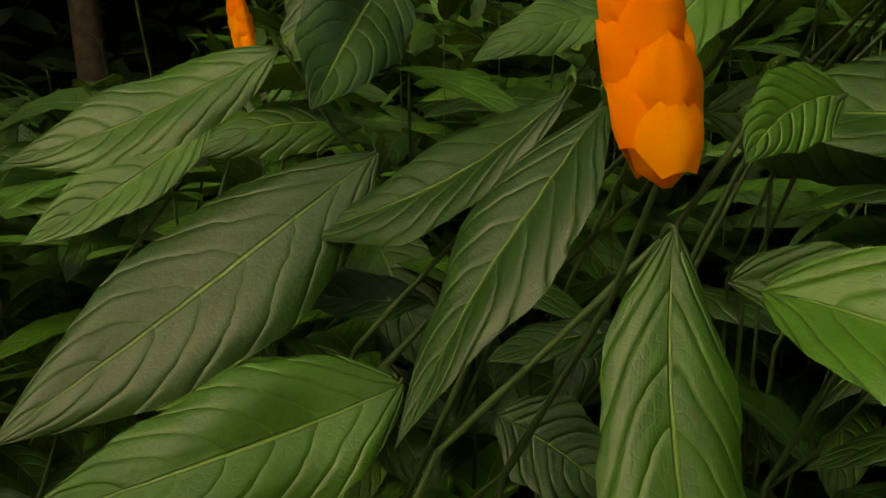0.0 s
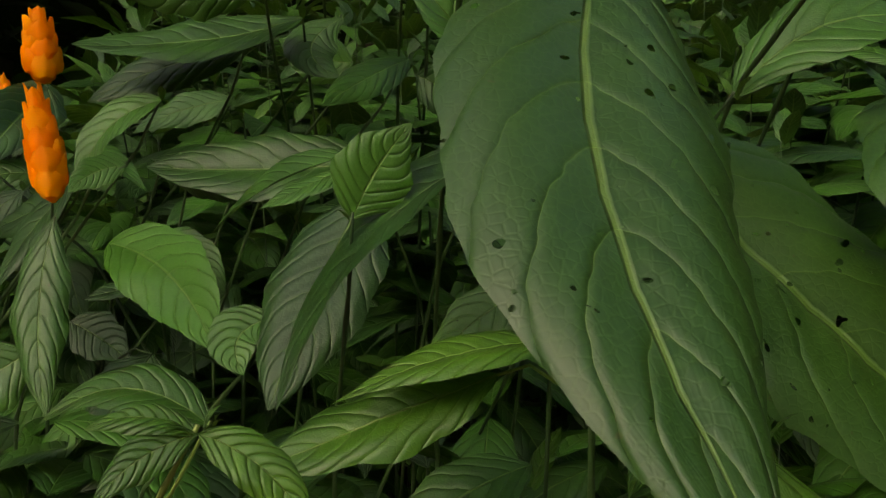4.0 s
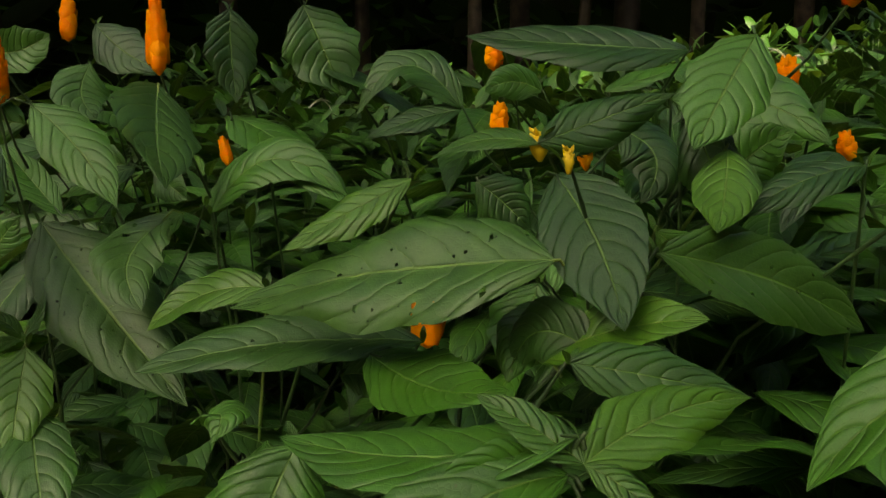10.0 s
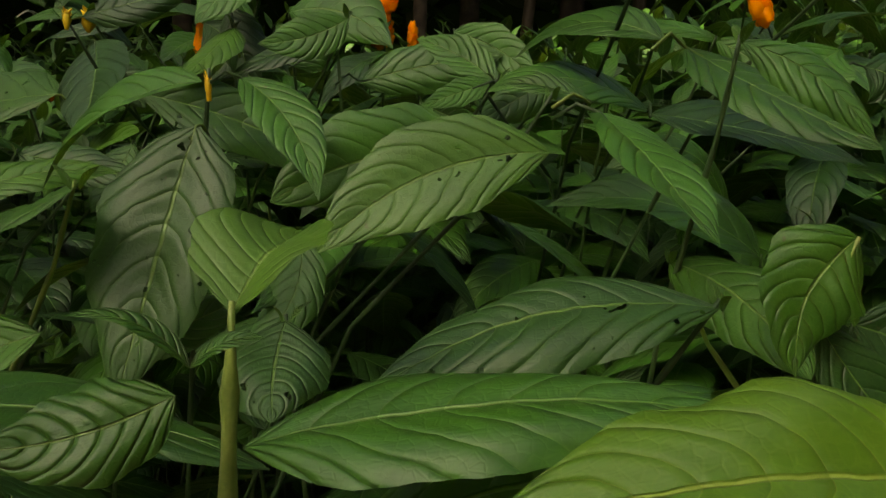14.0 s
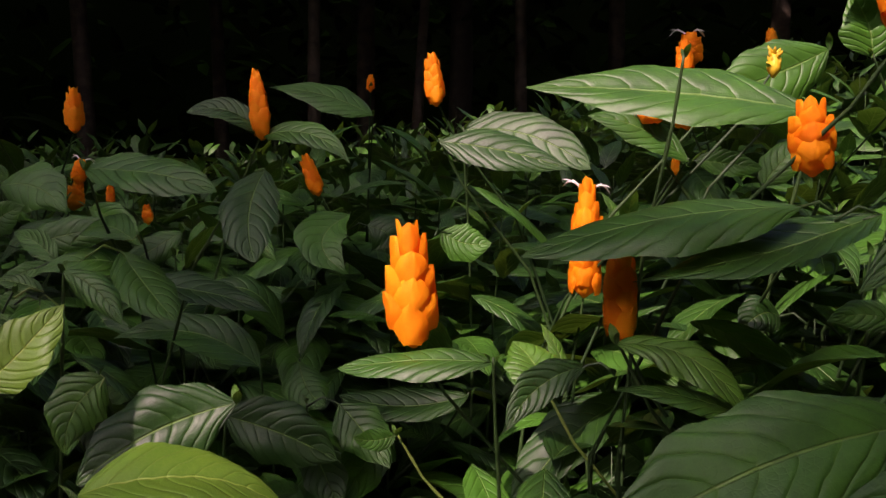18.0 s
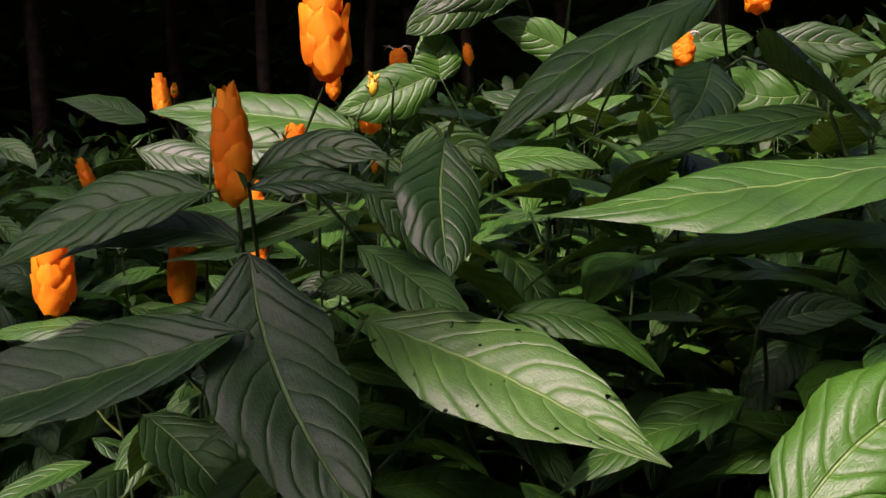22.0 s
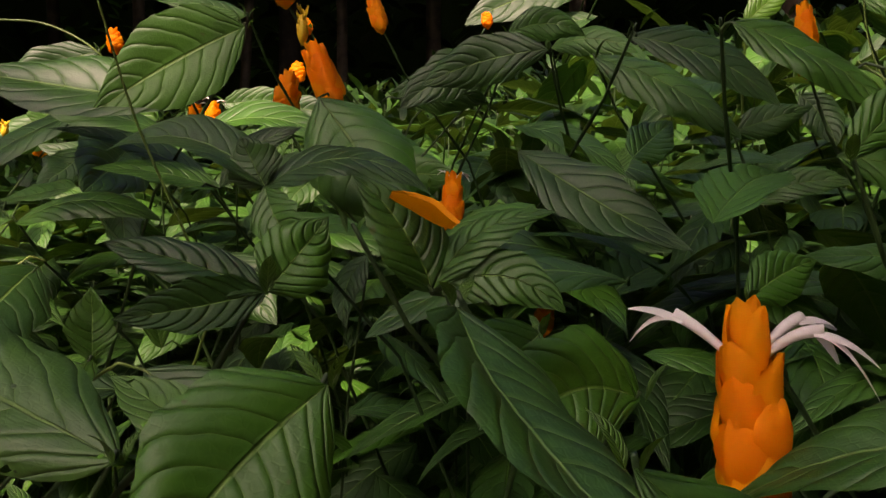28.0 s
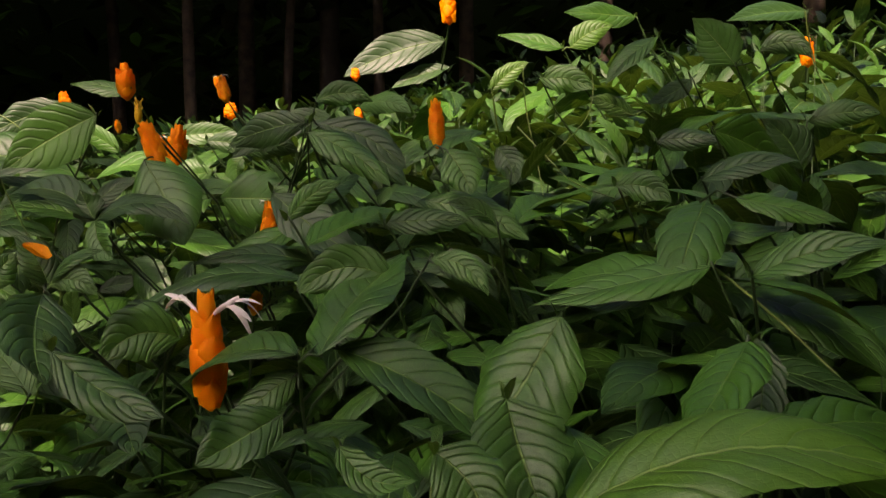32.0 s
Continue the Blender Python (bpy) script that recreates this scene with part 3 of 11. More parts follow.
# ---- the shoots of the bed that stand near the path ----
s = shrub(0.042, 0.249, "leafy green shrub with upright orange flower spikes")
branch(s, 0.0573, 0.2215, 1.0720, -0.06, 0.1)
leaf(s, (0.0589, 0.2159, 1.0559), (0.0667, 0.1484, 0.9399), 0.0365, 5.3, -0.0004, 0.0077, stalk=(0.0573, 0.2215, 1.0519), rows=52, cols=9)
lower(s, 0.0573, 0.2215, 1.0559, 0, (0, 1, 2, 3))
spike(s, (0.0573, 0.2215, 1.069), (0.0455, 0.2368, 1.1447), 0.0288, 0, "spike", 23)
branch(s, 0.0502, 0.3453, 1.0873, -0.15, 0.05)
leaf(s, (0.0502, 0.3453, 1.0843), (-0.0703, 0.3913, 1.0166), 0.0544, -35.5, -0.0080, -0.0059, rows=52, cols=9)
leaf(s, (0.0226, 0.3352, 0.9517), (0.0745, 0.3174, 0.919), 0.0417, 51.1, 0.0008, -0.0025, stalk=(0.0502, 0.3453, 0.9477), rows=52, cols=9)
lower(s, 0.0502, 0.3453, 0.9517, 61, ())
branch(s, 0.0560, 0.2983, 1.0847, -0.15, 0.05)
leaf(s, (0.056, 0.2983, 1.0817), (-0.015, 0.2518, 0.9773), 0.0499, -3.1, 0.0030, 0.0023, rows=52, cols=9)
lower(s, 0.0560, 0.2983, 1.0817, 62, (0, 1, 2, 3, 4, 5))
branch(s, -0.0145, 0.2983, 0.9830, -0.15, 0.05)
leaf(s, (-0.0145, 0.2983, 0.98), (-0.1347, 0.2437, 0.9552), 0.0560, -51.7, -0.0008, -0.0023, rows=52, cols=9)
lower(s, -0.0145, 0.2983, 0.9800, 63, (0, 1))
branch(s, 0.0884, 0.2313, 1.0915, -0.15, 0.05)
leaf(s, (0.0884, 0.2313, 1.0347), (0.1751, 0.1188, 0.9899), 0.0562, 38.6, 0.0037, -0.0129, rows=52, cols=9)
leaf(s, (0.1126, 0.2293, 0.9547), (0.0741, 0.1828, 0.9105), 0.0504, -34.2, -0.0006, -0.0036, stalk=(0.0884, 0.2313, 0.9507))
leaf(s, (0.1049, 0.2288, 1.0885), (0.0724, 0.2062, 1.0735), 0.0224, -62.7, 0.0003, 0.0047, stalk=(0.0884, 0.2313, 1.0845), rows=52, cols=9)
lower(s, 0.0884, 0.2313, 0.9547, 64, ())
branch(s, 0.1165, 0.2999, 1.1348, -0.15, 0.05)
leaf(s, (0.1165, 0.2999, 1.1318), (0.0578, 0.276, 1.0694), 0.0345, -35.6, 0.0068, 0.0123)
leaf(s, (0.0991, 0.2897, 1.0213), (0.1602, 0.2622, 0.9909), 0.0319, 65.7, 0.0010, -0.0136, stalk=(0.1165, 0.2999, 1.0173), rows=52, cols=9)
lower(s, 0.1165, 0.2999, 1.0213, 70, (0, 1, 2))
branch(s, 0.0451, 0.1865, 0.9740, -0.15, 0.05, young=True)
leaf(s, (0.0451, 0.1865, 0.971), (-0.0119, 0.1516, 0.9266), 0.0484, -54.6, 0.0004, 0.0043, "young", rows=52, cols=9)
lower(s, 0.0451, 0.1865, 0.9710, 78, ())
branch(s, 0.1024, 0.3433, 1.0787, -0.12, 0.16)
leaf(s, (0.1024, 0.3433, 1.0757), (0.1845, 0.3269, 1.0491), 0.0414, 77.7, -0.0004, -0.0075, rows=52, cols=9)
lower(s, 0.1024, 0.3433, 1.0757, 81, (0, 1, 2, 3, 4, 5))
s = shrub(-0.045, 0.532, "leafy green shrub with upright orange flower spikes")
branch(s, -0.0367, 0.5015, 1.1511, -0.12, 0.16)
leaf(s, (-0.0301, 0.4904, 1.1405), (-0.0567, 0.3745, 1.0748), 0.0561, -36.1, -0.0000, 0.0016, stalk=(-0.0367, 0.5015, 1.1365))
lower(s, -0.0367, 0.5015, 1.1405, 1, (2,))
spike(s, (-0.0367, 0.5015, 1.1481), (-0.0426, 0.515, 1.2163), 0.0386, 0, "spike", 41)
branch(s, -0.0748, 0.4073, 1.1036, 0.15, 0.05)
leaf(s, (-0.0748, 0.4073, 1.1006), (-0.2019, 0.3955, 1.0494), 0.0510, -46.5, -0.0024, -0.0042, rows=52, cols=9)
lower(s, -0.0748, 0.4073, 1.1006, 57, (0, 1, 2, 3, 4, 5))
branch(s, -0.0517, 0.5534, 1.1518, -0.15, 0.05)
leaf(s, (-0.0517, 0.5534, 1.0519), (-0.1542, 0.5186, 1.0346), 0.0413, -49.7, 0.0044, 0.0096)
leaf(s, (-0.0557, 0.5449, 1.1488), (-0.0748, 0.5072, 1.0744), 0.0669, -26.6, -0.0000, -0.0013, stalk=(-0.0517, 0.5534, 1.1448))
lower(s, -0.0517, 0.5534, 1.0519, 58, ())
branch(s, -0.1336, 0.5038, 1.0624, -0.15, 0.05)
leaf(s, (-0.1336, 0.5038, 1.0594), (-0.2299, 0.4584, 0.9961), 0.0459, -44.7, -0.0011, -0.0028)
lower(s, -0.1336, 0.5038, 1.0594, 59, (2,))
branch(s, -0.0304, 0.4067, 1.0560, -0.15, 0.05)
leaf(s, (-0.0304, 0.4067, 1.053), (-0.1816, 0.3192, 0.9454), 0.0759, -45.3, -0.0006, -0.0018, rows=52, cols=9)
leaf(s, (-0.0069, 0.423, 0.9761), (-0.0861, 0.4056, 0.9898), 0.0306, -36.7, -0.0027, -0.0030, stalk=(-0.0304, 0.4067, 0.9721), rows=52, cols=9)
lower(s, -0.0304, 0.4067, 0.9761, 60, (1,))
s = shrub(-0.160, 0.763, "leafy green shrub with upright orange flower spikes")
branch(s, -0.1671, 0.7597, 1.0967, -0.12, 0.16)
lower(s, -0.1671, 0.7597, 1.0937, 2, ())
spike(s, (-0.1671, 0.7597, 1.0937), (-0.1821, 0.7735, 1.1603), 0.0248, 0, "spike", 53)
s = shrub(0.356, 0.575, "leafy green shrub with upright orange flower spikes")
branch(s, 0.3856, 0.5333, 1.1627, -0.15, 0.05)
lower(s, 0.3856, 0.5333, 1.1597, 3, ())
spike(s, (0.3856, 0.5333, 1.1597), (0.374, 0.5423, 1.2026), 0.0206, 0, "spike", 29)
s = shrub(0.667, -0.020, "leafy green shrub with orange spikes and white flowers")
branch(s, 0.6811, -0.0315, 1.0164, 0.15, 0.05)
lower(s, 0.6811, -0.0315, 1.0134, 4, ())
spike(s, (0.6811, -0.0315, 1.0134), (0.6812, -0.0196, 1.0786), 0.0367, 0, "spike", 33)
branch(s, 0.7491, 0.0821, 1.2813, 0.15, 0.05)
lower(s, 0.7491, 0.0821, 1.2783, 7, ())
spike(s, (0.7491, 0.0821, 1.2783), (0.7489, 0.0869, 1.3103), 0.0219, 1, "spike", 28)
branch(s, 0.7486, 0.0206, 1.2094, 0.12, 0.16)
lower(s, 0.7486, 0.0206, 1.2064, 8, ())
spike(s, (0.7486, 0.0206, 1.2064), (0.7508, 0.0258, 1.2413), 0.0225, 0, "spike", 33)
branch(s, 0.7058, -0.0852, 1.2328, 0.15, 0.05)
leaf(s, (0.7058, -0.0852, 1.2298), (0.6153, -0.0762, 1.2183), 0.0474, -41.6, 0.0275, 0.0321)
leaf(s, (0.7058, -0.0852, 1.2298), (0.6247, -0.1057, 1.2038), 0.0324, -35.1, 0.0016, 0.0018)
lower(s, 0.7058, -0.0852, 1.2298, 93, (0, 1, 3, 4, 5))
branch(s, 0.7754, -0.0224, 1.1708, -0.06, 0.1)
leaf(s, (0.7754, -0.0224, 1.1678), (0.77, -0.031, 1.1193), 0.0187, 19.3, 0.0037, 0.0032)
lower(s, 0.7754, -0.0224, 1.1678, 109, (1,))
s = shrub(0.337, -0.028, "leafy green shrub with upright orange flower spikes")
branch(s, 0.3071, -0.0516, 1.2328, 0, 0.2)
spike(s, (0.3071, -0.0516, 1.2298), (0.3025, -0.0419, 1.2928), 0.0207, 0, "spike", 54)
branch(s, 0.3718, 0.0381, 1.1270, 0, 0.2)
leaf(s, (0.3718, 0.0381, 1.124), (0.2245, -0.0154, 1.0011), 0.0763, 7.9, 0.0257, 0.0076, "near", rows=52, cols=9)
lower(s, 0.3718, 0.0381, 1.1240, 73, (0, 1, 2, 3, 4, 5))
branch(s, 0.3521, -0.0098, 1.1319, 0.15, 0.05)
leaf(s, (0.3521, -0.0098, 1.0278), (0.2492, -0.0262, 1.0082), 0.0395, -5.2, 0.0057, 0.0020, "young", rows=52, cols=9)
leaf(s, (0.3248, -0.0034, 1.0107), (0.215, -0.0204, 0.9769), 0.0430, -30.1, 0.0001, 0.0001, "young", stalk=(0.3521, -0.0098, 1.0067), rows=52, cols=9)
leaf(s, (0.3396, -0.0072, 1.1289), (0.2829, 0.0045, 1.1934), 0.0321, -47.5, -0.0003, -0.0004, stalk=(0.3521, -0.0098, 1.1249))
lower(s, 0.3521, -0.0098, 1.0107, 77, (0, 1))
branch(s, 0.3333, -0.1123, 1.2308, 0.02, 0.05)
leaf(s, (0.3380, -0.1160, 1.1860), (0.3300, -0.2620, 1.0620), 0.0730, -11.9, -0.0007, 0.0185, "eaten", rows=52, cols=9)
leaf(s, (0.3578, -0.1076, 1.2278), (0.4368, -0.1475, 1.1486), 0.0497, 42.4, 0.0024, -0.0054, stalk=(0.3333, -0.1123, 1.2238))
lower(s, 0.3333, -0.1123, 1.1884, 85, (0, 1, 2, 3, 4, 5))
branch(s, 0.3508, -0.0814, 1.1332, 0.12, 0.16)
leaf(s, (0.3508, -0.0814, 1.1302), (0.4886, -0.1553, 0.9929), 0.0874, 38.3, -0.0010, 0.0021, "eaten", rows=52, cols=9)
lower(s, 0.3508, -0.0814, 1.1302, 86, (0, 1, 2, 3, 5))
branch(s, 0.4572, 0.0596, 1.1367, -0.12, 0.16)
leaf(s, (0.4572, 0.0596, 1.1337), (0.5887, 0.0402, 1.1544), 0.0548, 35.0, 0.0220, -0.0215)
lower(s, 0.4572, 0.0596, 1.1337, 102, (0, 1, 2, 3, 5))
s = shrub(0.482, -0.088, "leafy green shrub with upright orange flower spikes")
branch(s, 0.4616, -0.1123, 1.2588, 0, 0.3)
leaf(s, (0.4737, -0.0941, 1.1398), (0.463, -0.1803, 1.0747), 0.0576, 0.6, 0.0042, 0.0261, "eaten", stalk=(0.4616, -0.1123, 1.1358), rows=52, cols=9)
leaf(s, (0.4633, -0.1218, 1.2444), (0.4972, -0.2319, 1.1684), 0.0692, -28.6, -0.0032, 0.0032, "eaten", stalk=(0.4616, -0.1123, 1.2404))
lower(s, 0.4616, -0.1123, 1.1398, 6, (0, 1, 2, 3, 4, 5))
spike(s, (0.4616, -0.1123, 1.2558), (0.457, -0.1027, 1.318), 0.0204, 0, "spike", 27)
branch(s, 0.5604, -0.2060, 1.1002, -0.02, 0.05, young=True)
leaf(s, (0.5604, -0.206, 1.0972), (0.4685, -0.1879, 1.0605), 0.0380, -41.9, 0.0071, 0.0079, "young", rows=52, cols=9)
lower(s, 0.5604, -0.2060, 1.0972, 87, (0, 1))
branch(s, 0.5157, -0.0984, 1.3097, 0, 0.3)
leaf(s, (0.5157, -0.0984, 1.3067), (0.5224, -0.1084, 1.2306), 0.0439, 11.2, -0.0008, 0.0017)
leaf(s, (0.51, -0.0816, 1.2216), (0.6148, -0.1762, 1.1553), 0.0581, 11.5, 0.0067, -0.0056, stalk=(0.5157, -0.0984, 1.2176))
branch(s, 0.5694, -0.0507, 1.3211, 0.12, 0.16)
leaf(s, (0.5694, -0.0507, 1.3181), (0.6069, -0.0625, 1.2405), 0.0673, 59.9, -0.0003, 0.0010)
lower(s, 0.5694, -0.0507, 1.3181, 92, (1, 2, 4, 5, 6, 7))
branch(s, 0.3710, -0.1652, 1.0474, -0.15, 0.05, young=True)
leaf(s, (0.371, -0.1652, 1.0419), (0.3767, -0.2159, 0.9657), 0.0492, -4.6, -0.0001, 0.0009, "young", rows=52, cols=9)
leaf(s, (0.3606, -0.1481, 1.0444), (0.3217, -0.1537, 1.0618), 0.0170, -41.8, 0.0053, 0.0060, "young", stalk=(0.371, -0.1652, 1.0404))
leaf(s, (0.3606, -0.1481, 1.0444), (0.3319, -0.1731, 1.0347), 0.0148, -30.5, 0.0022, 0.0029, "young", stalk=(0.371, -0.1652, 1.0404))
leaf(s, (0.3606, -0.1481, 1.0444), (0.3697, -0.1276, 1.08), 0.0157, -6.0, -0.0015, 0.0023, "young", stalk=(0.371, -0.1652, 1.0404))
lower(s, 0.3710, -0.1652, 1.0419, 101, ())
branch(s, 0.5083, -0.1461, 1.1484, 0.02, 0.05)
leaf(s, (0.5083, -0.1461, 1.1454), (0.6151, -0.1698, 1.1611), 0.0482, 46.2, 0.0214, -0.0269)
lower(s, 0.5083, -0.1461, 1.1454, 111, (0, 1, 2, 3))
s = shrub(0.963, -0.133, "leafy green shrub with orange spikes and white flowers")
branch(s, 0.9547, -0.1405, 1.2489, -0.12, 0.16)
lower(s, 0.9547, -0.1405, 1.2118, 9, ())
spike(s, (0.9547, -0.1405, 1.2118), (0.9583, -0.1368, 1.2426), 0.0282, 0, "spike", 34)
spike(s, (0.9592, -0.1364, 1.2459), (0.9637, -0.1329, 1.2753), 0.0235, 1, "spike", 70)
spike(s, (0.9582, -0.1288, 1.2251), (0.9568, -0.1245, 1.2581), 0.0144, 0, "spike", 2)
branch(s, 0.9878, -0.0869, 1.2176, -0.15, 0.05)
lower(s, 0.9878, -0.0869, 1.2146, 11, ())
spike(s, (0.9878, -0.0869, 1.2146), (0.9859, -0.0828, 1.2448), 0.0144, 0, "spike", 51)
branch(s, 1.0382, -0.0934, 1.1962, 0.15, 0.05)
lower(s, 1.0382, -0.0934, 1.1932, 12, ())
spike(s, (1.0382, -0.0934, 1.1932), (1.0348, -0.09, 1.2173), 0.0178, 0, "spike", 66)
branch(s, 0.9759, -0.2038, 1.3091, -0.12, 0.16)
lower(s, 0.9759, -0.2038, 1.3061, 17, (0, 1, 2, 5))
spike(s, (0.9759, -0.2038, 1.3061), (0.9732, -0.2009, 1.3586), 0.0250, 0, "spike", 28)
s = shrub(0.802, -0.134, "leafy green shrub with upright orange flower spikes")
branch(s, 0.7939, -0.1777, 1.1896, 0.02, 0.05)
lower(s, 0.7939, -0.1777, 1.1866, 10, (0, 3, 5))
spike(s, (0.7939, -0.1777, 1.1866), (0.7894, -0.1716, 1.2312), 0.0137, 0, "spike", 20)
branch(s, 0.7097, -0.2005, 1.1781, 0.15, 0.05)
leaf(s, (0.7097, -0.2005, 1.1751), (0.7491, -0.2035, 1.1405), 0.0399, 79.6, 0.0001, -0.0018)
lower(s, 0.7097, -0.2005, 1.1751, 90, (0, 1, 2, 3, 4))
branch(s, 0.8527, -0.2291, 1.2705, -0.15, 0.05)
leaf(s, (0.8527, -0.2291, 1.2675), (0.699, -0.2203, 1.2748), 0.0570, -38.9, -0.0011, -0.0011)
leaf(s, (0.8822, -0.2354, 1.1813), (0.927, -0.2342, 1.2145), 0.0433, 81.3, -0.0001, -0.0045, stalk=(0.8527, -0.2291, 1.1773))
lower(s, 0.8527, -0.2291, 1.1813, 94, (1, 3))
branch(s, 0.8038, -0.2253, 1.2179, 0.15, 0.05)
leaf(s, (0.8038, -0.2253, 1.2149), (0.8156, -0.2531, 1.164), 0.0525, 13.1, 0.0053, -0.0182)
lower(s, 0.8038, -0.2253, 1.2149, 139, (0, 3, 5))
branch(s, 0.8665, -0.1433, 1.2412, 0.02, 0.05)
leaf(s, (0.8665, -0.1433, 1.2382), (0.9676, -0.2077, 1.2036), 0.0716, 61.4, 0.0050, -0.0155, rows=20, cols=4)
lower(s, 0.8665, -0.1433, 1.2382, 184, ())
s = shrub(0.235, 0.346, "leafy green shrub with upright orange flower spikes")
branch(s, 0.2335, 0.3091, 1.3258, 0, 0.3)
lower(s, 0.2335, 0.3091, 1.3228, 13, (2, 3, 4, 5, 6, 7))
spike(s, (0.2335, 0.3091, 1.3228), (0.2319, 0.318, 1.3809), 0.0261, 0, "spike", 72)
branch(s, 0.2745, 0.2782, 1.0872, 0.06, 0.1)
leaf(s, (0.2745, 0.2782, 1.0842), (0.1013, 0.2992, 1.0813), 0.0646, -45.4, -0.0025, -0.0037)
lower(s, 0.2745, 0.2782, 1.0842, 65, (0, 1, 2, 3))
branch(s, 0.2202, 0.3465, 1.1978, 0, 0.3)
leaf(s, (0.2202, 0.3465, 1.1948), (0.0525, 0.3019, 1.1728), 0.0651, -27.2, -0.0072, -0.0059)
lower(s, 0.2202, 0.3465, 1.1948, 68, (0, 1, 3, 4, 5, 6, 7))
branch(s, 0.1745, 0.3554, 1.1759, -0.12, 0.16)
leaf(s, (0.1745, 0.3554, 1.1729), (0.0511, 0.3345, 1.1296), 0.0492, -46.5, 0.0028, 0.0050)
branch(s, 0.2509, 0.3884, 1.2004, -0.15, 0.05)
leaf(s, (0.2509, 0.3884, 1.1974), (0.2497, 0.3378, 1.1467), 0.0455, -6.4, -0.0048, 0.0251)
lower(s, 0.2509, 0.3884, 1.1974, 71, (1, 2, 4, 7))
branch(s, 0.3052, 0.3302, 1.1646, -0.15, 0.05)
leaf(s, (0.3052, 0.3302, 1.1616), (0.2367, 0.2686, 1.1262), 0.0366, -36.2, 0.0011, 0.0023)
lower(s, 0.3052, 0.3302, 1.1616, 72, (0, 3, 5, 6))
branch(s, 0.2020, 0.3724, 0.9545, -0.15, 0.05)
leaf(s, (0.202, 0.3724, 0.9515), (0.2288, 0.385, 1.0259), 0.0303, 35.1, -0.0035, 0.0076)
lower(s, 0.2020, 0.3724, 0.9515, 79, (0,))
branch(s, 0.0949, 0.4000, 0.9687, -0.15, 0.05)
leaf(s, (0.0949, 0.4, 0.9657), (0.0199, 0.3781, 0.9594), 0.0292, -26.0, 0.0028, 0.0024, rows=52, cols=9)
lower(s, 0.0949, 0.4000, 0.9657, 82, (0,))
branch(s, 0.3139, 0.3829, 1.1523, 0.02, 0.05)
leaf(s, (0.3139, 0.3829, 1.1493), (0.3657, 0.353, 1.117), 0.0456, 73.2, -0.0002, -0.0020)
lower(s, 0.3139, 0.3829, 1.1493, 83, (0, 3, 5))
branch(s, 0.2597, 0.4396, 1.1643, -0.15, 0.05)
leaf(s, (0.2597, 0.4396, 1.1613), (0.1914, 0.4483, 1.1842), 0.0492, -81.4, 0.0003, -0.0055)
lower(s, 0.2597, 0.4396, 1.1613, 84, (3, 6))
branch(s, 0.1993, 0.2534, 1.2169, 0, 0.3)
leaf(s, (0.1993, 0.2534, 1.2139), (0.1012, 0.2238, 1.2026), 0.0657, -82.1, -0.0006, 0.0097)
s = shrub(0.748, -0.311, "leafy green shrub with a yellow flower bud")
branch(s, 0.7376, -0.3144, 1.2063, 0.15, 0.05)
leaf(s, (0.7459, -0.3243, 1.1855), (0.7657, -0.4182, 1.1142), 0.0566, 30.3, -0.0000, -0.0055, stalk=(0.7376, -0.3144, 1.1815), rows=52, cols=9)
leaf(s, (0.7354, -0.3213, 1.2033), (0.6722, -0.2997, 1.1914), 0.0257, -30.1, 0.0061, 0.0042, "young", stalk=(0.7376, -0.3144, 1.1993), rows=52, cols=9)
leaf(s, (0.7354, -0.3213, 1.2033), (0.8195, -0.3052, 1.2344), 0.0337, 62.6, 0.0001, -0.0003, stalk=(0.7376, -0.3144, 1.1993), rows=52, cols=9)
leaf(s, (0.7521, -0.3352, 1.1093), (0.7174, -0.3515, 1.0693), 0.0436, -25.4, 0.0043, 0.0056, "near", stalk=(0.7376, -0.3144, 1.1053), rows=52, cols=9)
lower(s, 0.7376, -0.3144, 1.1093, 14, (0, 1))
spike(s, (0.7376, -0.3144, 1.1966), (0.737, -0.3121, 1.2117), 0.0159, 0, "bud", 21)
branch(s, 0.7435, -0.3757, 1.1948, 0.12, 0.16)
leaf(s, (0.7371, -0.3795, 1.1431), (0.5502, -0.2872, 1.0979), 0.0791, -41.6, 0.0047, 0.0049, "eaten", stalk=(0.7435, -0.3757, 1.1391), rows=52, cols=9)
leaf(s, (0.7338, -0.3573, 1.0836), (0.8058, -0.4208, 1.1207), 0.0383, 43.4, 0.0049, -0.0034, "young", stalk=(0.7435, -0.3757, 1.0796))
leaf(s, (0.7613, -0.381, 1.0919), (0.7189, -0.3457, 1.0673), 0.0378, -72.6, 0.0067, 0.0211, stalk=(0.7435, -0.3757, 1.0879), rows=52, cols=9)
lower(s, 0.7435, -0.3757, 1.0836, 16, (0,))
spike(s, (0.7435, -0.3757, 1.1918), (0.7433, -0.3742, 1.2025), 0.0090, 0, "bud", 17)
branch(s, 0.6719, -0.2461, 1.0704, -0.15, 0.05)
leaf(s, (0.6719, -0.2461, 1.0674), (0.4863, -0.2767, 1.0534), 0.0701, -18.2, 0.0073, 0.0039, "eaten", rows=52, cols=9)
lower(s, 0.6719, -0.2461, 1.0674, 88, ())
branch(s, 0.6624, -0.2940, 1.1838, -0.12, 0.16)
leaf(s, (0.6624, -0.294, 1.1808), (0.5834, -0.298, 1.1362), 0.0336, -38.9, -0.0000, -0.0000, "young", rows=52, cols=9)
leaf(s, (0.6381, -0.2975, 1.0716), (0.7114, -0.4067, 1.0809), 0.0493, 34.2, -0.0061, 0.0076, stalk=(0.6624, -0.294, 1.0676), rows=52, cols=9)
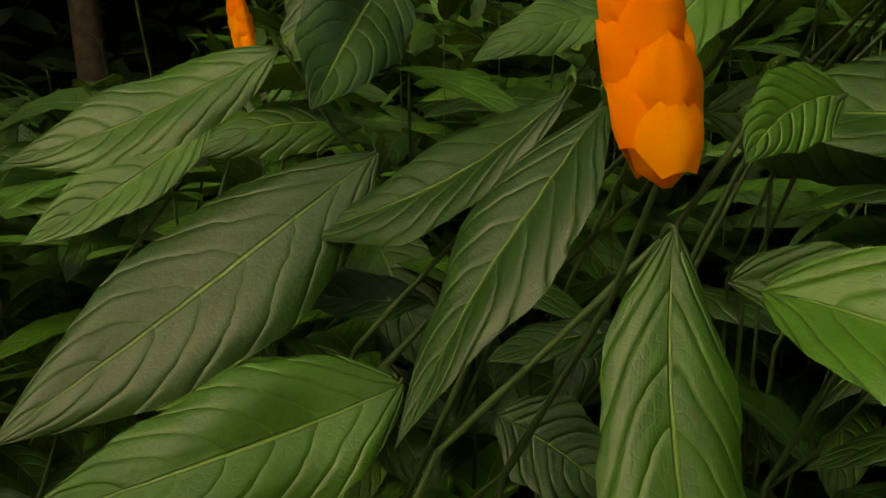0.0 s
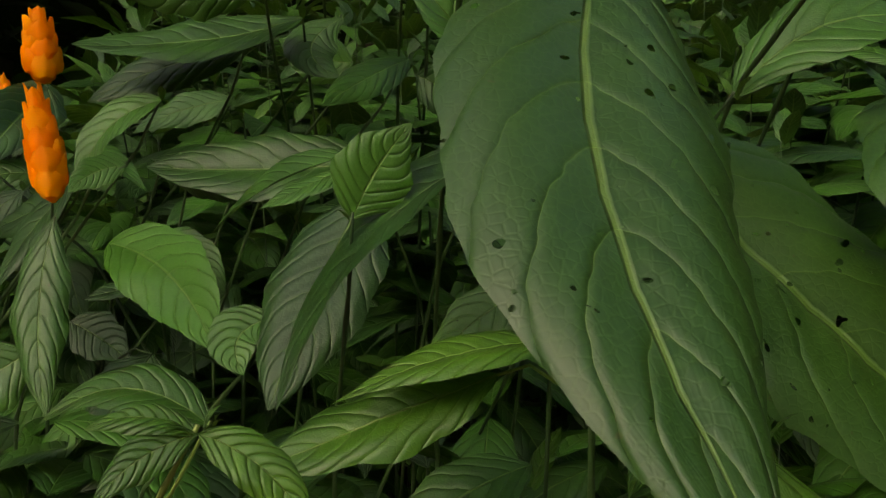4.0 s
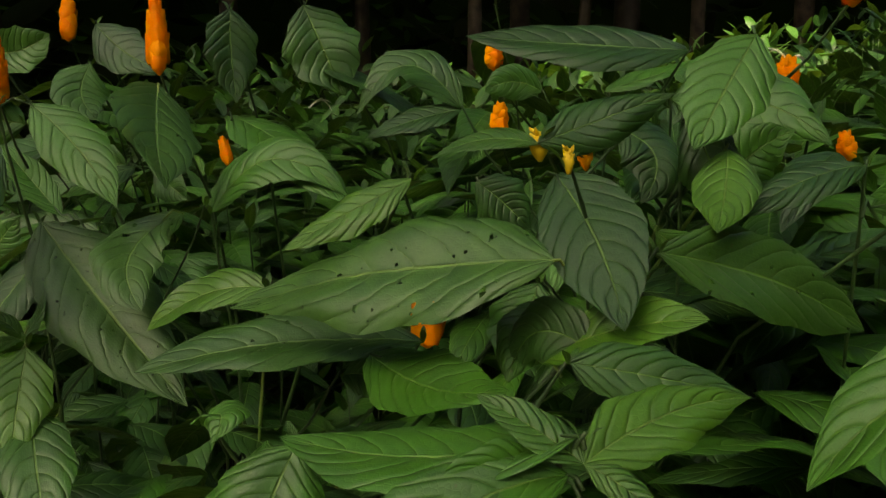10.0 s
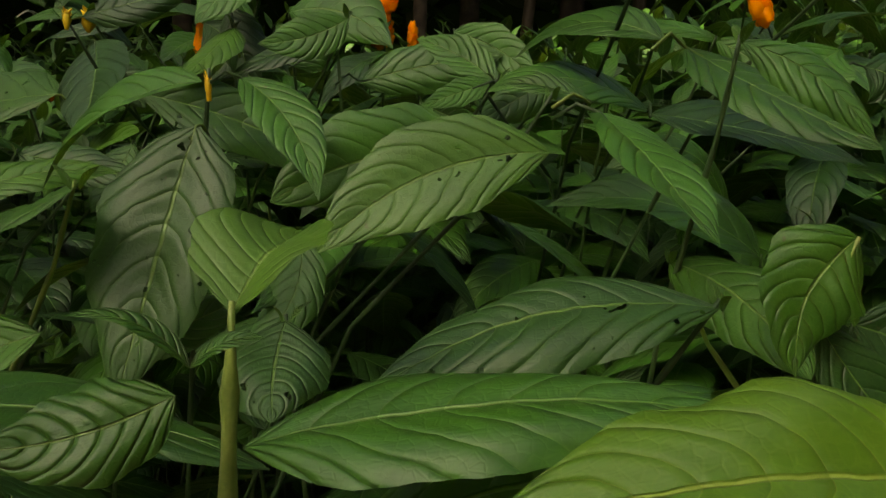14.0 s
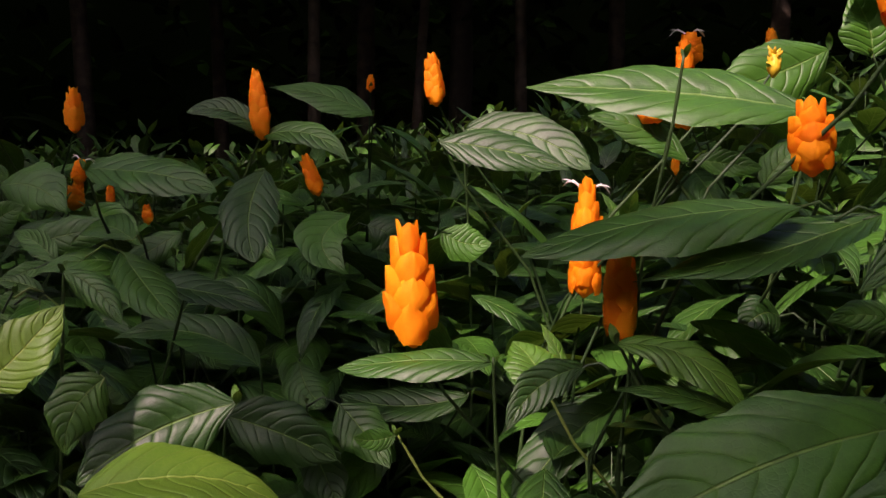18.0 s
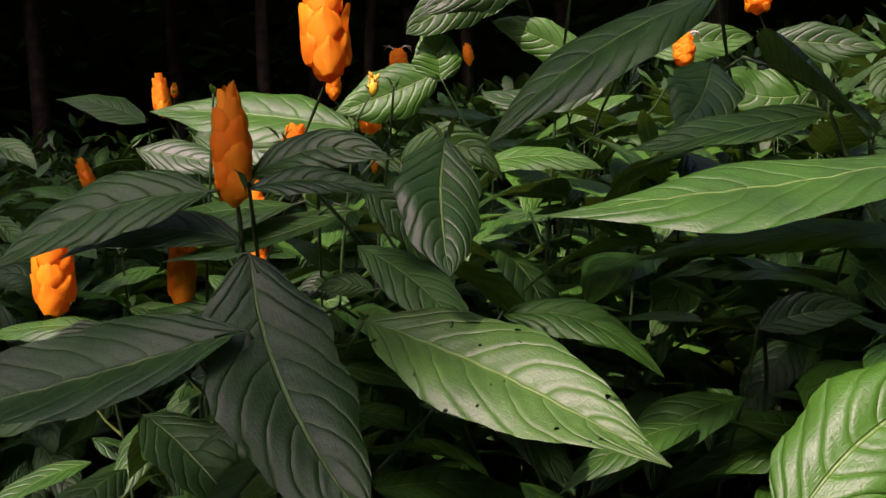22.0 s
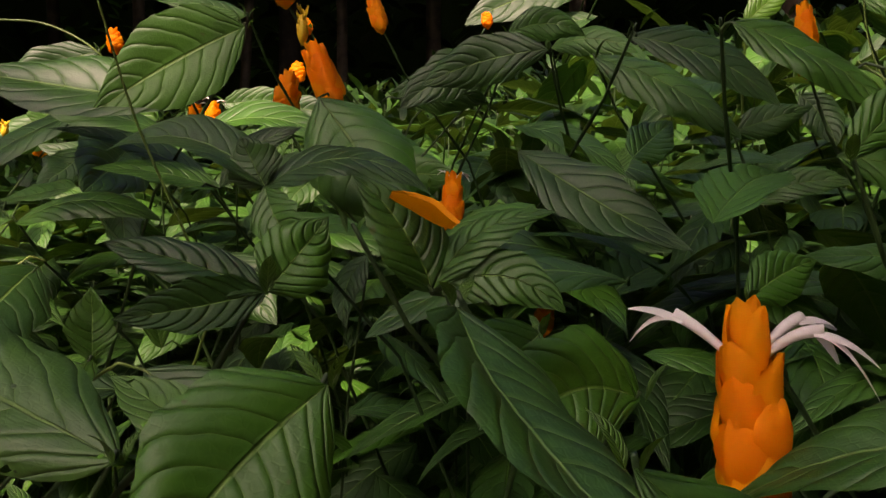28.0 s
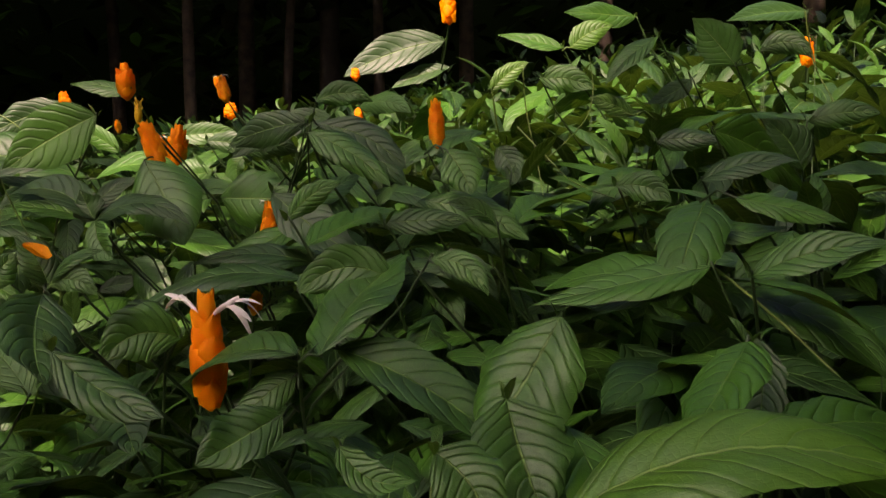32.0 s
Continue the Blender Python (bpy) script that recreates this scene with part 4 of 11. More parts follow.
lower(s, 0.6624, -0.2940, 1.0716, 89, ())
branch(s, 0.8704, -0.2967, 1.2737, -0.06, 0.1)
leaf(s, (0.8704, -0.2967, 1.2707), (0.8221, -0.3369, 1.2011), 0.0512, -33.0, 0.0002, 0.0006)
lower(s, 0.8704, -0.2967, 1.2707, 95, (0, 1, 2, 3, 4))
branch(s, 0.8475, -0.3211, 1.2047, 0, 0.3, young=True)
leaf(s, (0.8475, -0.3211, 1.2017), (0.8219, -0.3811, 1.1583), 0.0386, 0.9, -0.0005, -0.0012, "young")
lower(s, 0.8475, -0.3211, 1.2017, 96, (0, 1, 3, 4))
branch(s, 0.7921, -0.3768, 1.1502, -0.15, 0.05)
leaf(s, (0.7921, -0.3768, 1.1472), (0.9245, -0.345, 1.0989), 0.0538, 62.3, 0.0035, -0.0070, "eaten")
lower(s, 0.7921, -0.3768, 1.1472, 99, (0, 1))
branch(s, 0.8338, -0.2763, 1.2250, 0.02, 0.05)
leaf(s, (0.8338, -0.2763, 1.0691), (0.7712, -0.261, 1.0221), 0.0350, -59.7, 0.0023, 0.0042)
leaf(s, (0.8371, -0.2837, 1.222), (0.8614, -0.3058, 1.1482), 0.0397, 64.2, -0.0003, -0.0010, stalk=(0.8338, -0.2763, 1.218), rows=52, cols=9)
lower(s, 0.8338, -0.2763, 1.0691, 103, ())
branch(s, 0.7507, -0.2439, 1.1117, -0.15, 0.05)
leaf(s, (0.7507, -0.2439, 1.1087), (0.7234, -0.2698, 1.0526), 0.0529, -30.8, -0.0004, -0.0016)
lower(s, 0.7507, -0.2439, 1.1087, 110, (0, 1))
branch(s, 0.8064, -0.3234, 1.1564, 0, 0.2, young=True)
leaf(s, (0.8064, -0.3234, 1.1534), (0.8669, -0.3307, 1.1187), 0.0278, 80.6, 0.0000, 0.0030, "young", rows=52, cols=9)
lower(s, 0.8064, -0.3234, 1.1534, 119, (1, 2, 3))
s = shrub(0.898, -0.545, "leafy green shrub with a yellow flower bud")
branch(s, 0.8821, -0.5741, 1.1541, -0.02, 0.05)
leaf(s, (0.8786, -0.5839, 1.1263), (0.8539, -0.6239, 1.0031), 0.0680, -20.2, 0.0000, 0.0002, "eaten", stalk=(0.8821, -0.5741, 1.1223), rows=52, cols=9)
leaf(s, (0.8952, -0.5642, 1.1511), (0.9392, -0.6121, 1.0958), 0.0321, 19.4, 0.0046, -0.0063, stalk=(0.8821, -0.5741, 1.1471), rows=52, cols=9)
leaf(s, (0.8788, -0.5733, 1.1477), (0.7947, -0.5513, 1.0896), 0.0399, -31.3, 0.0114, 0.0070, rows=52, cols=9)
lower(s, 0.8821, -0.5741, 1.1263, 15, (0, 1, 2, 3, 4, 5))
spike(s, (0.8821, -0.5741, 1.1425), (0.8809, -0.5726, 1.1532), 0.0048, 0, "bud", 39)
branch(s, 0.8424, -0.6389, 1.1019, -0.12, 0.16, young=True)
leaf(s, (0.8424, -0.6389, 1.0989), (0.7523, -0.5799, 1.0582), 0.0426, -27.2, 0.0001, 0.0000, "young", rows=52, cols=9)
lower(s, 0.8424, -0.6389, 1.0989, 105, (0, 1, 2, 3))
branch(s, 0.8152, -0.6052, 1.0328, -0.15, 0.05)
leaf(s, (0.8152, -0.6052, 1.0298), (0.712, -0.6281, 0.9867), 0.0423, -54.1, 0.0003, 0.0008, rows=52, cols=9)
lower(s, 0.8152, -0.6052, 1.0298, 108, (1,))
branch(s, 0.9243, -0.5972, 1.0404, 0.02, 0.05)
leaf(s, (0.9243, -0.5972, 1.0374), (0.9259, -0.6495, 1.0054), 0.0493, 3.5, -0.0004, 0.0023, "eaten", rows=52, cols=9)
lower(s, 0.9243, -0.5972, 1.0374, 123, (0, 1))
branch(s, 0.8918, -0.5128, 1.0021, 0.02, 0.05)
leaf(s, (0.8918, -0.5128, 0.9991), (0.9084, -0.5389, 0.9633), 0.0299, 24.6, -0.0012, 0.0047, rows=52, cols=9)
lower(s, 0.8918, -0.5128, 0.9991, 124, (0,))
branch(s, 0.9704, -0.4561, 1.0918, -0.15, 0.05)
leaf(s, (0.9704, -0.4561, 1.0888), (0.9166, -0.4746, 1.0728), 0.0242, -42.2, 0.0079, 0.0113, rows=52, cols=9)
lower(s, 0.9704, -0.4561, 1.0888, 135, (0,))
branch(s, 0.9157, -0.4558, 1.0640, -0.02, 0.05)
leaf(s, (0.9157, -0.4558, 1.061), (0.8864, -0.5031, 0.9933), 0.0354, -16.5, -0.0030, -0.0129, rows=52, cols=9)
lower(s, 0.9157, -0.4558, 1.0610, 141, (1, 2))
branch(s, 0.8399, -0.5749, 1.0165, -0.02, 0.05)
leaf(s, (0.8399, -0.5749, 1.0135), (0.9059, -0.5748, 1.0462), 0.0273, 66.2, -0.0003, 0.0009, rows=52, cols=9)
lower(s, 0.8399, -0.5749, 1.0135, 144, (0, 1))
s = shrub(1.219, -0.580, "leafy green shrub with upright orange flower spikes")
branch(s, 1.2308, -0.5815, 1.2759, -0.12, 0.16)
leaf(s, (1.2344, -0.5928, 1.2446), (1.2327, -0.6648, 1.1743), 0.0453, 1.4, 0.0003, 0.0087, stalk=(1.2308, -0.5815, 1.2406))
leaf(s, (1.2308, -0.5815, 1.2729), (1.1694, -0.5731, 1.2912), 0.0254, -51.3, 0.0068, 0.0094)
leaf(s, (1.2308, -0.5815, 1.2729), (1.3024, -0.6128, 1.2497), 0.0317, 38.3, 0.0087, -0.0092)
lower(s, 1.2308, -0.5815, 1.2446, 18, (0, 1, 2, 3, 4, 5, 6))
spike(s, (1.2308, -0.5815, 1.2729), (1.2248, -0.578, 1.3278), 0.0198, 0, "spike", 63)
branch(s, 1.2659, -0.5499, 1.0479, 0.02, 0.05)
leaf(s, (1.2659, -0.5499, 1.0184), (1.2969, -0.5798, 0.9564), 0.0401, 58.3, -0.0000, -0.0000)
leaf(s, (1.2943, -0.5577, 1.0449), (1.3364, -0.5953, 0.998), 0.0453, 40.1, 0.0007, -0.0017, stalk=(1.2659, -0.5499, 1.0409))
lower(s, 1.2659, -0.5499, 1.0184, 132, ())
branch(s, 1.2027, -0.5933, 1.0477, -0.02, 0.05)
leaf(s, (1.2027, -0.5933, 1.0447), (1.2925, -0.6033, 1.0086), 0.0533, 75.5, 0.0004, -0.0035)
lower(s, 1.2027, -0.5933, 1.0447, 142, (1,))
s = shrub(1.367, -0.692, "leafy green shrub with upright orange flower spikes")
branch(s, 1.3447, -0.7158, 1.1255, 0.15, 0.05)
lower(s, 1.3447, -0.7158, 1.1225, 19, (0, 1, 2, 3))
spike(s, (1.3447, -0.7158, 1.1225), (1.3402, -0.711, 1.2069), 0.0383, 0, "spike", 9)
branch(s, 1.4656, -0.7911, 1.1397, 0.15, 0.05)
lower(s, 1.4656, -0.7911, 1.1367, 24, (0,))
spike(s, (1.4656, -0.7911, 1.1367), (1.4666, -0.7883, 1.194), 0.0263, 0, "spike", 29)
branch(s, 1.3920, -0.7615, 1.1192, 0.02, 0.05)
leaf(s, (1.392, -0.7615, 1.1162), (1.2925, -0.7259, 1.1069), 0.0393, -22.6, 0.0026, 0.0012)
lower(s, 1.3920, -0.7615, 1.1162, 174, (0, 1))
branch(s, 1.4394, -0.7135, 1.0868, 0.15, 0.05, young=True)
leaf(s, (1.4394, -0.7135, 1.0838), (1.424, -0.6677, 1.1152), 0.0465, -7.5, 0.0016, 0.0037, "young")
lower(s, 1.4394, -0.7135, 1.0838, 177, ())
branch(s, 1.3382, -0.6341, 1.0397, 0.15, 0.05, young=True)
leaf(s, (1.3382, -0.6341, 1.0367), (1.3048, -0.65, 1.0395), 0.0183, -63.8, -0.0012, -0.0029, "young")
lower(s, 1.3382, -0.6341, 1.0367, 181, (0,))
s = shrub(1.404, -0.387, "leafy green shrub with upright orange flower spikes")
branch(s, 1.3910, -0.4307, 1.3247, 0.15, 0.05)
leaf(s, (1.3991, -0.4124, 1.191), (1.4517, -0.4194, 1.1797), 0.0420, 76.6, -0.0012, 0.0063, stalk=(1.391, -0.4307, 1.187), rows=20, cols=4)
lower(s, 1.3910, -0.4307, 1.1910, 20, ())
spike(s, (1.391, -0.4307, 1.3217), (1.386, -0.4276, 1.372), 0.0236, 0, "spike", 30)
branch(s, 1.4221, -0.4103, 1.2999, 0.02, 0.05)
leaf(s, (1.4221, -0.4103, 1.2969), (1.539, -0.477, 1.2546), 0.0533, 60.3, 0.0053, -0.0133, rows=20, cols=4)
lower(s, 1.4221, -0.4103, 1.2969, 149, (1, 3))
branch(s, 1.3065, -0.3499, 1.2104, -0.15, 0.05)
leaf(s, (1.3065, -0.3499, 1.2074), (1.303, -0.4028, 1.1461), 0.0561, 5.3, 0.0039, 0.0284, rows=20, cols=4)
leaf(s, (1.325, -0.3527, 1.1952), (1.3559, -0.3582, 1.1583), 0.0507, 72.3, 0.0026, -0.0108, stalk=(1.3065, -0.3499, 1.1912), rows=20, cols=4)
lower(s, 1.3065, -0.3499, 1.1952, 182, ())
s = shrub(1.352, 0.005, "leafy green shrub with upright orange flower spikes")
branch(s, 1.3392, -0.0411, 1.3891, 0, 0.1)
lower(s, 1.3392, -0.0411, 1.3861, 21, ())
spike(s, (1.3392, -0.0411, 1.3861), (1.3396, -0.04, 1.408), 0.0141, 0, "spike", 75)
s = shrub(1.264, -0.254, "leafy green shrub with upright orange flower spikes")
branch(s, 1.2700, -0.2937, 1.2347, 0.15, 0.05)
lower(s, 1.2700, -0.2937, 1.2317, 22, ())
spike(s, (1.27, -0.2937, 1.2317), (1.2539, -0.2898, 1.276), 0.0211, 0, "spike", 39)
branch(s, 1.3348, -0.2469, 1.3298, 0, 0.3)
leaf(s, (1.3348, -0.2469, 1.3268), (1.2088, -0.23, 1.3599), 0.0490, -50.9, 0.0051, 0.0069, rows=20, cols=4)
lower(s, 1.3348, -0.2469, 1.3268, 147, ())
s = shrub(1.503, -0.527, "leafy green shrub with orange spikes and white flowers")
branch(s, 1.5065, -0.5736, 1.1448, -0.02, 0.05)
lower(s, 1.5065, -0.5736, 1.1418, 23, ())
spike(s, (1.5065, -0.5736, 1.1418), (1.5094, -0.5686, 1.2446), 0.0320, 1, "spike", 77)
branch(s, 1.6119, -0.6049, 1.3223, -0.15, 0.05)
lower(s, 1.6119, -0.6049, 1.3193, 34, (0, 1))
spike(s, (1.5940, -0.5742, 1.3281), (1.5930, -0.5721, 1.3639), 0.0190, 0, "spike", 15)
branch(s, 1.5318, -0.6472, 1.2893, 0.15, 0.05)
lower(s, 1.5318, -0.6472, 1.2863, 35, (0, 1, 3))
spike(s, (1.5318, -0.6472, 1.2863), (1.5432, -0.6474, 1.305), 0.0278, 0, "spike", 30)
branch(s, 1.3813, -0.5411, 1.2768, 0.15, 0.05)
leaf(s, (1.3813, -0.5411, 1.2738), (1.4912, -0.5789, 1.2484), 0.0441, 54.3, 0.0022, -0.0036)
lower(s, 1.3813, -0.5411, 1.2738, 148, (0, 1, 2, 3, 4, 6, 7))
branch(s, 1.4136, -0.5220, 1.0455, -0.12, 0.16)
leaf(s, (1.4136, -0.522, 1.0425), (1.2944, -0.5075, 1.0414), 0.0452, -31.8, -0.0086, -0.0059)
lower(s, 1.4136, -0.5220, 1.0425, 180, ())
s = shrub(1.705, -0.373, "leafy green shrub with orange spikes and white flowers")
branch(s, 1.6823, -0.3778, 1.3815, 0.12, 0.16)
lower(s, 1.6823, -0.3778, 1.3785, 25, ())
spike(s, (1.6823, -0.3778, 1.3785), (1.6788, -0.3756, 1.4136), 0.0306, 1, "spike", 59)
branch(s, 1.6385, -0.4781, 1.3012, 0.15, 0.05)
leaf(s, (1.6409, -0.4891, 1.2638), (1.7071, -0.4975, 1.2561), 0.0270, 83.9, 0.0001, -0.0014, stalk=(1.6385, -0.4781, 1.2598), rows=20, cols=4)
lower(s, 1.6385, -0.4781, 1.2638, 26, ())
spike(s, (1.6385, -0.4781, 1.2982), (1.6359, -0.4763, 1.3285), 0.0313, 0, "spike", 80)
branch(s, 1.6438, -0.4307, 1.2559, -0.15, 0.05)
lower(s, 1.6438, -0.4307, 1.2529, 27, ())
spike(s, (1.6438, -0.4307, 1.2529), (1.6461, -0.4294, 1.2829), 0.0111, 0, "spike", 41)
branch(s, 1.7727, -0.3861, 1.3963, 0, 0.2)
lower(s, 1.7727, -0.3861, 1.3933, 28, ())
spike(s, (1.7727, -0.3861, 1.3933), (1.7694, -0.3844, 1.4196), 0.0153, 0, "spike", 20)
branch(s, 1.7315, -0.4508, 1.2439, 0.02, 0.05)
leaf(s, (1.7315, -0.4508, 1.2409), (1.7868, -0.4551, 1.2943), 0.0390, 63.9, 0.0021, -0.0050, rows=20, cols=4)
lower(s, 1.7315, -0.4508, 1.2409, 185, ())
s = shrub(0.727, 0.129, "leafy green shrub with upright orange flower spikes")
branch(s, 0.7493, 0.1177, 1.3692, 0.06, 0.1)
lower(s, 0.7493, 0.1177, 1.3662, 29, (1,))
spike(s, (0.7493, 0.1177, 1.3662), (0.7461, 0.1199, 1.4034), 0.0170, 0, "spike", 11)
branch(s, 0.7988, 0.0767, 1.2570, 0.15, 0.05)
leaf(s, (0.7988, 0.0767, 1.254), (0.7383, 0.0583, 1.2524), 0.0382, -82.0, 0.0000, 0.0103)
lower(s, 0.7988, 0.0767, 1.2540, 117, ())
s = shrub(1.569, -1.071, "leafy green shrub with upright orange flower spikes")
branch(s, 1.5415, -1.0924, 1.2370, 0.02, 0.05)
leaf(s, (1.5296, -1.0907, 1.2282), (1.43, -1.0917, 1.1931), 0.0396, -48.0, 0.0050, 0.0071, stalk=(1.5415, -1.0924, 1.2242), rows=52, cols=9)
leaf(s, (1.5435, -1.0881, 1.2033), (1.4538, -1.0711, 1.1956), 0.0347, -27.2, 0.0089, 0.0052, stalk=(1.5415, -1.0924, 1.1993), rows=52, cols=9)
leaf(s, (1.5479, -1.0939, 1.1984), (1.6004, -1.1714, 1.0914), 0.0629, 21.5, -0.0041, 0.0099, stalk=(1.5415, -1.0924, 1.1944), rows=52, cols=9)
leaf(s, (1.5481, -1.0887, 1.234), (1.6167, -1.1095, 1.2423), 0.0277, 52.6, 0.0055, -0.0081, stalk=(1.5415, -1.0924, 1.23), rows=52, cols=9)
leaf(s, (1.534, -1.0939, 1.1726), (1.4633, -1.0922, 1.1412), 0.0289, -29.5, 0.0043, 0.0032, stalk=(1.5415, -1.0924, 1.1686), rows=52, cols=9)
lower(s, 1.5415, -1.0924, 1.1726, 30, (0, 1))
spike(s, (1.5415, -1.0924, 1.2244), (1.5395, -1.0887, 1.2805), 0.0226, 0, "spike", 48)
branch(s, 1.6032, -1.1090, 1.1692, -0.15, 0.05)
leaf(s, (1.6032, -1.109, 1.1662), (1.7097, -1.2188, 1.1251), 0.0586, 30.5, 0.0020, -0.0023, "eaten", rows=52, cols=9)
lower(s, 1.6032, -1.1090, 1.1662, 152, (0, 1))
branch(s, 1.5515, -1.1289, 1.2322, 0, 0.3)
leaf(s, (1.5515, -1.1289, 1.2292), (1.613, -1.1373, 1.225), 0.0234, 32.7, 0.0045, -0.0033, rows=52, cols=9)
leaf(s, (1.5463, -1.1273, 1.1667), (1.3924, -1.1199, 1.1303), 0.0587, -33.5, -0.0032, -0.0026, stalk=(1.5515, -1.1289, 1.1627), rows=52, cols=9)
lower(s, 1.5515, -1.1289, 1.1667, 153, (0, 1))
branch(s, 1.6434, -1.0975, 1.2564, 0, 0.3)
leaf(s, (1.6434, -1.0975, 1.2534), (1.6368, -1.1545, 1.1911), 0.0425, -17.8, -0.0012, 0.0034, rows=52, cols=9)
lower(s, 1.6434, -1.0975, 1.2534, 154, (0, 1, 2, 3, 4, 5))
branch(s, 1.6027, -0.9901, 1.2343, 0.15, 0.05)
leaf(s, (1.6027, -0.9901, 1.1946), (1.6672, -1.0457, 1.1369), 0.0383, 28.3, 0.0044, -0.0047, rows=52, cols=9)
leaf(s, (1.5792, -1.0084, 1.154), (1.4777, -1.0122, 1.1191), 0.0406, -27.9, 0.0090, 0.0062, stalk=(1.6027, -0.9901, 1.15), rows=52, cols=9)
leaf(s, (1.6051, -1.0053, 1.2313), (1.6446, -1.0143, 1.1848), 0.0234, 68.0, 0.0012, -0.0040, stalk=(1.6027, -0.9901, 1.2273))
lower(s, 1.6027, -0.9901, 1.1540, 189, (0, 1))
branch(s, 1.5060, -1.0163, 1.1406, 0.15, 0.05)
leaf(s, (1.506, -1.0163, 1.1376), (1.3771, -1.0258, 1.0942), 0.0508, -47.9, 0.0044, 0.0066, rows=52, cols=9)
lower(s, 1.5060, -1.0163, 1.1376, 190, (0, 1))
branch(s, 1.6905, -1.0032, 1.1539, -0.15, 0.05)
leaf(s, (1.6905, -1.0032, 1.1509), (1.7789, -1.039, 1.1168), 0.0391, 25.6, 0.0124, -0.0084)
lower(s, 1.6905, -1.0032, 1.1509, 196, (0,))
branch(s, 1.5119, -1.0773, 1.1610, 0.15, 0.05)
leaf(s, (1.5119, -1.0773, 1.158), (1.46, -1.091, 1.1403), 0.0209, -41.6, -0.0002, -0.0003)
lower(s, 1.5119, -1.0773, 1.1580, 202, (0, 1))
s = shrub(1.596, -0.870, "leafy green shrub with orange spikes and white flowers")
branch(s, 1.5885, -0.8850, 1.3121, -0.12, 0.16)
lower(s, 1.5885, -0.8850, 1.3091, 31, (0, 1, 3))
spike(s, (1.5885, -0.885, 1.3091), (1.5821, -0.8766, 1.4029), 0.0383, 2, "spike", 17)
branch(s, 1.5784, -0.8355, 1.2433, 0, 0.2)
leaf(s, (1.559, -0.8342, 1.2176), (1.397, -0.8158, 1.1872), 0.0616, -24.4, 0.0059, 0.0030, stalk=(1.5784, -0.8355, 1.2136))
leaf(s, (1.6044, -0.8399, 1.2135), (1.4551, -0.8436, 1.1747), 0.0572, -19.8, -0.0036, -0.0016, stalk=(1.5784, -0.8355, 1.2095))
lower(s, 1.5784, -0.8355, 1.2135, 32, (0, 1))
spike(s, (1.5624, -0.8379, 1.2387), (1.5616, -0.8355, 1.2807), 0.0290, 0, "spike", 73)
branch(s, 1.6385, -0.8380, 1.3104, -0.02, 0.05)
leaf(s, (1.6196, -0.8407, 1.1495), (1.576, -0.8341, 1.1507), 0.0203, -73.0, 0.0011, 0.0048, stalk=(1.6385, -0.838, 1.1455))
lower(s, 1.6385, -0.8380, 1.1495, 41, ())
branch(s, 1.5564, -0.9256, 1.2668, 0.15, 0.05)
lower(s, 1.5564, -0.9256, 1.2638, 42, (0, 1, 2, 3, 4))
branch(s, 1.4974, -0.8063, 1.3092, -0.02, 0.05)
lower(s, 1.4974, -0.8063, 1.3062, 43, (0, 1, 2, 3, 5))
branch(s, 1.6090, -0.7566, 1.2848, -0.02, 0.05)
leaf(s, (1.609, -0.7566, 1.2818), (1.4258, -0.6929, 1.302), 0.0722, -40.3, 0.0031, 0.0030)
leaf(s, (1.597, -0.7415, 1.1422), (1.5569, -0.7574, 1.1292), 0.0298, -52.5, 0.0081, 0.0054, stalk=(1.609, -0.7566, 1.1382))
lower(s, 1.6090, -0.7566, 1.1422, 150, ())
branch(s, 1.6329, -0.9625, 1.2458, 0.02, 0.05)
leaf(s, (1.6329, -0.9625, 1.2428), (1.6953, -0.9845, 1.2333), 0.0293, 85.4, 0.0004, -0.0180, rows=52, cols=9)
lower(s, 1.6329, -0.9625, 1.2428, 188, (0, 2, 5))
branch(s, 1.7006, -0.8464, 1.2481, -0.15, 0.05)
leaf(s, (1.7006, -0.8464, 1.2451), (1.7907, -0.8905, 1.2418), 0.0378, 32.4, 0.0077, -0.0057)
lower(s, 1.7006, -0.8464, 1.2451, 193, ())
s = shrub(1.876, -0.477, "leafy green shrub with orange spikes and white flowers")
branch(s, 1.8760, -0.4960, 1.3647, 0, 0.3)
lower(s, 1.8760, -0.4960, 1.3617, 33, (0,))
spike(s, (1.876, -0.496, 1.3617), (1.8795, -0.4953, 1.3846), 0.0274, 1, "spike", 73)
s = shrub(2.023, -0.625, "leafy green shrub with upright orange flower spikes")
branch(s, 2.0322, -0.6539, 1.4127, 0.15, 0.05)
lower(s, 2.0322, -0.6539, 1.4097, 36, ())
spike(s, (2.0322, -0.6539, 1.4097), (2.0357, -0.6524, 1.439), 0.0294, 0, "spike", 58)
s = shrub(1.637, -0.613, "leafy green shrub with a yellow flower bud")
branch(s, 1.6316, -0.6577, 1.3264, -0.15, 0.05)
lower(s, 1.6316, -0.6577, 1.3234, 37, (0, 1))
spike(s, (1.6316, -0.6577, 1.3234), (1.6331, -0.6566, 1.3428), 0.0155, 0, "bud", 73)
branch(s, 1.5673, -0.6494, 1.2561, -0.12, 0.16)
leaf(s, (1.5673, -0.6494, 1.2531), (1.488, -0.638, 1.289), 0.0330, -59.9, 0.0038, 0.0074)
lower(s, 1.5673, -0.6494, 1.2531, 151, (1,))
branch(s, 1.7040, -0.6133, 1.3550, -0.15, 0.05)
leaf(s, (1.704, -0.6133, 1.352), (1.5954, -0.6163, 1.3084), 0.0594, -78.5, -0.0002, -0.0029)
lower(s, 1.7040, -0.6133, 1.3520, 187, (0, 1, 2, 3))
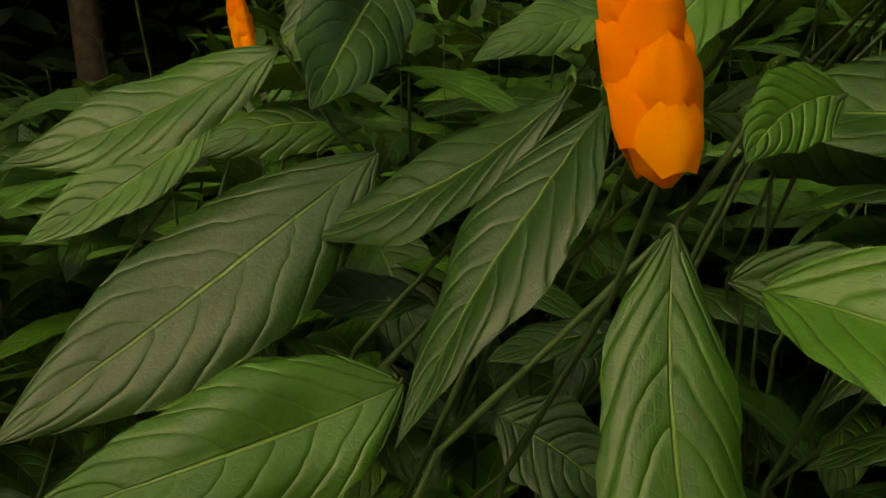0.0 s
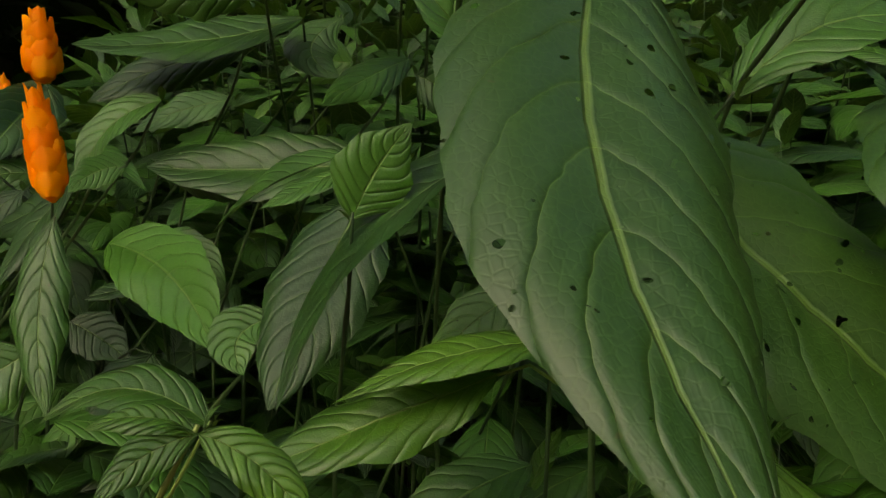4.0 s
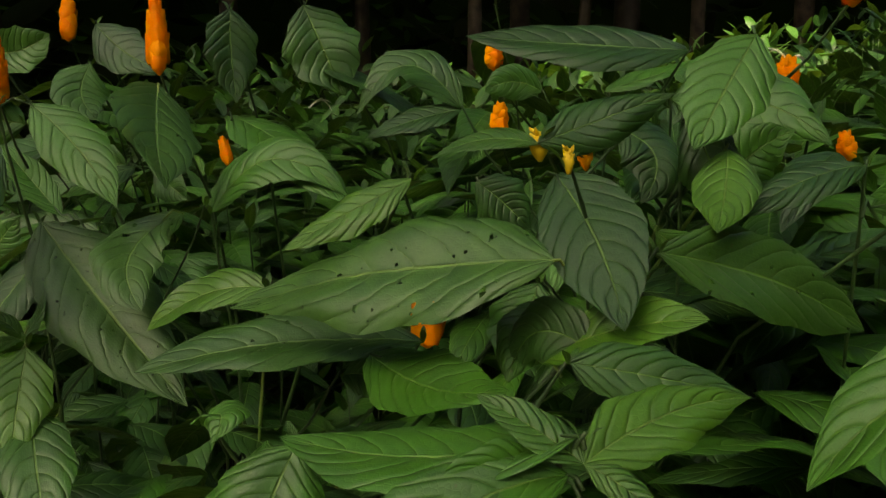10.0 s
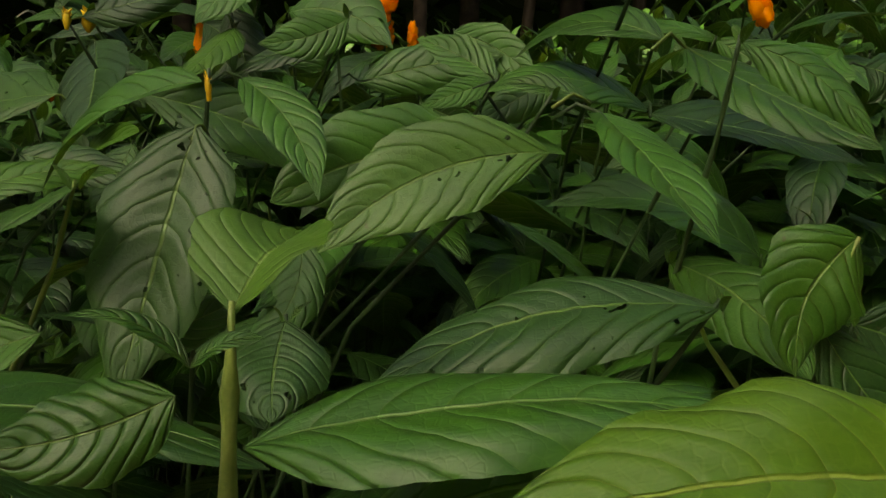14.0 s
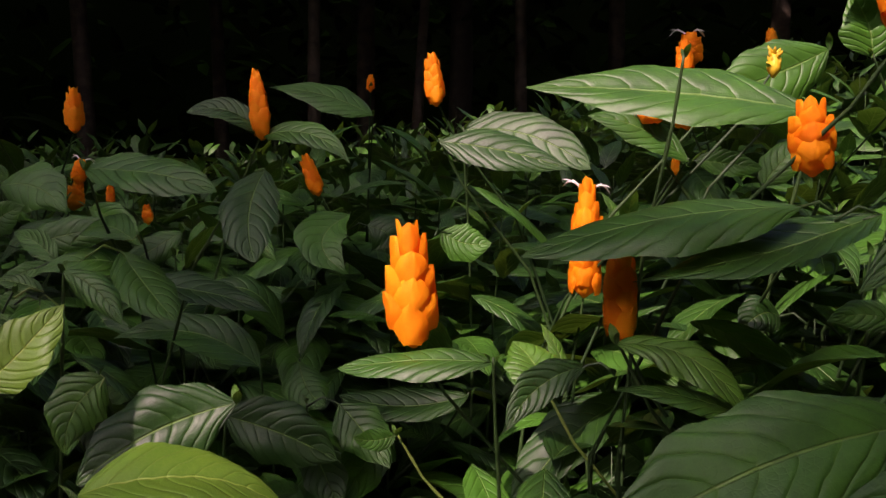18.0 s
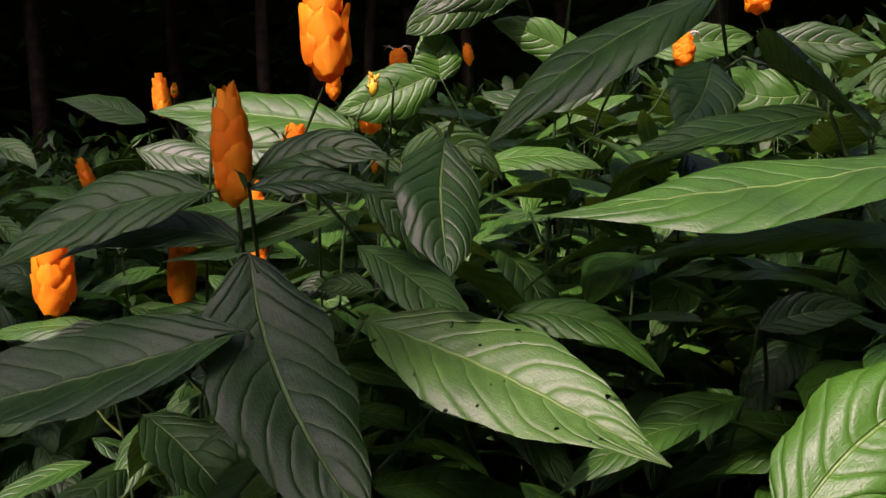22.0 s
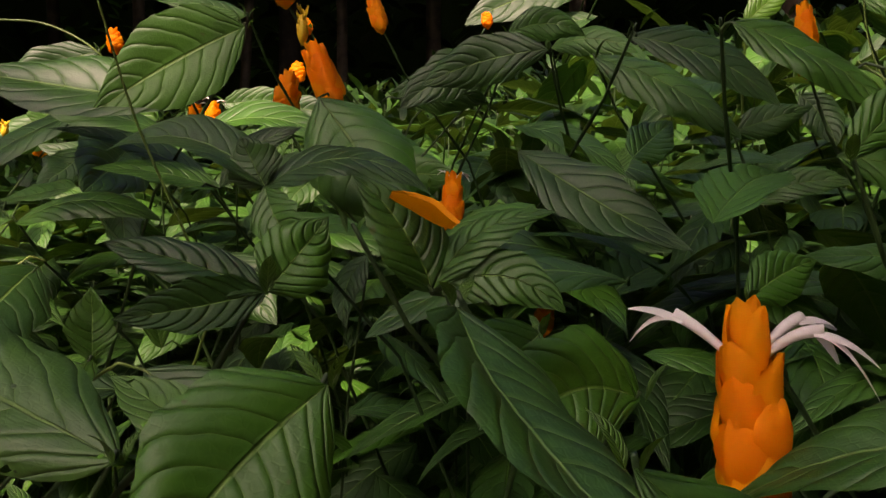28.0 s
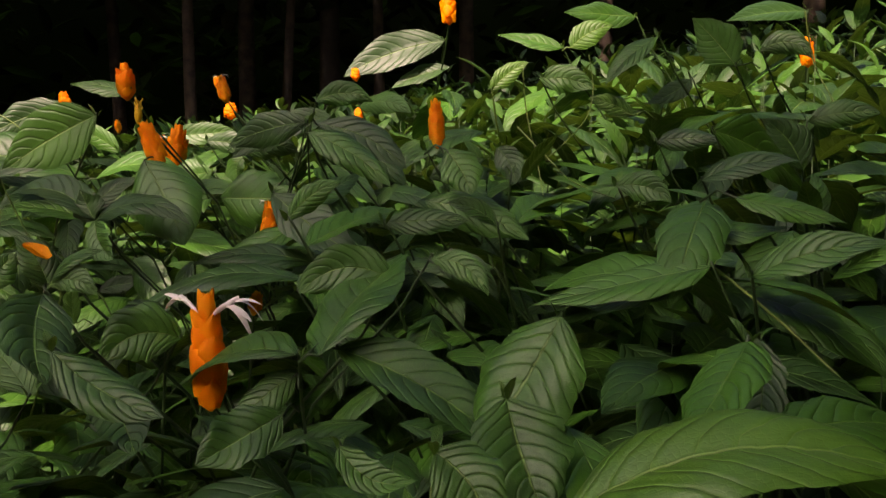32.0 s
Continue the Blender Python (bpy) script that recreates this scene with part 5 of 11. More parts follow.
branch(s, 1.6949, -0.6878, 1.3349, 0.15, 0.05)
leaf(s, (1.6949, -0.6878, 1.3319), (1.6793, -0.6821, 1.3823), 0.0492, -65.9, 0.0009, 0.0041, rows=20, cols=4)
lower(s, 1.6949, -0.6878, 1.3319, 194, (0, 1))
s = shrub(2.010, -1.026, "leafy green shrub with upright orange flower spikes")
branch(s, 1.9988, -1.0722, 1.3270, 0.15, 0.05)
lower(s, 1.9988, -1.0722, 1.3240, 38, (0, 1, 2))
spike(s, (1.9988, -1.0722, 1.324), (2.0054, -1.0697, 1.3785), 0.0302, 0, "spike", 31)
branch(s, 1.9966, -1.1193, 1.2404, 0, 0.3)
leaf(s, (1.9966, -1.1193, 1.2374), (2.1271, -1.2126, 1.2091), 0.0605, 18.6, -0.0068, 0.0034)
lower(s, 1.9966, -1.1193, 1.2374, 170, (0,))
branch(s, 2.0452, -1.0658, 1.2787, -0.15, 0.05)
leaf(s, (2.0452, -1.0658, 1.2757), (1.9968, -1.0991, 1.2334), 0.0438, -33.3, 0.0026, 0.0070)
leaf(s, (2.0549, -1.0372, 1.275), (2.1784, -1.0959, 1.275), 0.0891, 81.0, -0.0000, -0.0000, stalk=(2.0452, -1.0658, 1.271))
lower(s, 2.0452, -1.0658, 1.2750, 171, (1,))
branch(s, 1.9724, -0.9366, 1.2666, 0.12, 0.16)
leaf(s, (1.9724, -0.9366, 1.2636), (2.0772, -0.9915, 1.2838), 0.0453, 40.3, 0.0091, -0.0076)
lower(s, 1.9724, -0.9366, 1.2636, 192, ())
branch(s, 1.9322, -1.0370, 1.1903, 0.15, 0.05)
leaf(s, (1.9322, -1.037, 1.1873), (1.9897, -1.1005, 1.1236), 0.0586, 64.2, -0.0000, -0.0007)
lower(s, 1.9322, -1.0370, 1.1873, 198, ())
s = shrub(1.936, -0.694, "leafy green shrub with orange spikes and white flowers")
branch(s, 1.9142, -0.7435, 1.3445, -0.12, 0.16)
lower(s, 1.9142, -0.7435, 1.3415, 39, ())
spike(s, (1.9142, -0.7435, 1.3415), (1.9169, -0.7419, 1.3714), 0.0235, 1, "spike", 12)
branch(s, 1.8387, -0.6891, 1.3484, 0, 0.3)
leaf(s, (1.8387, -0.6891, 1.3454), (1.7478, -0.67, 1.3922), 0.0388, -94.3, -0.0009, 0.0065)
lower(s, 1.8387, -0.6891, 1.3454, 186, ())
branch(s, 1.9233, -0.6176, 1.3800, 0, 0.3)
leaf(s, (1.9233, -0.6176, 1.377), (2.0399, -0.6344, 1.3868), 0.0438, 77.3, -0.0001, 0.0007, rows=20, cols=4)
lower(s, 1.9233, -0.6176, 1.3770, 199, ())
branch(s, 1.9985, -0.7311, 1.3677, 0.15, 0.05)
leaf(s, (1.9985, -0.7311, 1.3647), (2.098, -0.767, 1.3529), 0.0394, 80.8, 0.0002, -0.0027, rows=20, cols=4)
lower(s, 1.9985, -0.7311, 1.3647, 200, ())
s = shrub(2.280, -0.708, "leafy green shrub with upright orange flower spikes")
branch(s, 2.2699, -0.7162, 1.4090, 0.15, 0.05)
lower(s, 2.2699, -0.7162, 1.4060, 40, ())
spike(s, (2.2699, -0.7162, 1.406), (2.2694, -0.7144, 1.4275), 0.0187, 0, "spike", 26)
s = shrub(2.156, -1.194, "leafy green shrub with orange spikes and white flowers")
branch(s, 2.1345, -1.2418, 1.2277, 0.02, 0.05)
lower(s, 2.1345, -1.2418, 1.2247, 44, ())
spike(s, (2.1345, -1.2418, 1.2247), (2.1372, -1.2386, 1.2789), 0.0237, 1, "spike", 71)
branch(s, 2.0818, -1.1839, 1.4068, 0.15, 0.05)
leaf(s, (2.0946, -1.1884, 1.3433), (2.1735, -1.2212, 1.3377), 0.0393, 81.4, 0.0004, -0.0083, stalk=(2.0818, -1.1839, 1.3393), rows=20, cols=4)
lower(s, 2.0818, -1.1839, 1.3433, 54, (0, 1, 2, 3))
spike(s, (2.0818, -1.1839, 1.4038), (2.0736, -1.1795, 1.4367), 0.0187, 1, "spike", 24)
branch(s, 2.1835, -1.2320, 1.3761, -0.06, 0.1)
leaf(s, (2.1835, -1.232, 1.3731), (2.0902, -1.2286, 1.3286), 0.0427, -78.3, 0.0003, 0.0100)
lower(s, 2.1835, -1.2320, 1.3731, 166, (1, 3))
branch(s, 2.2137, -1.1000, 1.3933, -0.15, 0.05)
leaf(s, (2.2137, -1.1, 1.3903), (2.104, -1.0869, 1.356), 0.0429, -56.1, 0.0010, 0.0020, rows=20, cols=4)
lower(s, 2.2137, -1.1000, 1.3903, 227, (0,))
branch(s, 2.1956, -1.1998, 1.4054, -0.06, 0.1)
leaf(s, (2.1956, -1.1998, 1.4024), (2.2667, -1.2097, 1.4024), 0.0337, 83.3, 0.0002, -0.0108, rows=20, cols=4)
lower(s, 2.1956, -1.1998, 1.4024, 254, (1, 3))
branch(s, 2.2517, -1.1573, 1.4016, 0.12, 0.16)
leaf(s, (2.2517, -1.1573, 1.3986), (2.3149, -1.2178, 1.3882), 0.0336, 62.7, 0.0037, -0.0101, rows=20, cols=4)
lower(s, 2.2517, -1.1573, 1.3986, 255, ())
s = shrub(2.159, -1.456, "leafy green shrub with upright orange flower spikes")
branch(s, 2.1350, -1.4840, 1.1846, -0.02, 0.05)
lower(s, 2.1350, -1.4840, 1.1816, 45, (0, 1, 2))
spike(s, (2.135, -1.484, 1.1816), (2.139, -1.4838, 1.2012), 0.0156, 0, "spike", 31)
branch(s, 2.1493, -1.3857, 1.2953, 0.15, 0.05)
leaf(s, (2.1493, -1.3857, 1.2923), (2.2407, -1.4712, 1.2284), 0.0521, 41.7, -0.0018, 0.0027)
lower(s, 2.1493, -1.3857, 1.2923, 169, (1, 3))
branch(s, 2.2031, -1.3862, 1.3615, 0.15, 0.05)
leaf(s, (2.2031, -1.3862, 1.3585), (2.2857, -1.4452, 1.3013), 0.0435, 43.5, 0.0041, -0.0074)
leaf(s, (2.1939, -1.3992, 1.2171), (2.0616, -1.3996, 1.217), 0.0497, -23.0, 0.0101, 0.0056, stalk=(2.2031, -1.3862, 1.2131))
leaf(s, (2.221, -1.3726, 1.2193), (2.1871, -1.365, 1.2431), 0.0200, -74.1, 0.0005, 0.0034, stalk=(2.2031, -1.3862, 1.2153))
lower(s, 2.2031, -1.3862, 1.2171, 216, ())
branch(s, 2.1886, -1.4880, 1.3650, 0, 0.3)
leaf(s, (2.1886, -1.488, 1.2865), (2.2396, -1.4371, 1.312), 0.0283, 38.7, 0.0003, -0.0006)
leaf(s, (2.1824, -1.4994, 1.2142), (2.0276, -1.4993, 1.1849), 0.0600, -12.4, 0.0178, 0.0064, stalk=(2.1886, -1.488, 1.2102))
leaf(s, (2.1968, -1.4575, 1.362), (2.2822, -1.494, 1.3179), 0.0387, 52.2, 0.0044, -0.0088, stalk=(2.1886, -1.488, 1.358), rows=20, cols=4)
lower(s, 2.1886, -1.4880, 1.2142, 217, (0, 2))
branch(s, 2.1879, -1.5840, 1.3518, 0.12, 0.16)
leaf(s, (2.1879, -1.584, 1.253), (2.2764, -1.5058, 1.2784), 0.0449, 9.3, 0.0050, -0.0031)
leaf(s, (2.1905, -1.5898, 1.3488), (2.2582, -1.624, 1.3026), 0.0331, 45.4, 0.0029, -0.0050, stalk=(2.1879, -1.584, 1.3448))
lower(s, 2.1879, -1.5840, 1.2530, 218, (0, 1, 2, 3))
branch(s, 2.1847, -1.3433, 1.3721, 0.12, 0.16)
leaf(s, (2.1847, -1.3433, 1.3691), (2.0952, -1.301, 1.343), 0.0402, -89.1, 0.0001, 0.0056, rows=20, cols=4)
lower(s, 2.1847, -1.3433, 1.3691, 226, (0, 1))
s = shrub(2.137, -1.720, "leafy green shrub with orange spikes and white flowers")
branch(s, 2.1244, -1.7301, 1.1613, 0.15, 0.05)
lower(s, 2.1244, -1.7301, 1.1583, 46, ())
spike(s, (2.1244, -1.7301, 1.1583), (2.1213, -1.7216, 1.2376), 0.0285, 2, "spike", 38)
branch(s, 2.0037, -1.6513, 1.2575, 0.15, 0.05)
lower(s, 2.0037, -1.6513, 1.2545, 47, (0, 1, 2, 3))
branch(s, 2.0813, -1.6392, 1.2150, -0.02, 0.05)
leaf(s, (2.0813, -1.6392, 1.212), (2.0483, -1.6682, 1.1818), 0.0385, -43.5, 0.0004, 0.0025, rows=52, cols=9)
lower(s, 2.0813, -1.6392, 1.2120, 205, (0, 1))
branch(s, 2.1865, -1.8070, 1.2116, 0, 0.3)
leaf(s, (2.1865, -1.807, 1.2086), (2.1088, -1.7318, 1.172), 0.0432, -19.1, 0.0116, 0.0035, rows=52, cols=9)
leaf(s, (2.1984, -1.8083, 1.2079), (2.2599, -1.7311, 1.2614), 0.0620, -9.9, 0.0033, -0.0037, stalk=(2.1865, -1.807, 1.2039), rows=52, cols=9)
leaf(s, (2.2099, -1.7908, 1.2081), (2.3074, -1.8328, 1.1541), 0.0443, 31.1, 0.0048, -0.0045, stalk=(2.1865, -1.807, 1.2041), rows=52, cols=9)
leaf(s, (2.1847, -1.7873, 1.192), (2.1462, -1.8017, 1.1625), 0.0252, -40.1, 0.0012, 0.0024, stalk=(2.1865, -1.807, 1.188), rows=52, cols=9)
leaf(s, (2.1772, -1.827, 1.1779), (2.1313, -1.8513, 1.1585), 0.0354, -45.5, 0.0001, 0.0001, stalk=(2.1865, -1.807, 1.1739), rows=52, cols=9)
lower(s, 2.1865, -1.8070, 1.1779, 206, ())
branch(s, 2.0683, -1.7633, 1.1772, 0.06, 0.1)
leaf(s, (2.0683, -1.7633, 1.1742), (2.09, -1.8057, 1.1507), 0.0335, 17.3, 0.0003, -0.0008, rows=52, cols=9)
lower(s, 2.0683, -1.7633, 1.1742, 207, ())
branch(s, 2.1797, -1.6315, 1.2258, 0.15, 0.05)
leaf(s, (2.1797, -1.6315, 1.2228), (2.2273, -1.611, 1.2375), 0.0253, 59.0, 0.0006, -0.0022)
lower(s, 2.1797, -1.6315, 1.2228, 220, (0, 1, 3))
branch(s, 2.2825, -1.6925, 1.2574, -0.15, 0.05)
leaf(s, (2.2825, -1.6925, 1.2526), (2.3272, -1.7168, 1.2265), 0.0257, 69.3, 0.0007, -0.0059)
leaf(s, (2.2772, -1.7125, 1.2544), (2.3152, -1.7403, 1.2313), 0.0206, 56.9, 0.0024, -0.0089, stalk=(2.2825, -1.6925, 1.2504))
lower(s, 2.2825, -1.6925, 1.2526, 222, (0, 1, 2, 3))
branch(s, 2.1773, -1.6958, 1.2856, 0.15, 0.05)
leaf(s, (2.1773, -1.6958, 1.2826), (2.2157, -1.6984, 1.3108), 0.0188, 79.7, 0.0003, -0.0043)
lower(s, 2.1773, -1.6958, 1.2826, 233, (0, 1, 2, 3, 5))
branch(s, 2.2482, -1.6656, 1.2809, 0.15, 0.05)
leaf(s, (2.2482, -1.6656, 1.2779), (2.3123, -1.6743, 1.2801), 0.0239, 60.6, 0.0004, -0.0009)
lower(s, 2.2482, -1.6656, 1.2779, 234, (0, 1, 2, 3))
branch(s, 2.1000, -1.6934, 1.2009, -0.15, 0.05)
leaf(s, (2.1, -1.6934, 1.1979), (2.0487, -1.7077, 1.1863), 0.0433, -67.5, 0.0024, 0.0113)
lower(s, 2.1000, -1.6934, 1.1979, 239, (1,))
branch(s, 2.2496, -1.7503, 1.2467, -0.15, 0.05)
leaf(s, (2.2496, -1.7503, 1.2437), (2.1857, -1.7421, 1.2361), 0.0311, -72.6, 0.0029, 0.0136)
lower(s, 2.2496, -1.7503, 1.2437, 240, (1, 2))
branch(s, 2.0453, -1.8058, 1.2183, 0.12, 0.16)
leaf(s, (2.0453, -1.8058, 1.2153), (2.1132, -1.8388, 1.1822), 0.0307, 33.7, -0.0033, 0.0037)
lower(s, 2.0453, -1.8058, 1.2153, 244, (0, 1))
s = shrub(2.012, -1.301, "leafy green shrub with upright orange flower spikes")
branch(s, 1.9918, -1.3292, 1.3986, 0.15, 0.05)
lower(s, 1.9918, -1.3292, 1.3702, 48, (0, 1, 2, 3, 4, 5, 7))
spike(s, (1.9918, -1.3292, 1.3956), (1.9884, -1.3251, 1.4332), 0.0233, 0, "spike", 37)
spike(s, (2.0036, -1.3334, 1.3702), (2.0039, -1.3311, 1.394), 0.0122, 0, "bud", 83)
branch(s, 2.0267, -1.3412, 1.3304, 0.15, 0.05)
leaf(s, (2.0129, -1.3591, 1.3274), (2.0617, -1.4178, 1.2399), 0.0749, 40.9, 0.0007, -0.0029, stalk=(2.0267, -1.3412, 1.3234))
lower(s, 2.0267, -1.3412, 1.3227, 49, (0, 1, 2, 3, 4, 5))
spike(s, (2.0267, -1.3412, 1.3227), (2.008, -1.334, 1.3702), 0.0244, 0, "spike", 14)
branch(s, 1.9258, -1.3371, 1.3270, 0.12, 0.16)
leaf(s, (1.9258, -1.3371, 1.324), (1.7555, -1.2819, 1.3476), 0.0668, -41.0, -0.0016, -0.0016)
leaf(s, (1.9448, -1.3263, 1.2636), (1.8585, -1.3323, 1.2771), 0.0326, -31.6, 0.0036, 0.0026, stalk=(1.9258, -1.3371, 1.2596))
leaf(s, (1.9448, -1.3263, 1.2636), (2.0029, -1.3306, 1.3084), 0.0280, 54.4, 0.0042, -0.0078, stalk=(1.9258, -1.3371, 1.2596))
lower(s, 1.9258, -1.3371, 1.2636, 161, (0, 1, 2, 3, 4, 5))
branch(s, 2.0554, -1.2990, 1.2144, -0.02, 0.05)
leaf(s, (2.0554, -1.299, 1.2114), (2.037, -1.3195, 1.1564), 0.0328, 8.2, 0.0057, 0.0077)
lower(s, 2.0554, -1.2990, 1.2114, 172, (3,))
branch(s, 1.9636, -1.3484, 1.3778, -0.12, 0.16)
leaf(s, (1.9636, -1.3484, 1.3748), (1.8591, -1.3391, 1.3109), 0.0649, -91.2, -0.0006, 0.0040)
branch(s, 1.9641, -1.1716, 1.4154, 0.12, 0.16)
leaf(s, (1.9641, -1.1716, 1.4124), (1.8866, -1.1598, 1.424), 0.0295, -45.4, 0.0024, 0.0030, rows=20, cols=4)
branch(s, 1.9366, -1.2742, 1.2676, 0.15, 0.05)
leaf(s, (1.9366, -1.2742, 1.2646), (1.819, -1.2725, 1.3063), 0.0467, -20.4, 0.0088, 0.0038, rows=20, cols=4)
lower(s, 1.9366, -1.2742, 1.2646, 230, (0, 1, 2, 3, 5))
s = shrub(2.302, -1.467, "leafy green shrub with upright orange flower spikes")
branch(s, 2.3149, -1.4704, 1.3453, 0.15, 0.05)
lower(s, 2.3149, -1.4704, 1.3423, 50, (0, 1))
spike(s, (2.3149, -1.4704, 1.3423), (2.3134, -1.4657, 1.3888), 0.0189, 0, "spike", 0)
branch(s, 2.2951, -1.5300, 1.3389, 0.15, 0.05)
leaf(s, (2.2951, -1.53, 1.2886), (2.3855, -1.5666, 1.2547), 0.0386, 63.7, 0.0021, -0.0069)
leaf(s, (2.313, -1.5472, 1.3359), (2.3317, -1.574, 1.296), 0.0387, 39.9, 0.0003, -0.0023, stalk=(2.2951, -1.53, 1.3319))
lower(s, 2.2951, -1.5300, 1.2886, 219, (1,))
branch(s, 2.3178, -1.3781, 1.3116, 0.15, 0.05)
leaf(s, (2.3178, -1.3781, 1.3086), (2.3807, -1.3855, 1.3291), 0.0258, 76.3, 0.0001, -0.0007)
lower(s, 2.3178, -1.3781, 1.3086, 228, ())
branch(s, 2.3171, -1.4138, 1.2595, 0.15, 0.05)
leaf(s, (2.3171, -1.4138, 1.2565), (2.3735, -1.4411, 1.272), 0.0246, 60.9, 0.0036, -0.0069)
lower(s, 2.3171, -1.4138, 1.2565, 231, ())
branch(s, 2.3570, -1.5447, 1.2310, 0.15, 0.05)
leaf(s, (2.357, -1.5447, 1.228), (2.2737, -1.5319, 1.2306), 0.0312, -35.4, 0.0013, 0.0011)
lower(s, 2.3570, -1.5447, 1.2280, 232, ())
s = shrub(1.845, -0.901, "leafy green shrub with upright orange flower spikes")
branch(s, 1.8238, -0.9500, 1.4089, 0, 0.3)
lower(s, 1.8238, -0.9500, 1.4059, 51, (0, 1, 2, 3))
spike(s, (1.8238, -0.95, 1.4059), (1.8179, -0.9467, 1.4316), 0.0204, 0, "spike", 85)
branch(s, 1.7859, -0.8320, 1.4236, 0, 0.1)
leaf(s, (1.7859, -0.832, 1.4206), (1.6583, -0.828, 1.3648), 0.0517, -87.6, -0.0004, 0.0041, rows=20, cols=4)
leaf(s, (1.8148, -0.8385, 1.3253), (1.7105, -0.8205, 1.3062), 0.0414, -38.2, -0.0112, -0.0098, stalk=(1.7859, -0.832, 1.3213))
lower(s, 1.7859, -0.8320, 1.3253, 157, ())
branch(s, 1.8194, -1.0182, 1.3455, 0.12, 0.16)
leaf(s, (1.8194, -1.0182, 1.3425), (1.6711, -1.045, 1.2499), 0.0660, -21.8, 0.0090, 0.0067)
leaf(s, (1.8063, -1.038, 1.2997), (1.7654, -1.0875, 1.2575), 0.0416, -30.8, -0.0007, -0.0037, stalk=(1.8194, -1.0182, 1.2957))
leaf(s, (1.8445, -1.03, 1.2995), (1.8221, -1.1601, 1.2559), 0.0765, -40.3, 0.0019, -0.0016, stalk=(1.8194, -1.0182, 1.2955))
lower(s, 1.8194, -1.0182, 1.2995, 158, (1, 2, 3, 4))
branch(s, 1.8675, -0.9802, 1.1367, -0.02, 0.05)
leaf(s, (1.8675, -0.9802, 1.1337), (1.9435, -0.9909, 1.1443), 0.0290, 56.5, 0.0028, -0.0049)
lower(s, 1.8675, -0.9802, 1.1337, 197, ())
s = shrub(2.013, -0.834, "leafy green shrub with upright orange flower spikes")
branch(s, 2.0373, -0.8739, 1.4513, 0.15, 0.05)
lower(s, 2.0373, -0.8739, 1.4483, 52, (0, 1, 2, 3, 4))
spike(s, (2.0373, -0.8739, 1.4483), (2.0333, -0.8718, 1.4643), 0.0127, 0, "spike", 79)
branch(s, 2.0147, -0.7877, 1.3146, 0.15, 0.05)
leaf(s, (2.0147, -0.7877, 1.3116), (1.9275, -0.7734, 1.3306), 0.0533, -86.9, 0.0002, -0.0126, rows=20, cols=4)
lower(s, 2.0147, -0.7877, 1.3116, 191, ())
branch(s, 2.0706, -0.8451, 1.3386, 0.12, 0.16)
leaf(s, (2.0706, -0.8451, 1.3356), (2.069, -0.8477, 1.2939), 0.0465, 10.3, 0.0056, 0.0088, rows=20, cols=4)
lower(s, 2.0706, -0.8451, 1.3356, 201, ())
s = shrub(2.396, -0.953, "leafy green shrub with upright orange flower spikes")
branch(s, 2.4009, -0.9609, 1.5467, 0, 0.3)
lower(s, 2.4009, -0.9609, 1.5437, 53, (1,))
spike(s, (2.4009, -0.9609, 1.5437), (2.3973, -0.9545, 1.6051), 0.0264, 0, "spike", 89)
branch(s, 2.2577, -0.8984, 1.4638, -0.15, 0.05)
lower(s, 2.2577, -0.8984, 1.4608, 56, (0, 1))
spike(s, (2.2577, -0.8984, 1.4608), (2.2561, -0.8964, 1.479), 0.0183, 0, "spike", 39)
branch(s, 2.4065, -0.8663, 1.5318, 0, 0.3)
leaf(s, (2.4065, -0.8663, 1.5288), (2.2398, -0.8492, 1.4689), 0.0663, -69.8, 0.0026, 0.0101, rows=20, cols=4)
leaf(s, (2.4147, -0.8718, 1.485), (2.3182, -0.8619, 1.4497), 0.0383, -49.9, 0.0023, 0.0034, stalk=(2.4065, -0.8663, 1.481), rows=20, cols=4)
lower(s, 2.4065, -0.8663, 1.4850, 223, ())
s = shrub(2.859, -1.148, "leafy green shrub with upright orange flower spikes")
branch(s, 2.8710, -1.1864, 1.4638, 0.02, 0.05)
lower(s, 2.8710, -1.1864, 1.4608, 55, ())
spike(s, (2.871, -1.1864, 1.4608), (2.8676, -1.1822, 1.4998), 0.0219, 0, "spike", 86)
branch(s, 2.8999, -1.1316, 1.5468, 0.06, 0.1)
leaf(s, (2.8999, -1.1316, 1.5438), (2.7592, -1.1651, 1.5208), 0.0542, -38.7, 0.0027, 0.0028, rows=20, cols=4)
lower(s, 2.8999, -1.1316, 1.5438, 248, ())
s = shrub(0.283, 0.170, "leafy green shrub with insect holes in its leaves")
branch(s, 0.2610, 0.1675, 1.1007, -0.06, 0.1)
leaf(s, (0.261, 0.1675, 1.0977), (0.1661, 0.1887, 1.0467), 0.0411, -16.4, 0.0080, 0.0032, rows=52, cols=9)
leaf(s, (0.2551, 0.1552, 1.091), (0.2017, 0.1357, 1.0693), 0.0225, -20.8, 0.0005, 0.0004, stalk=(0.261, 0.1675, 1.087), rows=52, cols=9)
leaf(s, (0.2665, 0.1368, 1.0773), (0.2137, 0.0484, 0.9779), 0.0653, -10.0, 0.0007, 0.0021, stalk=(0.261, 0.1675, 1.0733), rows=52, cols=9)
lower(s, 0.2610, 0.1675, 1.0773, 66, (0, 1, 2, 3))
branch(s, 0.2116, 0.1192, 1.0108, -0.15, 0.05)
leaf(s, (0.2116, 0.1192, 1.0078), (0.1952, 0.0963, 0.9811), 0.0358, -21.0, 0.0007, 0.0135, rows=52, cols=9)
lower(s, 0.2116, 0.1192, 1.0078, 67, (0, 1))
branch(s, 0.3578, 0.2404, 1.1113, -0.06, 0.1)
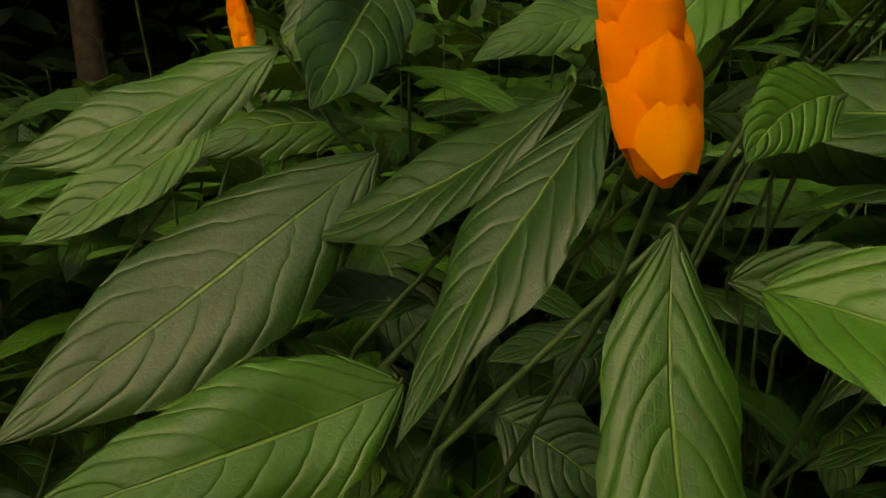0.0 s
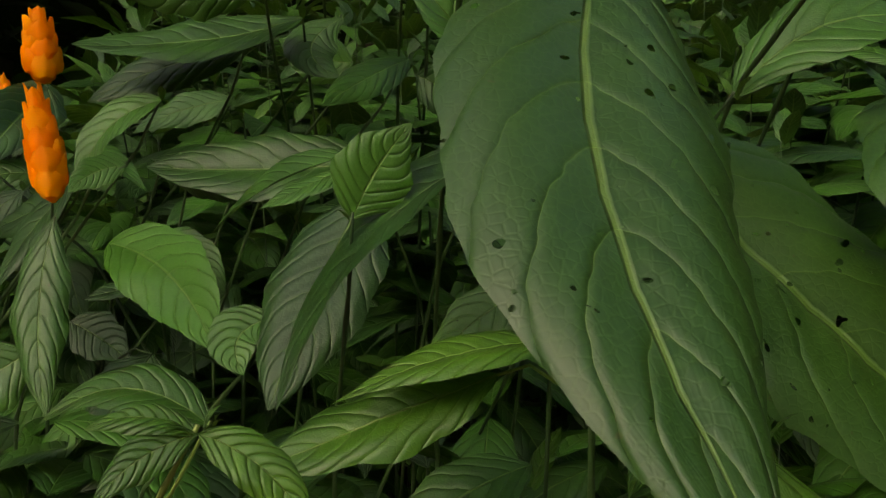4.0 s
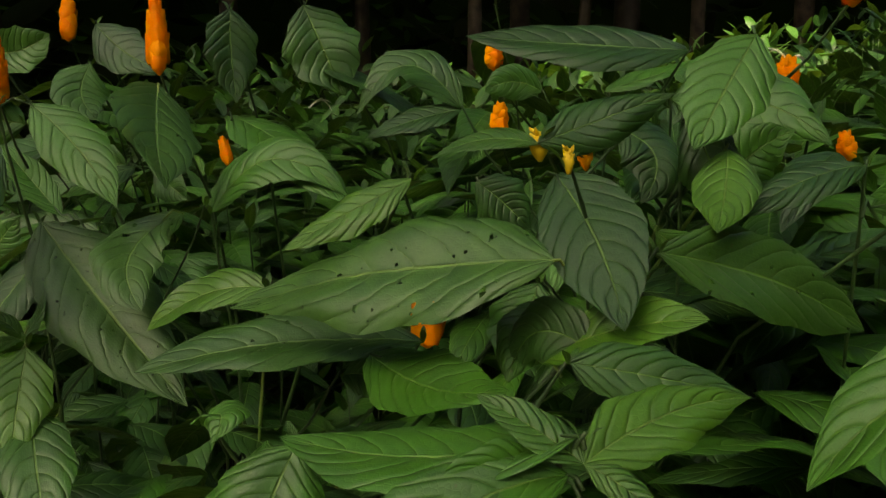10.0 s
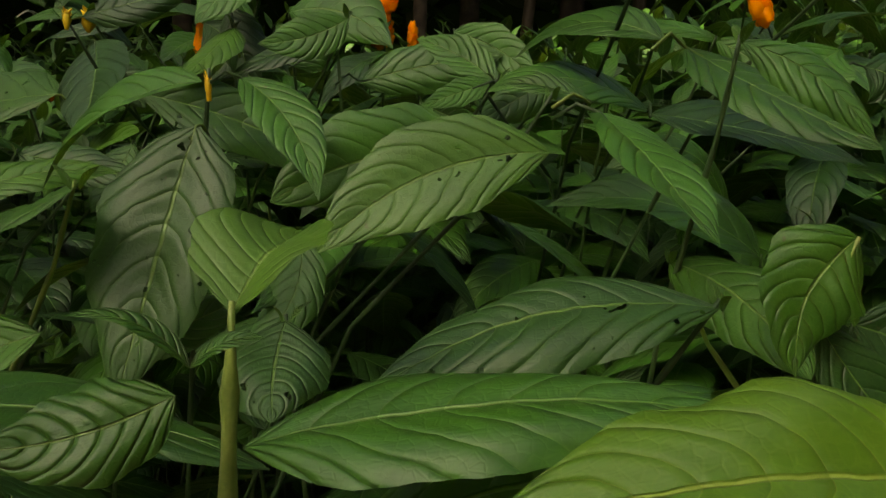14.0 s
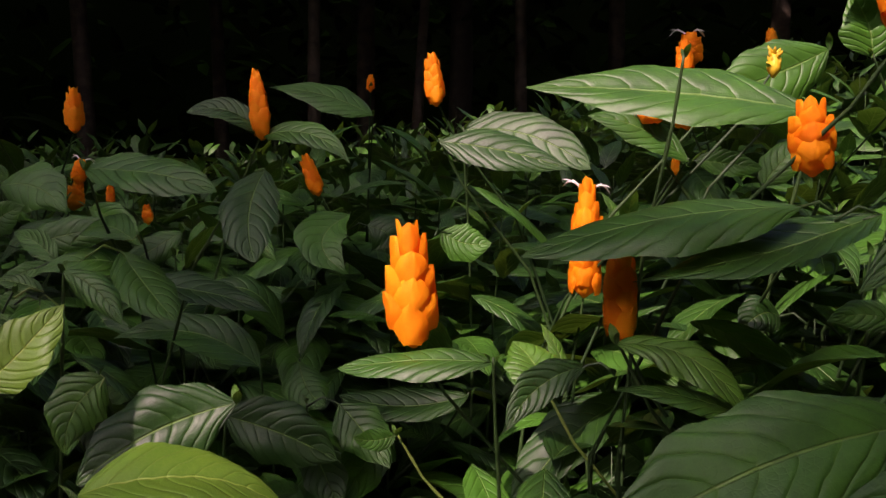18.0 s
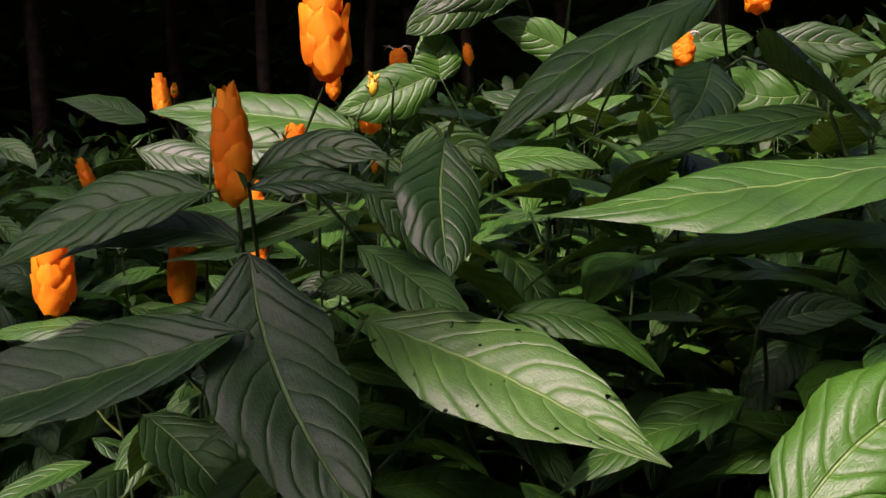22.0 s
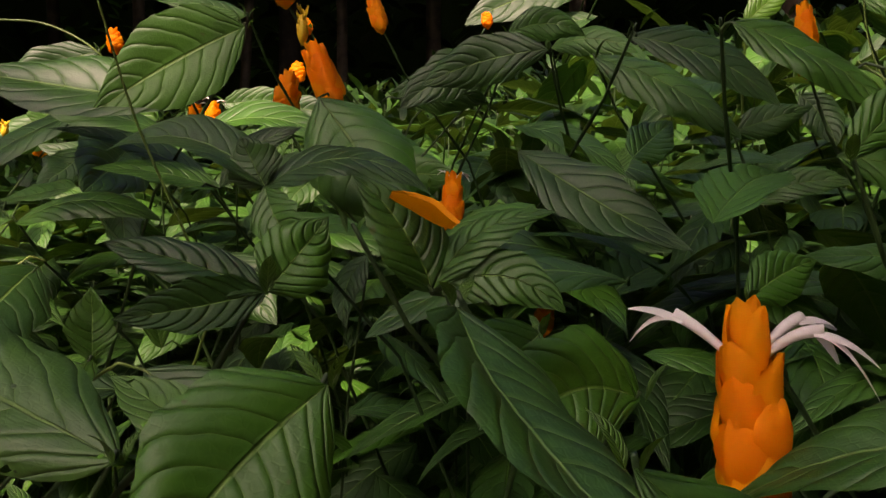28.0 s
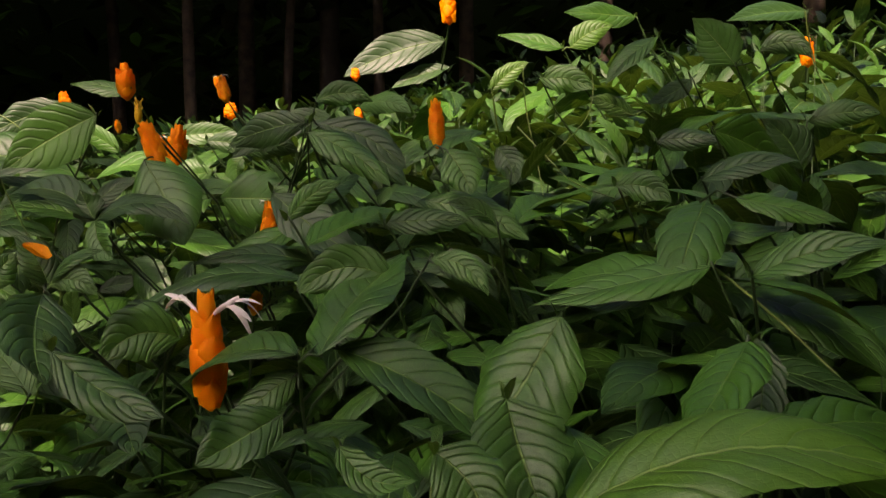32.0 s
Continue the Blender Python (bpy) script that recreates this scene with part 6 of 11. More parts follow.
leaf(s, (0.3578, 0.2404, 1.1083), (0.3368, 0.2328, 1.0608), 0.0313, -39.3, -0.0016, -0.0036)
lower(s, 0.3578, 0.2404, 1.1083, 75, (0, 2, 5))
branch(s, 0.3714, 0.1017, 1.0339, -0.15, 0.05)
leaf(s, (0.3714, 0.1017, 1.0309), (0.2931, 0.0777, 0.9818), 0.0399, -39.1, 0.0031, 0.0055, "eaten", rows=52, cols=9)
lower(s, 0.3714, 0.1017, 1.0309, 76, (0, 1))
branch(s, 0.3215, 0.1543, 1.3259, 0, 0.3)
leaf(s, (0.3215, 0.1543, 1.3229), (0.4018, 0.1134, 1.272), 0.0546, 58.7, -0.0013, 0.0068, rows=20, cols=4)
branch(s, 0.2985, 0.1996, 1.2859, 0, 0.3)
leaf(s, (0.2985, 0.1996, 1.2829), (0.3203, 0.169, 1.219), 0.0651, 7.3, -0.0084, 0.0155, rows=20, cols=4)
lower(s, 0.2985, 0.1996, 1.2829, 116, (2, 3, 4, 5, 6, 7))
s = shrub(0.196, 0.026)
branch(s, 0.1888, 0.0241, 0.9832, -0.15, 0.05, young=True)
leaf(s, (0.1888, 0.0241, 0.9802), (0.1048, 0.0306, 0.9806), 0.0341, -20.8, 0.0157, 0.0097, "young", rows=52, cols=9)
lower(s, 0.1888, 0.0241, 0.9802, 74, ())
branch(s, 0.2077, -0.0992, 1.0305, -0.15, 0.05, young=True)
leaf(s, (0.2077, -0.0992, 1.0275), (0.2436, -0.1145, 1.0002), 0.0190, 37.8, 0.0027, -0.0042, "young", rows=52, cols=9)
leaf(s, (0.2077, -0.0992, 1.0275), (0.1759, -0.1167, 1.0099), 0.0153, -47.1, 0.0013, 0.0043, "young", rows=52, cols=9)
leaf(s, (0.2077, -0.0992, 1.0275), (0.1696, -0.0954, 1.0291), 0.0146, -19.7, 0.0042, 0.0025, "young", rows=52, cols=9)
lower(s, 0.2077, -0.0992, 1.0275, 104, ())
branch(s, 0.2597, 0.0187, 1.0841, -0.02, 0.05)
leaf(s, (0.2597, 0.0187, 1.0811), (0.2889, 0.0243, 1.125), 0.0391, 85.9, -0.0005, -0.0027)
lower(s, 0.2597, 0.0187, 1.0811, 112, (0, 1, 3))
branch(s, 0.2347, 0.1009, 1.2872, 0.15, 0.05)
leaf(s, (0.2347, 0.1009, 1.2842), (0.292, 0.1021, 1.3055), 0.0484, 91.3, 0.0011, 0.0057, rows=20, cols=4)
s = shrub(0.137, 0.638)
branch(s, 0.1238, 0.6217, 1.1288, -0.15, 0.05)
leaf(s, (0.1238, 0.6217, 1.1258), (0.0193, 0.5933, 1.0917), 0.0423, -52.2, 0.0023, 0.0060)
lower(s, 0.1238, 0.6217, 1.1258, 80, ())
s = shrub(0.949, -0.281)
branch(s, 0.9261, -0.3304, 1.1968, 0.02, 0.05)
leaf(s, (0.9261, -0.3304, 1.1938), (0.8483, -0.3459, 1.1636), 0.0317, -30.5, 0.0041, 0.0037)
leaf(s, (0.9432, -0.3073, 1.167), (1.054, -0.3197, 1.1927), 0.0424, 77.8, 0.0004, -0.0027, stalk=(0.9261, -0.3304, 1.163), rows=20, cols=4)
lower(s, 0.9261, -0.3304, 1.1670, 97, (0,))
branch(s, 0.9376, -0.4038, 1.2053, -0.12, 0.16)
leaf(s, (0.9376, -0.4038, 1.2023), (0.8806, -0.4203, 1.1813), 0.0327, -73.4, -0.0002, -0.0043)
lower(s, 0.9376, -0.4038, 1.2023, 98, (0, 1, 2))
branch(s, 0.9922, -0.2464, 1.1607, 0.15, 0.05)
leaf(s, (0.9922, -0.2464, 1.1577), (1.0451, -0.2523, 1.1414), 0.0287, 82.4, 0.0000, 0.0039)
lower(s, 0.9922, -0.2464, 1.1577, 136, ())
branch(s, 1.0157, -0.2917, 1.2138, 0.15, 0.05)
leaf(s, (1.0157, -0.2917, 1.2108), (1.0803, -0.3319, 1.1708), 0.0357, 77.3, -0.0006, -0.0068)
lower(s, 1.0157, -0.2917, 1.2108, 138, (0, 1))
s = shrub(0.729, -0.455)
branch(s, 0.7291, -0.5046, 1.0939, -0.12, 0.16)
leaf(s, (0.7291, -0.5046, 1.081), (0.8095, -0.4676, 1.0965), 0.0336, 34.6, 0.0043, -0.0047, "young", rows=52, cols=9)
leaf(s, (0.7291, -0.5046, 1.081), (0.6886, -0.4786, 1.101), 0.0193, -34.3, 0.0006, 0.0009, "young", rows=52, cols=9)
leaf(s, (0.7291, -0.5046, 1.081), (0.7582, -0.5214, 1.0631), 0.0141, 42.9, 0.0009, -0.0017, "young", rows=52, cols=9)
leaf(s, (0.7244, -0.4984, 1.0744), (0.629, -0.5373, 1.0235), 0.0437, -30.2, 0.0092, 0.0102, stalk=(0.7291, -0.5046, 1.0704), rows=52, cols=9)
leaf(s, (0.728, -0.5, 1.0909), (0.601, -0.432, 1.0668), 0.0546, -14.4, -0.0082, -0.0043, stalk=(0.7291, -0.5046, 1.0869), rows=52, cols=9)
leaf(s, (0.7229, -0.4914, 1.0693), (0.6678, -0.5087, 1.0611), 0.0258, -73.9, 0.0011, 0.0095, stalk=(0.7291, -0.5046, 1.0653), rows=52, cols=9)
lower(s, 0.7291, -0.5046, 1.0693, 100, (0, 3))
branch(s, 0.7489, -0.5704, 1.0659, -0.06, 0.1)
leaf(s, (0.7489, -0.5704, 1.0629), (0.7117, -0.6047, 0.9922), 0.0537, -40.8, 0.0007, 0.0069, rows=52, cols=9)
leaf(s, (0.7432, -0.5662, 1.0498), (0.6995, -0.591, 0.9911), 0.0520, -64.1, -0.0004, 0.0060, stalk=(0.7489, -0.5704, 1.0458), rows=52, cols=9)
lower(s, 0.7489, -0.5704, 1.0498, 106, (0, 1))
branch(s, 0.7354, -0.4372, 1.1066, -0.15, 0.05)
leaf(s, (0.7354, -0.4372, 1.1036), (0.8172, -0.4449, 1.0901), 0.0308, 56.7, 0.0003, -0.0006)
lower(s, 0.7354, -0.4372, 1.1036, 140, (0, 1, 2))
s = shrub(0.589, -0.362)
branch(s, 0.6006, -0.3663, 1.0406, -0.15, 0.05)
leaf(s, (0.6006, -0.3663, 1.0376), (0.5783, -0.4032, 0.976), 0.0633, -28.1, 0.0002, 0.0026)
lower(s, 0.6006, -0.3663, 1.0376, 107, ())
branch(s, 0.5474, -0.3506, 1.0506, 0.15, 0.05)
leaf(s, (0.5474, -0.3506, 1.0476), (0.5559, -0.3721, 1.0411), 0.0324, 10.9, 0.0072, -0.0084, rows=52, cols=9)
lower(s, 0.5474, -0.3506, 1.0476, 120, ())
branch(s, 0.6143, -0.2327, 1.0427, -0.15, 0.05)
leaf(s, (0.6143, -0.2327, 1.0397), (0.6569, -0.2553, 1.0338), 0.0312, 55.0, 0.0021, -0.0055)
lower(s, 0.6143, -0.2327, 1.0397, 121, ())
s = shrub(0.857, 0.026)
branch(s, 0.8511, 0.0240, 1.2550, 0.15, 0.05)
leaf(s, (0.8511, 0.024, 1.252), (0.9733, 0.025, 1.2872), 0.0471, 18.0, 0.0027, -0.0014)
lower(s, 0.8511, 0.0240, 1.2520, 118, ())
s = shrub(1.026, -0.581, "leafy green shrub with insect holes in its leaves")
branch(s, 1.0438, -0.6012, 1.1496, -0.15, 0.05)
leaf(s, (1.0438, -0.6012, 1.1222), (0.9395, -0.6182, 1.0732), 0.0499, -64.1, 0.0029, 0.0121, "eaten", rows=52, cols=9)
leaf(s, (1.0645, -0.6076, 1.1413), (1.0895, -0.7007, 1.0927), 0.0400, -5.1, 0.0010, -0.0011, stalk=(1.0438, -0.6012, 1.1373), rows=52, cols=9)
leaf(s, (1.063, -0.5944, 1.1466), (1.0213, -0.5823, 1.1538), 0.0164, -39.0, 0.0019, 0.0021, "young", stalk=(1.0438, -0.6012, 1.1426), rows=52, cols=9)
lower(s, 1.0438, -0.6012, 1.1222, 122, (0, 1, 2, 3))
branch(s, 1.1184, -0.5048, 1.1883, 0, 0.3)
leaf(s, (1.1184, -0.5048, 1.1456), (1.2333, -0.535, 1.1221), 0.0449, 29.1, 0.0035, -0.0027)
leaf(s, (1.1158, -0.5271, 1.1853), (1.0437, -0.4578, 1.1768), 0.0388, -32.5, 0.0129, 0.0081, "young", stalk=(1.1184, -0.5048, 1.1813))
leaf(s, (1.1243, -0.4796, 1.1481), (1.0249, -0.4919, 1.1544), 0.0385, -36.9, 0.0099, 0.0093, stalk=(1.1184, -0.5048, 1.1441))
lower(s, 1.1184, -0.5048, 1.1456, 130, (0, 1, 3))
branch(s, 1.0336, -0.4639, 1.1642, -0.15, 0.05)
leaf(s, (1.0336, -0.4639, 1.1612), (0.9836, -0.4295, 1.1889), 0.0249, -56.2, 0.0010, 0.0038)
leaf(s, (1.028, -0.4732, 1.161), (0.9857, -0.4859, 1.1434), 0.0176, -63.4, 0.0001, 0.0004, stalk=(1.0336, -0.4639, 1.157))
leaf(s, (1.0086, -0.454, 1.1257), (0.9648, -0.4519, 1.1178), 0.0167, -63.2, 0.0011, 0.0032, "young", stalk=(1.0336, -0.4639, 1.1217))
lower(s, 1.0336, -0.4639, 1.1257, 133, (3,))
branch(s, 1.0206, -0.5301, 1.1233, -0.15, 0.05)
leaf(s, (1.0206, -0.5301, 1.1203), (0.9099, -0.5551, 1.0896), 0.0549, -76.8, 0.0010, 0.0102)
lower(s, 1.0206, -0.5301, 1.1203, 145, (0, 1, 2, 3, 4, 5))
branch(s, 1.0926, -0.5857, 1.2464, 0, 0.3)
leaf(s, (1.0926, -0.5857, 1.2434), (1.2016, -0.6329, 1.2257), 0.0446, 43.1, 0.0035, -0.0040)
leaf(s, (1.1154, -0.5662, 1.177), (1.1738, -0.652, 1.1305), 0.0421, 19.4, -0.0009, 0.0014, "young", stalk=(1.0926, -0.5857, 1.173))
lower(s, 1.0926, -0.5857, 1.1770, 146, (0, 1, 2, 3, 4, 5, 6))
s = shrub(0.763, -0.726)
branch(s, 0.7561, -0.7339, 1.0150, 0, 0.1)
leaf(s, (0.7561, -0.7339, 1.012), (0.9404, -0.7648, 1.0314), 0.0711, 0.3, 0.0201, -0.0026, "near", rows=52, cols=9)
lower(s, 0.7561, -0.7339, 1.0120, 125, ())
s = shrub(1.050, -0.691, "leafy green shrub with insect holes in its leaves")
branch(s, 1.0778, -0.7342, 1.0796, -0.15, 0.05)
leaf(s, (1.0778, -0.7342, 1.0766), (0.9665, -0.7395, 1.0461), 0.0435, -26.8, 0.0090, 0.0064, "eaten", rows=52, cols=9)
lower(s, 1.0778, -0.7342, 1.0766, 126, (0, 1))
branch(s, 1.0914, -0.6410, 1.0818, 0.15, 0.05, young=True)
leaf(s, (1.0914, -0.641, 1.0788), (1.1172, -0.7212, 1.0506), 0.0338, 39.9, 0.0010, -0.0063, "young", rows=52, cols=9)
lower(s, 1.0914, -0.6410, 1.0788, 129, (0, 1, 2, 3))
branch(s, 1.1300, -0.6962, 1.1016, 0.06, 0.1)
leaf(s, (1.13, -0.6962, 1.0662), (1.1763, -0.7145, 1.0126), 0.0272, 60.5, -0.0007, 0.0034, rows=52, cols=9)
leaf(s, (1.1372, -0.7054, 1.0986), (1.1142, -0.7164, 1.0495), 0.0402, -64.7, -0.0006, 0.0081, "young", stalk=(1.13, -0.6962, 1.0946))
lower(s, 1.1300, -0.6962, 1.0662, 131, (0, 1))
branch(s, 1.1013, -0.6716, 1.1710, -0.02, 0.05)
leaf(s, (1.1013, -0.6716, 1.168), (1.1455, -0.6947, 1.133), 0.0230, 52.1, 0.0020, -0.0059, rows=52, cols=9)
lower(s, 1.1013, -0.6716, 1.1680, 134, (0, 1, 2, 3, 4, 5))
s = shrub(0.918, -0.740, "pale yellow-green young shrub with pointed leaves on a thin stem")
branch(s, 0.9332, -0.7882, 1.0840, 0, 0.0, young=True, thick=2.0)
leaf(s, (0.9393, -0.8039, 1.0524), (1.0627, -0.816, 1.0667), 0.0465, 15.4, 0.0063, -0.0026, rows=52, cols=9)
leaf(s, (0.9632, -0.7934, 1.0218), (1.1061, -0.8099, 1.0412), 0.0624, 18.3, 0.0144, -0.0067, "young", rows=52, cols=9)
leaf(s, (0.9332, -0.7882, 1.0810), (0.9473, -0.7516, 1.0978), 0.0390, 0.0000, 0.0040, 0.0000, "heart", rows=52, cols=9)
leaf(s, (0.928, -0.8093, 1.0725), (0.9011, -0.812, 1.0841), 0.0114, -8.5, 0.0044, 0.0010, "young", rows=52, cols=9)
leaf(s, (0.928, -0.8093, 1.0725), (0.9446, -0.8094, 1.08), 0.0070, 25.9, 0.0021, -0.0014, "young", rows=52, cols=9)
leaf(s, (0.9259, -0.8137, 1.0676), (0.8854, -0.8227, 1.057), 0.0231, -61.6, -0.0008, -0.0028, "young", rows=52, cols=9)
s = shrub(1.132, -0.815, "pale yellow-green young shrub with pointed leaves on a thin stem")
branch(s, 1.1081, -0.8337, 1.1229, 0, 0.0, young=True, thick=2.0)
leaf(s, (1.0810, -0.8591, 1.0691), (0.9886, -0.8692, 1.0640), 0.0391, -35.0, 0.0080, 0.0000, "seedling", stalk=(1.1081, -0.8337, 1.0591), rows=52, cols=9)
leaf(s, (1.1091, -0.8338, 1.1192), (1.1468, -0.8221, 1.1617), 0.0360, 62.0000, 0.0040, 0.0030, "seedling", rows=52, cols=9)
s = shrub(1.108, -0.225)
branch(s, 1.1102, -0.2514, 1.1874, -0.15, 0.05)
leaf(s, (1.1102, -0.2514, 1.1844), (1.0422, -0.2724, 1.1408), 0.0383, -62.4, 0.0001, 0.0005)
lower(s, 1.1102, -0.2514, 1.1844, 137, ())
s = shrub(1.192, -0.391)
branch(s, 1.1837, -0.4212, 1.2028, -0.06, 0.1)
leaf(s, (1.1837, -0.4212, 1.1998), (1.2329, -0.4491, 1.1627), 0.0251, 74.1, -0.0002, -0.0031)
lower(s, 1.1837, -0.4212, 1.1998, 143, (0, 1, 3))
branch(s, 1.2173, -0.4468, 1.0606, 0.02, 0.05)
leaf(s, (1.2173, -0.4468, 1.0576), (1.0739, -0.428, 1.0841), 0.0564, -34.9, 0.0160, 0.0123, rows=20, cols=4)
lower(s, 1.2173, -0.4468, 1.0576, 178, ())
branch(s, 1.2545, -0.4211, 1.0612, 0.02, 0.05)
leaf(s, (1.2545, -0.4211, 1.0582), (1.2808, -0.4564, 1.0194), 0.0472, 27.7, -0.0025, 0.0059, rows=20, cols=4)
lower(s, 1.2545, -0.4211, 1.0582, 179, ())
branch(s, 1.2330, -0.3473, 1.0734, 0.15, 0.05)
leaf(s, (1.233, -0.3473, 1.0704), (1.1316, -0.3533, 1.1089), 0.0490, -44.7, 0.0271, 0.0263, rows=20, cols=4)
lower(s, 1.2330, -0.3473, 1.0704, 183, ())
s = shrub(1.794, -1.232)
branch(s, 1.7907, -1.2632, 1.2413, 0.12, 0.16)
leaf(s, (1.7907, -1.2632, 1.2383), (1.6533, -1.2393, 1.2187), 0.0521, -19.3, -0.0014, -0.0006, rows=52, cols=9)
leaf(s, (1.8104, -1.2511, 1.2055), (1.6942, -1.2233, 1.202), 0.0446, -9.1, 0.0076, 0.0017, "young", stalk=(1.7907, -1.2632, 1.2015), rows=52, cols=9)
leaf(s, (1.8101, -1.2759, 1.2035), (1.7935, -1.4153, 1.1644), 0.0658, -28.0, -0.0047, 0.0043, stalk=(1.7907, -1.2632, 1.1995), rows=52, cols=9)
leaf(s, (1.7921, -1.2602, 1.235), (1.9012, -1.293, 1.2387), 0.0438, 24.3, 0.0142, -0.0077, rows=52, cols=9)
lower(s, 1.7907, -1.2632, 1.2035, 155, (0, 1, 2, 3))
branch(s, 1.7175, -1.2841, 1.1267, -0.15, 0.05)
leaf(s, (1.7175, -1.2841, 1.1237), (1.7966, -1.2732, 1.1676), 0.0393, 46.4, 0.0052, -0.0088, rows=52, cols=9)
lower(s, 1.7175, -1.2841, 1.1237, 156, ())
branch(s, 1.8147, -1.1430, 1.2643, 0.15, 0.05)
leaf(s, (1.8147, -1.143, 1.2613), (1.7362, -1.0917, 1.2468), 0.0351, -33.8, 0.0000, 0.0000)
lower(s, 1.8147, -1.1430, 1.2613, 159, (0, 1, 2, 3, 4, 5))
branch(s, 1.9042, -1.1654, 1.3094, 0.12, 0.16)
leaf(s, (1.9042, -1.1654, 1.3064), (1.7422, -1.151, 1.3561), 0.0630, -23.2, 0.0006, 0.0003)
leaf(s, (1.9148, -1.1632, 1.3041), (2.0354, -1.2223, 1.2989), 0.0522, 28.6, 0.0180, -0.0116, stalk=(1.9042, -1.1654, 1.3001))
leaf(s, (1.8887, -1.1859, 1.121), (1.8888, -1.182, 1.174), 0.0234, -6.3, -0.0003, -0.0038, "young", stalk=(1.9042, -1.1654, 1.117))
lower(s, 1.9042, -1.1654, 1.1210, 162, ())
branch(s, 1.8198, -1.2488, 1.1230, -0.15, 0.05)
leaf(s, (1.8198, -1.2488, 1.12), (1.8722, -1.2697, 1.0971), 0.0226, 63.8, 0.0006, -0.0019, rows=52, cols=9)
lower(s, 1.8198, -1.2488, 1.1200, 167, ())
s = shrub(1.925, -1.458, "leafy green shrub with insect holes in its leaves")
branch(s, 1.8981, -1.4834, 1.1605, -0.15, 0.05)
leaf(s, (1.8981, -1.4834, 1.1575), (1.7366, -1.4484, 1.1375), 0.0618, -22.9, 0.0062, 0.0032, rows=52, cols=9)
lower(s, 1.8981, -1.4834, 1.1575, 160, (0, 1))
branch(s, 1.9756, -1.4196, 1.2697, 0.15, 0.05)
leaf(s, (1.9756, -1.4196, 1.2667), (1.9606, -1.4125, 1.2983), 0.0361, -81.8, 0.0000, -0.0004, rows=52, cols=9)
leaf(s, (1.9756, -1.4196, 1.2667), (2.0743, -1.4532, 1.2626), 0.0414, 31.7, 0.0161, -0.0116, rows=52, cols=9)
leaf(s, (1.9756, -1.4196, 1.2667), (1.9999, -1.4514, 1.2308), 0.0325, 62.6, 0.0001, 0.0057, rows=52, cols=9)
leaf(s, (1.9756, -1.4196, 1.2667), (1.8739, -1.3629, 1.2885), 0.0460, -25.9, 0.0160, 0.0100, rows=52, cols=9)
lower(s, 1.9756, -1.4196, 1.2667, 163, (0, 1, 2, 3, 4, 5))
branch(s, 1.8885, -1.5140, 1.1835, -0.15, 0.05)
leaf(s, (1.8885, -1.514, 1.1805), (1.8432, -1.5798, 1.154), 0.0405, 13.0, 0.0014, 0.0016, "young", rows=52, cols=9)
leaf(s, (1.8885, -1.514, 1.1805), (1.8883, -1.5111, 1.218), 0.0254, -13.3, 0.0001, 0.0006, "young", rows=52, cols=9)
leaf(s, (1.9129, -1.5133, 1.175), (1.9924, -1.5727, 1.1235), 0.0415, 45.4, 0.0019, -0.0032, "eaten", stalk=(1.8885, -1.514, 1.171), rows=52, cols=9)
lower(s, 1.8885, -1.5140, 1.1750, 165, (0, 1))
s = shrub(1.927, -1.688, "leafy green shrub with insect holes in its leaves")
branch(s, 1.9315, -1.7244, 1.1997, -0.15, 0.05)
leaf(s, (1.9315, -1.7244, 1.1967), (1.8057, -1.644, 1.2422), 0.0480, -38.0, 0.0004, 0.0002, "eaten", rows=52, cols=9)
lower(s, 1.9315, -1.7244, 1.1967, 164, (0,))
branch(s, 1.9693, -1.6106, 1.1407, -0.15, 0.05)
leaf(s, (1.9693, -1.6106, 1.1377), (1.9016, -1.5418, 1.1787), 0.0390, -23.4, 0.0035, 0.0031, "eaten", rows=52, cols=9)
lower(s, 1.9693, -1.6106, 1.1377, 168, ())
branch(s, 1.9873, -1.7402, 1.2224, -0.15, 0.05)
leaf(s, (1.9873, -1.7402, 1.2194), (1.9414, -1.7683, 1.1787), 0.0492, -56.8, 0.0002, 0.0029, rows=52, cols=9)
lower(s, 1.9873, -1.7402, 1.2194, 203, (0, 1))
branch(s, 2.0224, -1.7404, 1.2440, 0.15, 0.05)
leaf(s, (2.0224, -1.7404, 1.2397), (2.048, -1.8275, 1.2001), 0.0480, -22.3, -0.0049, 0.0046, rows=52, cols=9)
leaf(s, (2.0197, -1.7204, 1.241), (1.9965, -1.7133, 1.2758), 0.0236, -54.7, 0.0015, 0.0031, stalk=(2.0224, -1.7404, 1.237), rows=52, cols=9)
leaf(s, (2.0197, -1.7204, 1.241), (2.0572, -1.7236, 1.2651), 0.0173, 32.2, 0.0055, -0.0045, stalk=(2.0224, -1.7404, 1.237), rows=52, cols=9)
leaf(s, (2.0197, -1.7204, 1.241), (2.0552, -1.7376, 1.2368), 0.0179, 67.9, 0.0023, -0.0074, stalk=(2.0224, -1.7404, 1.237), rows=52, cols=9)
lower(s, 2.0224, -1.7404, 1.2397, 204, (0, 1))
branch(s, 1.9719, -1.7012, 1.2426, -0.15, 0.05)
leaf(s, (1.9719, -1.7012, 1.2396), (1.9915, -1.694, 1.2623), 0.0250, 69.1, 0.0000, 0.0003, rows=52, cols=9)
leaf(s, (1.9719, -1.7012, 1.2396), (1.9242, -1.6926, 1.2541), 0.0187, -40.8, 0.0008, 0.0009, rows=52, cols=9)
leaf(s, (1.9719, -1.7012, 1.2396), (1.929, -1.715, 1.2343), 0.0168, -69.5, -0.0002, -0.0007, rows=52, cols=9)
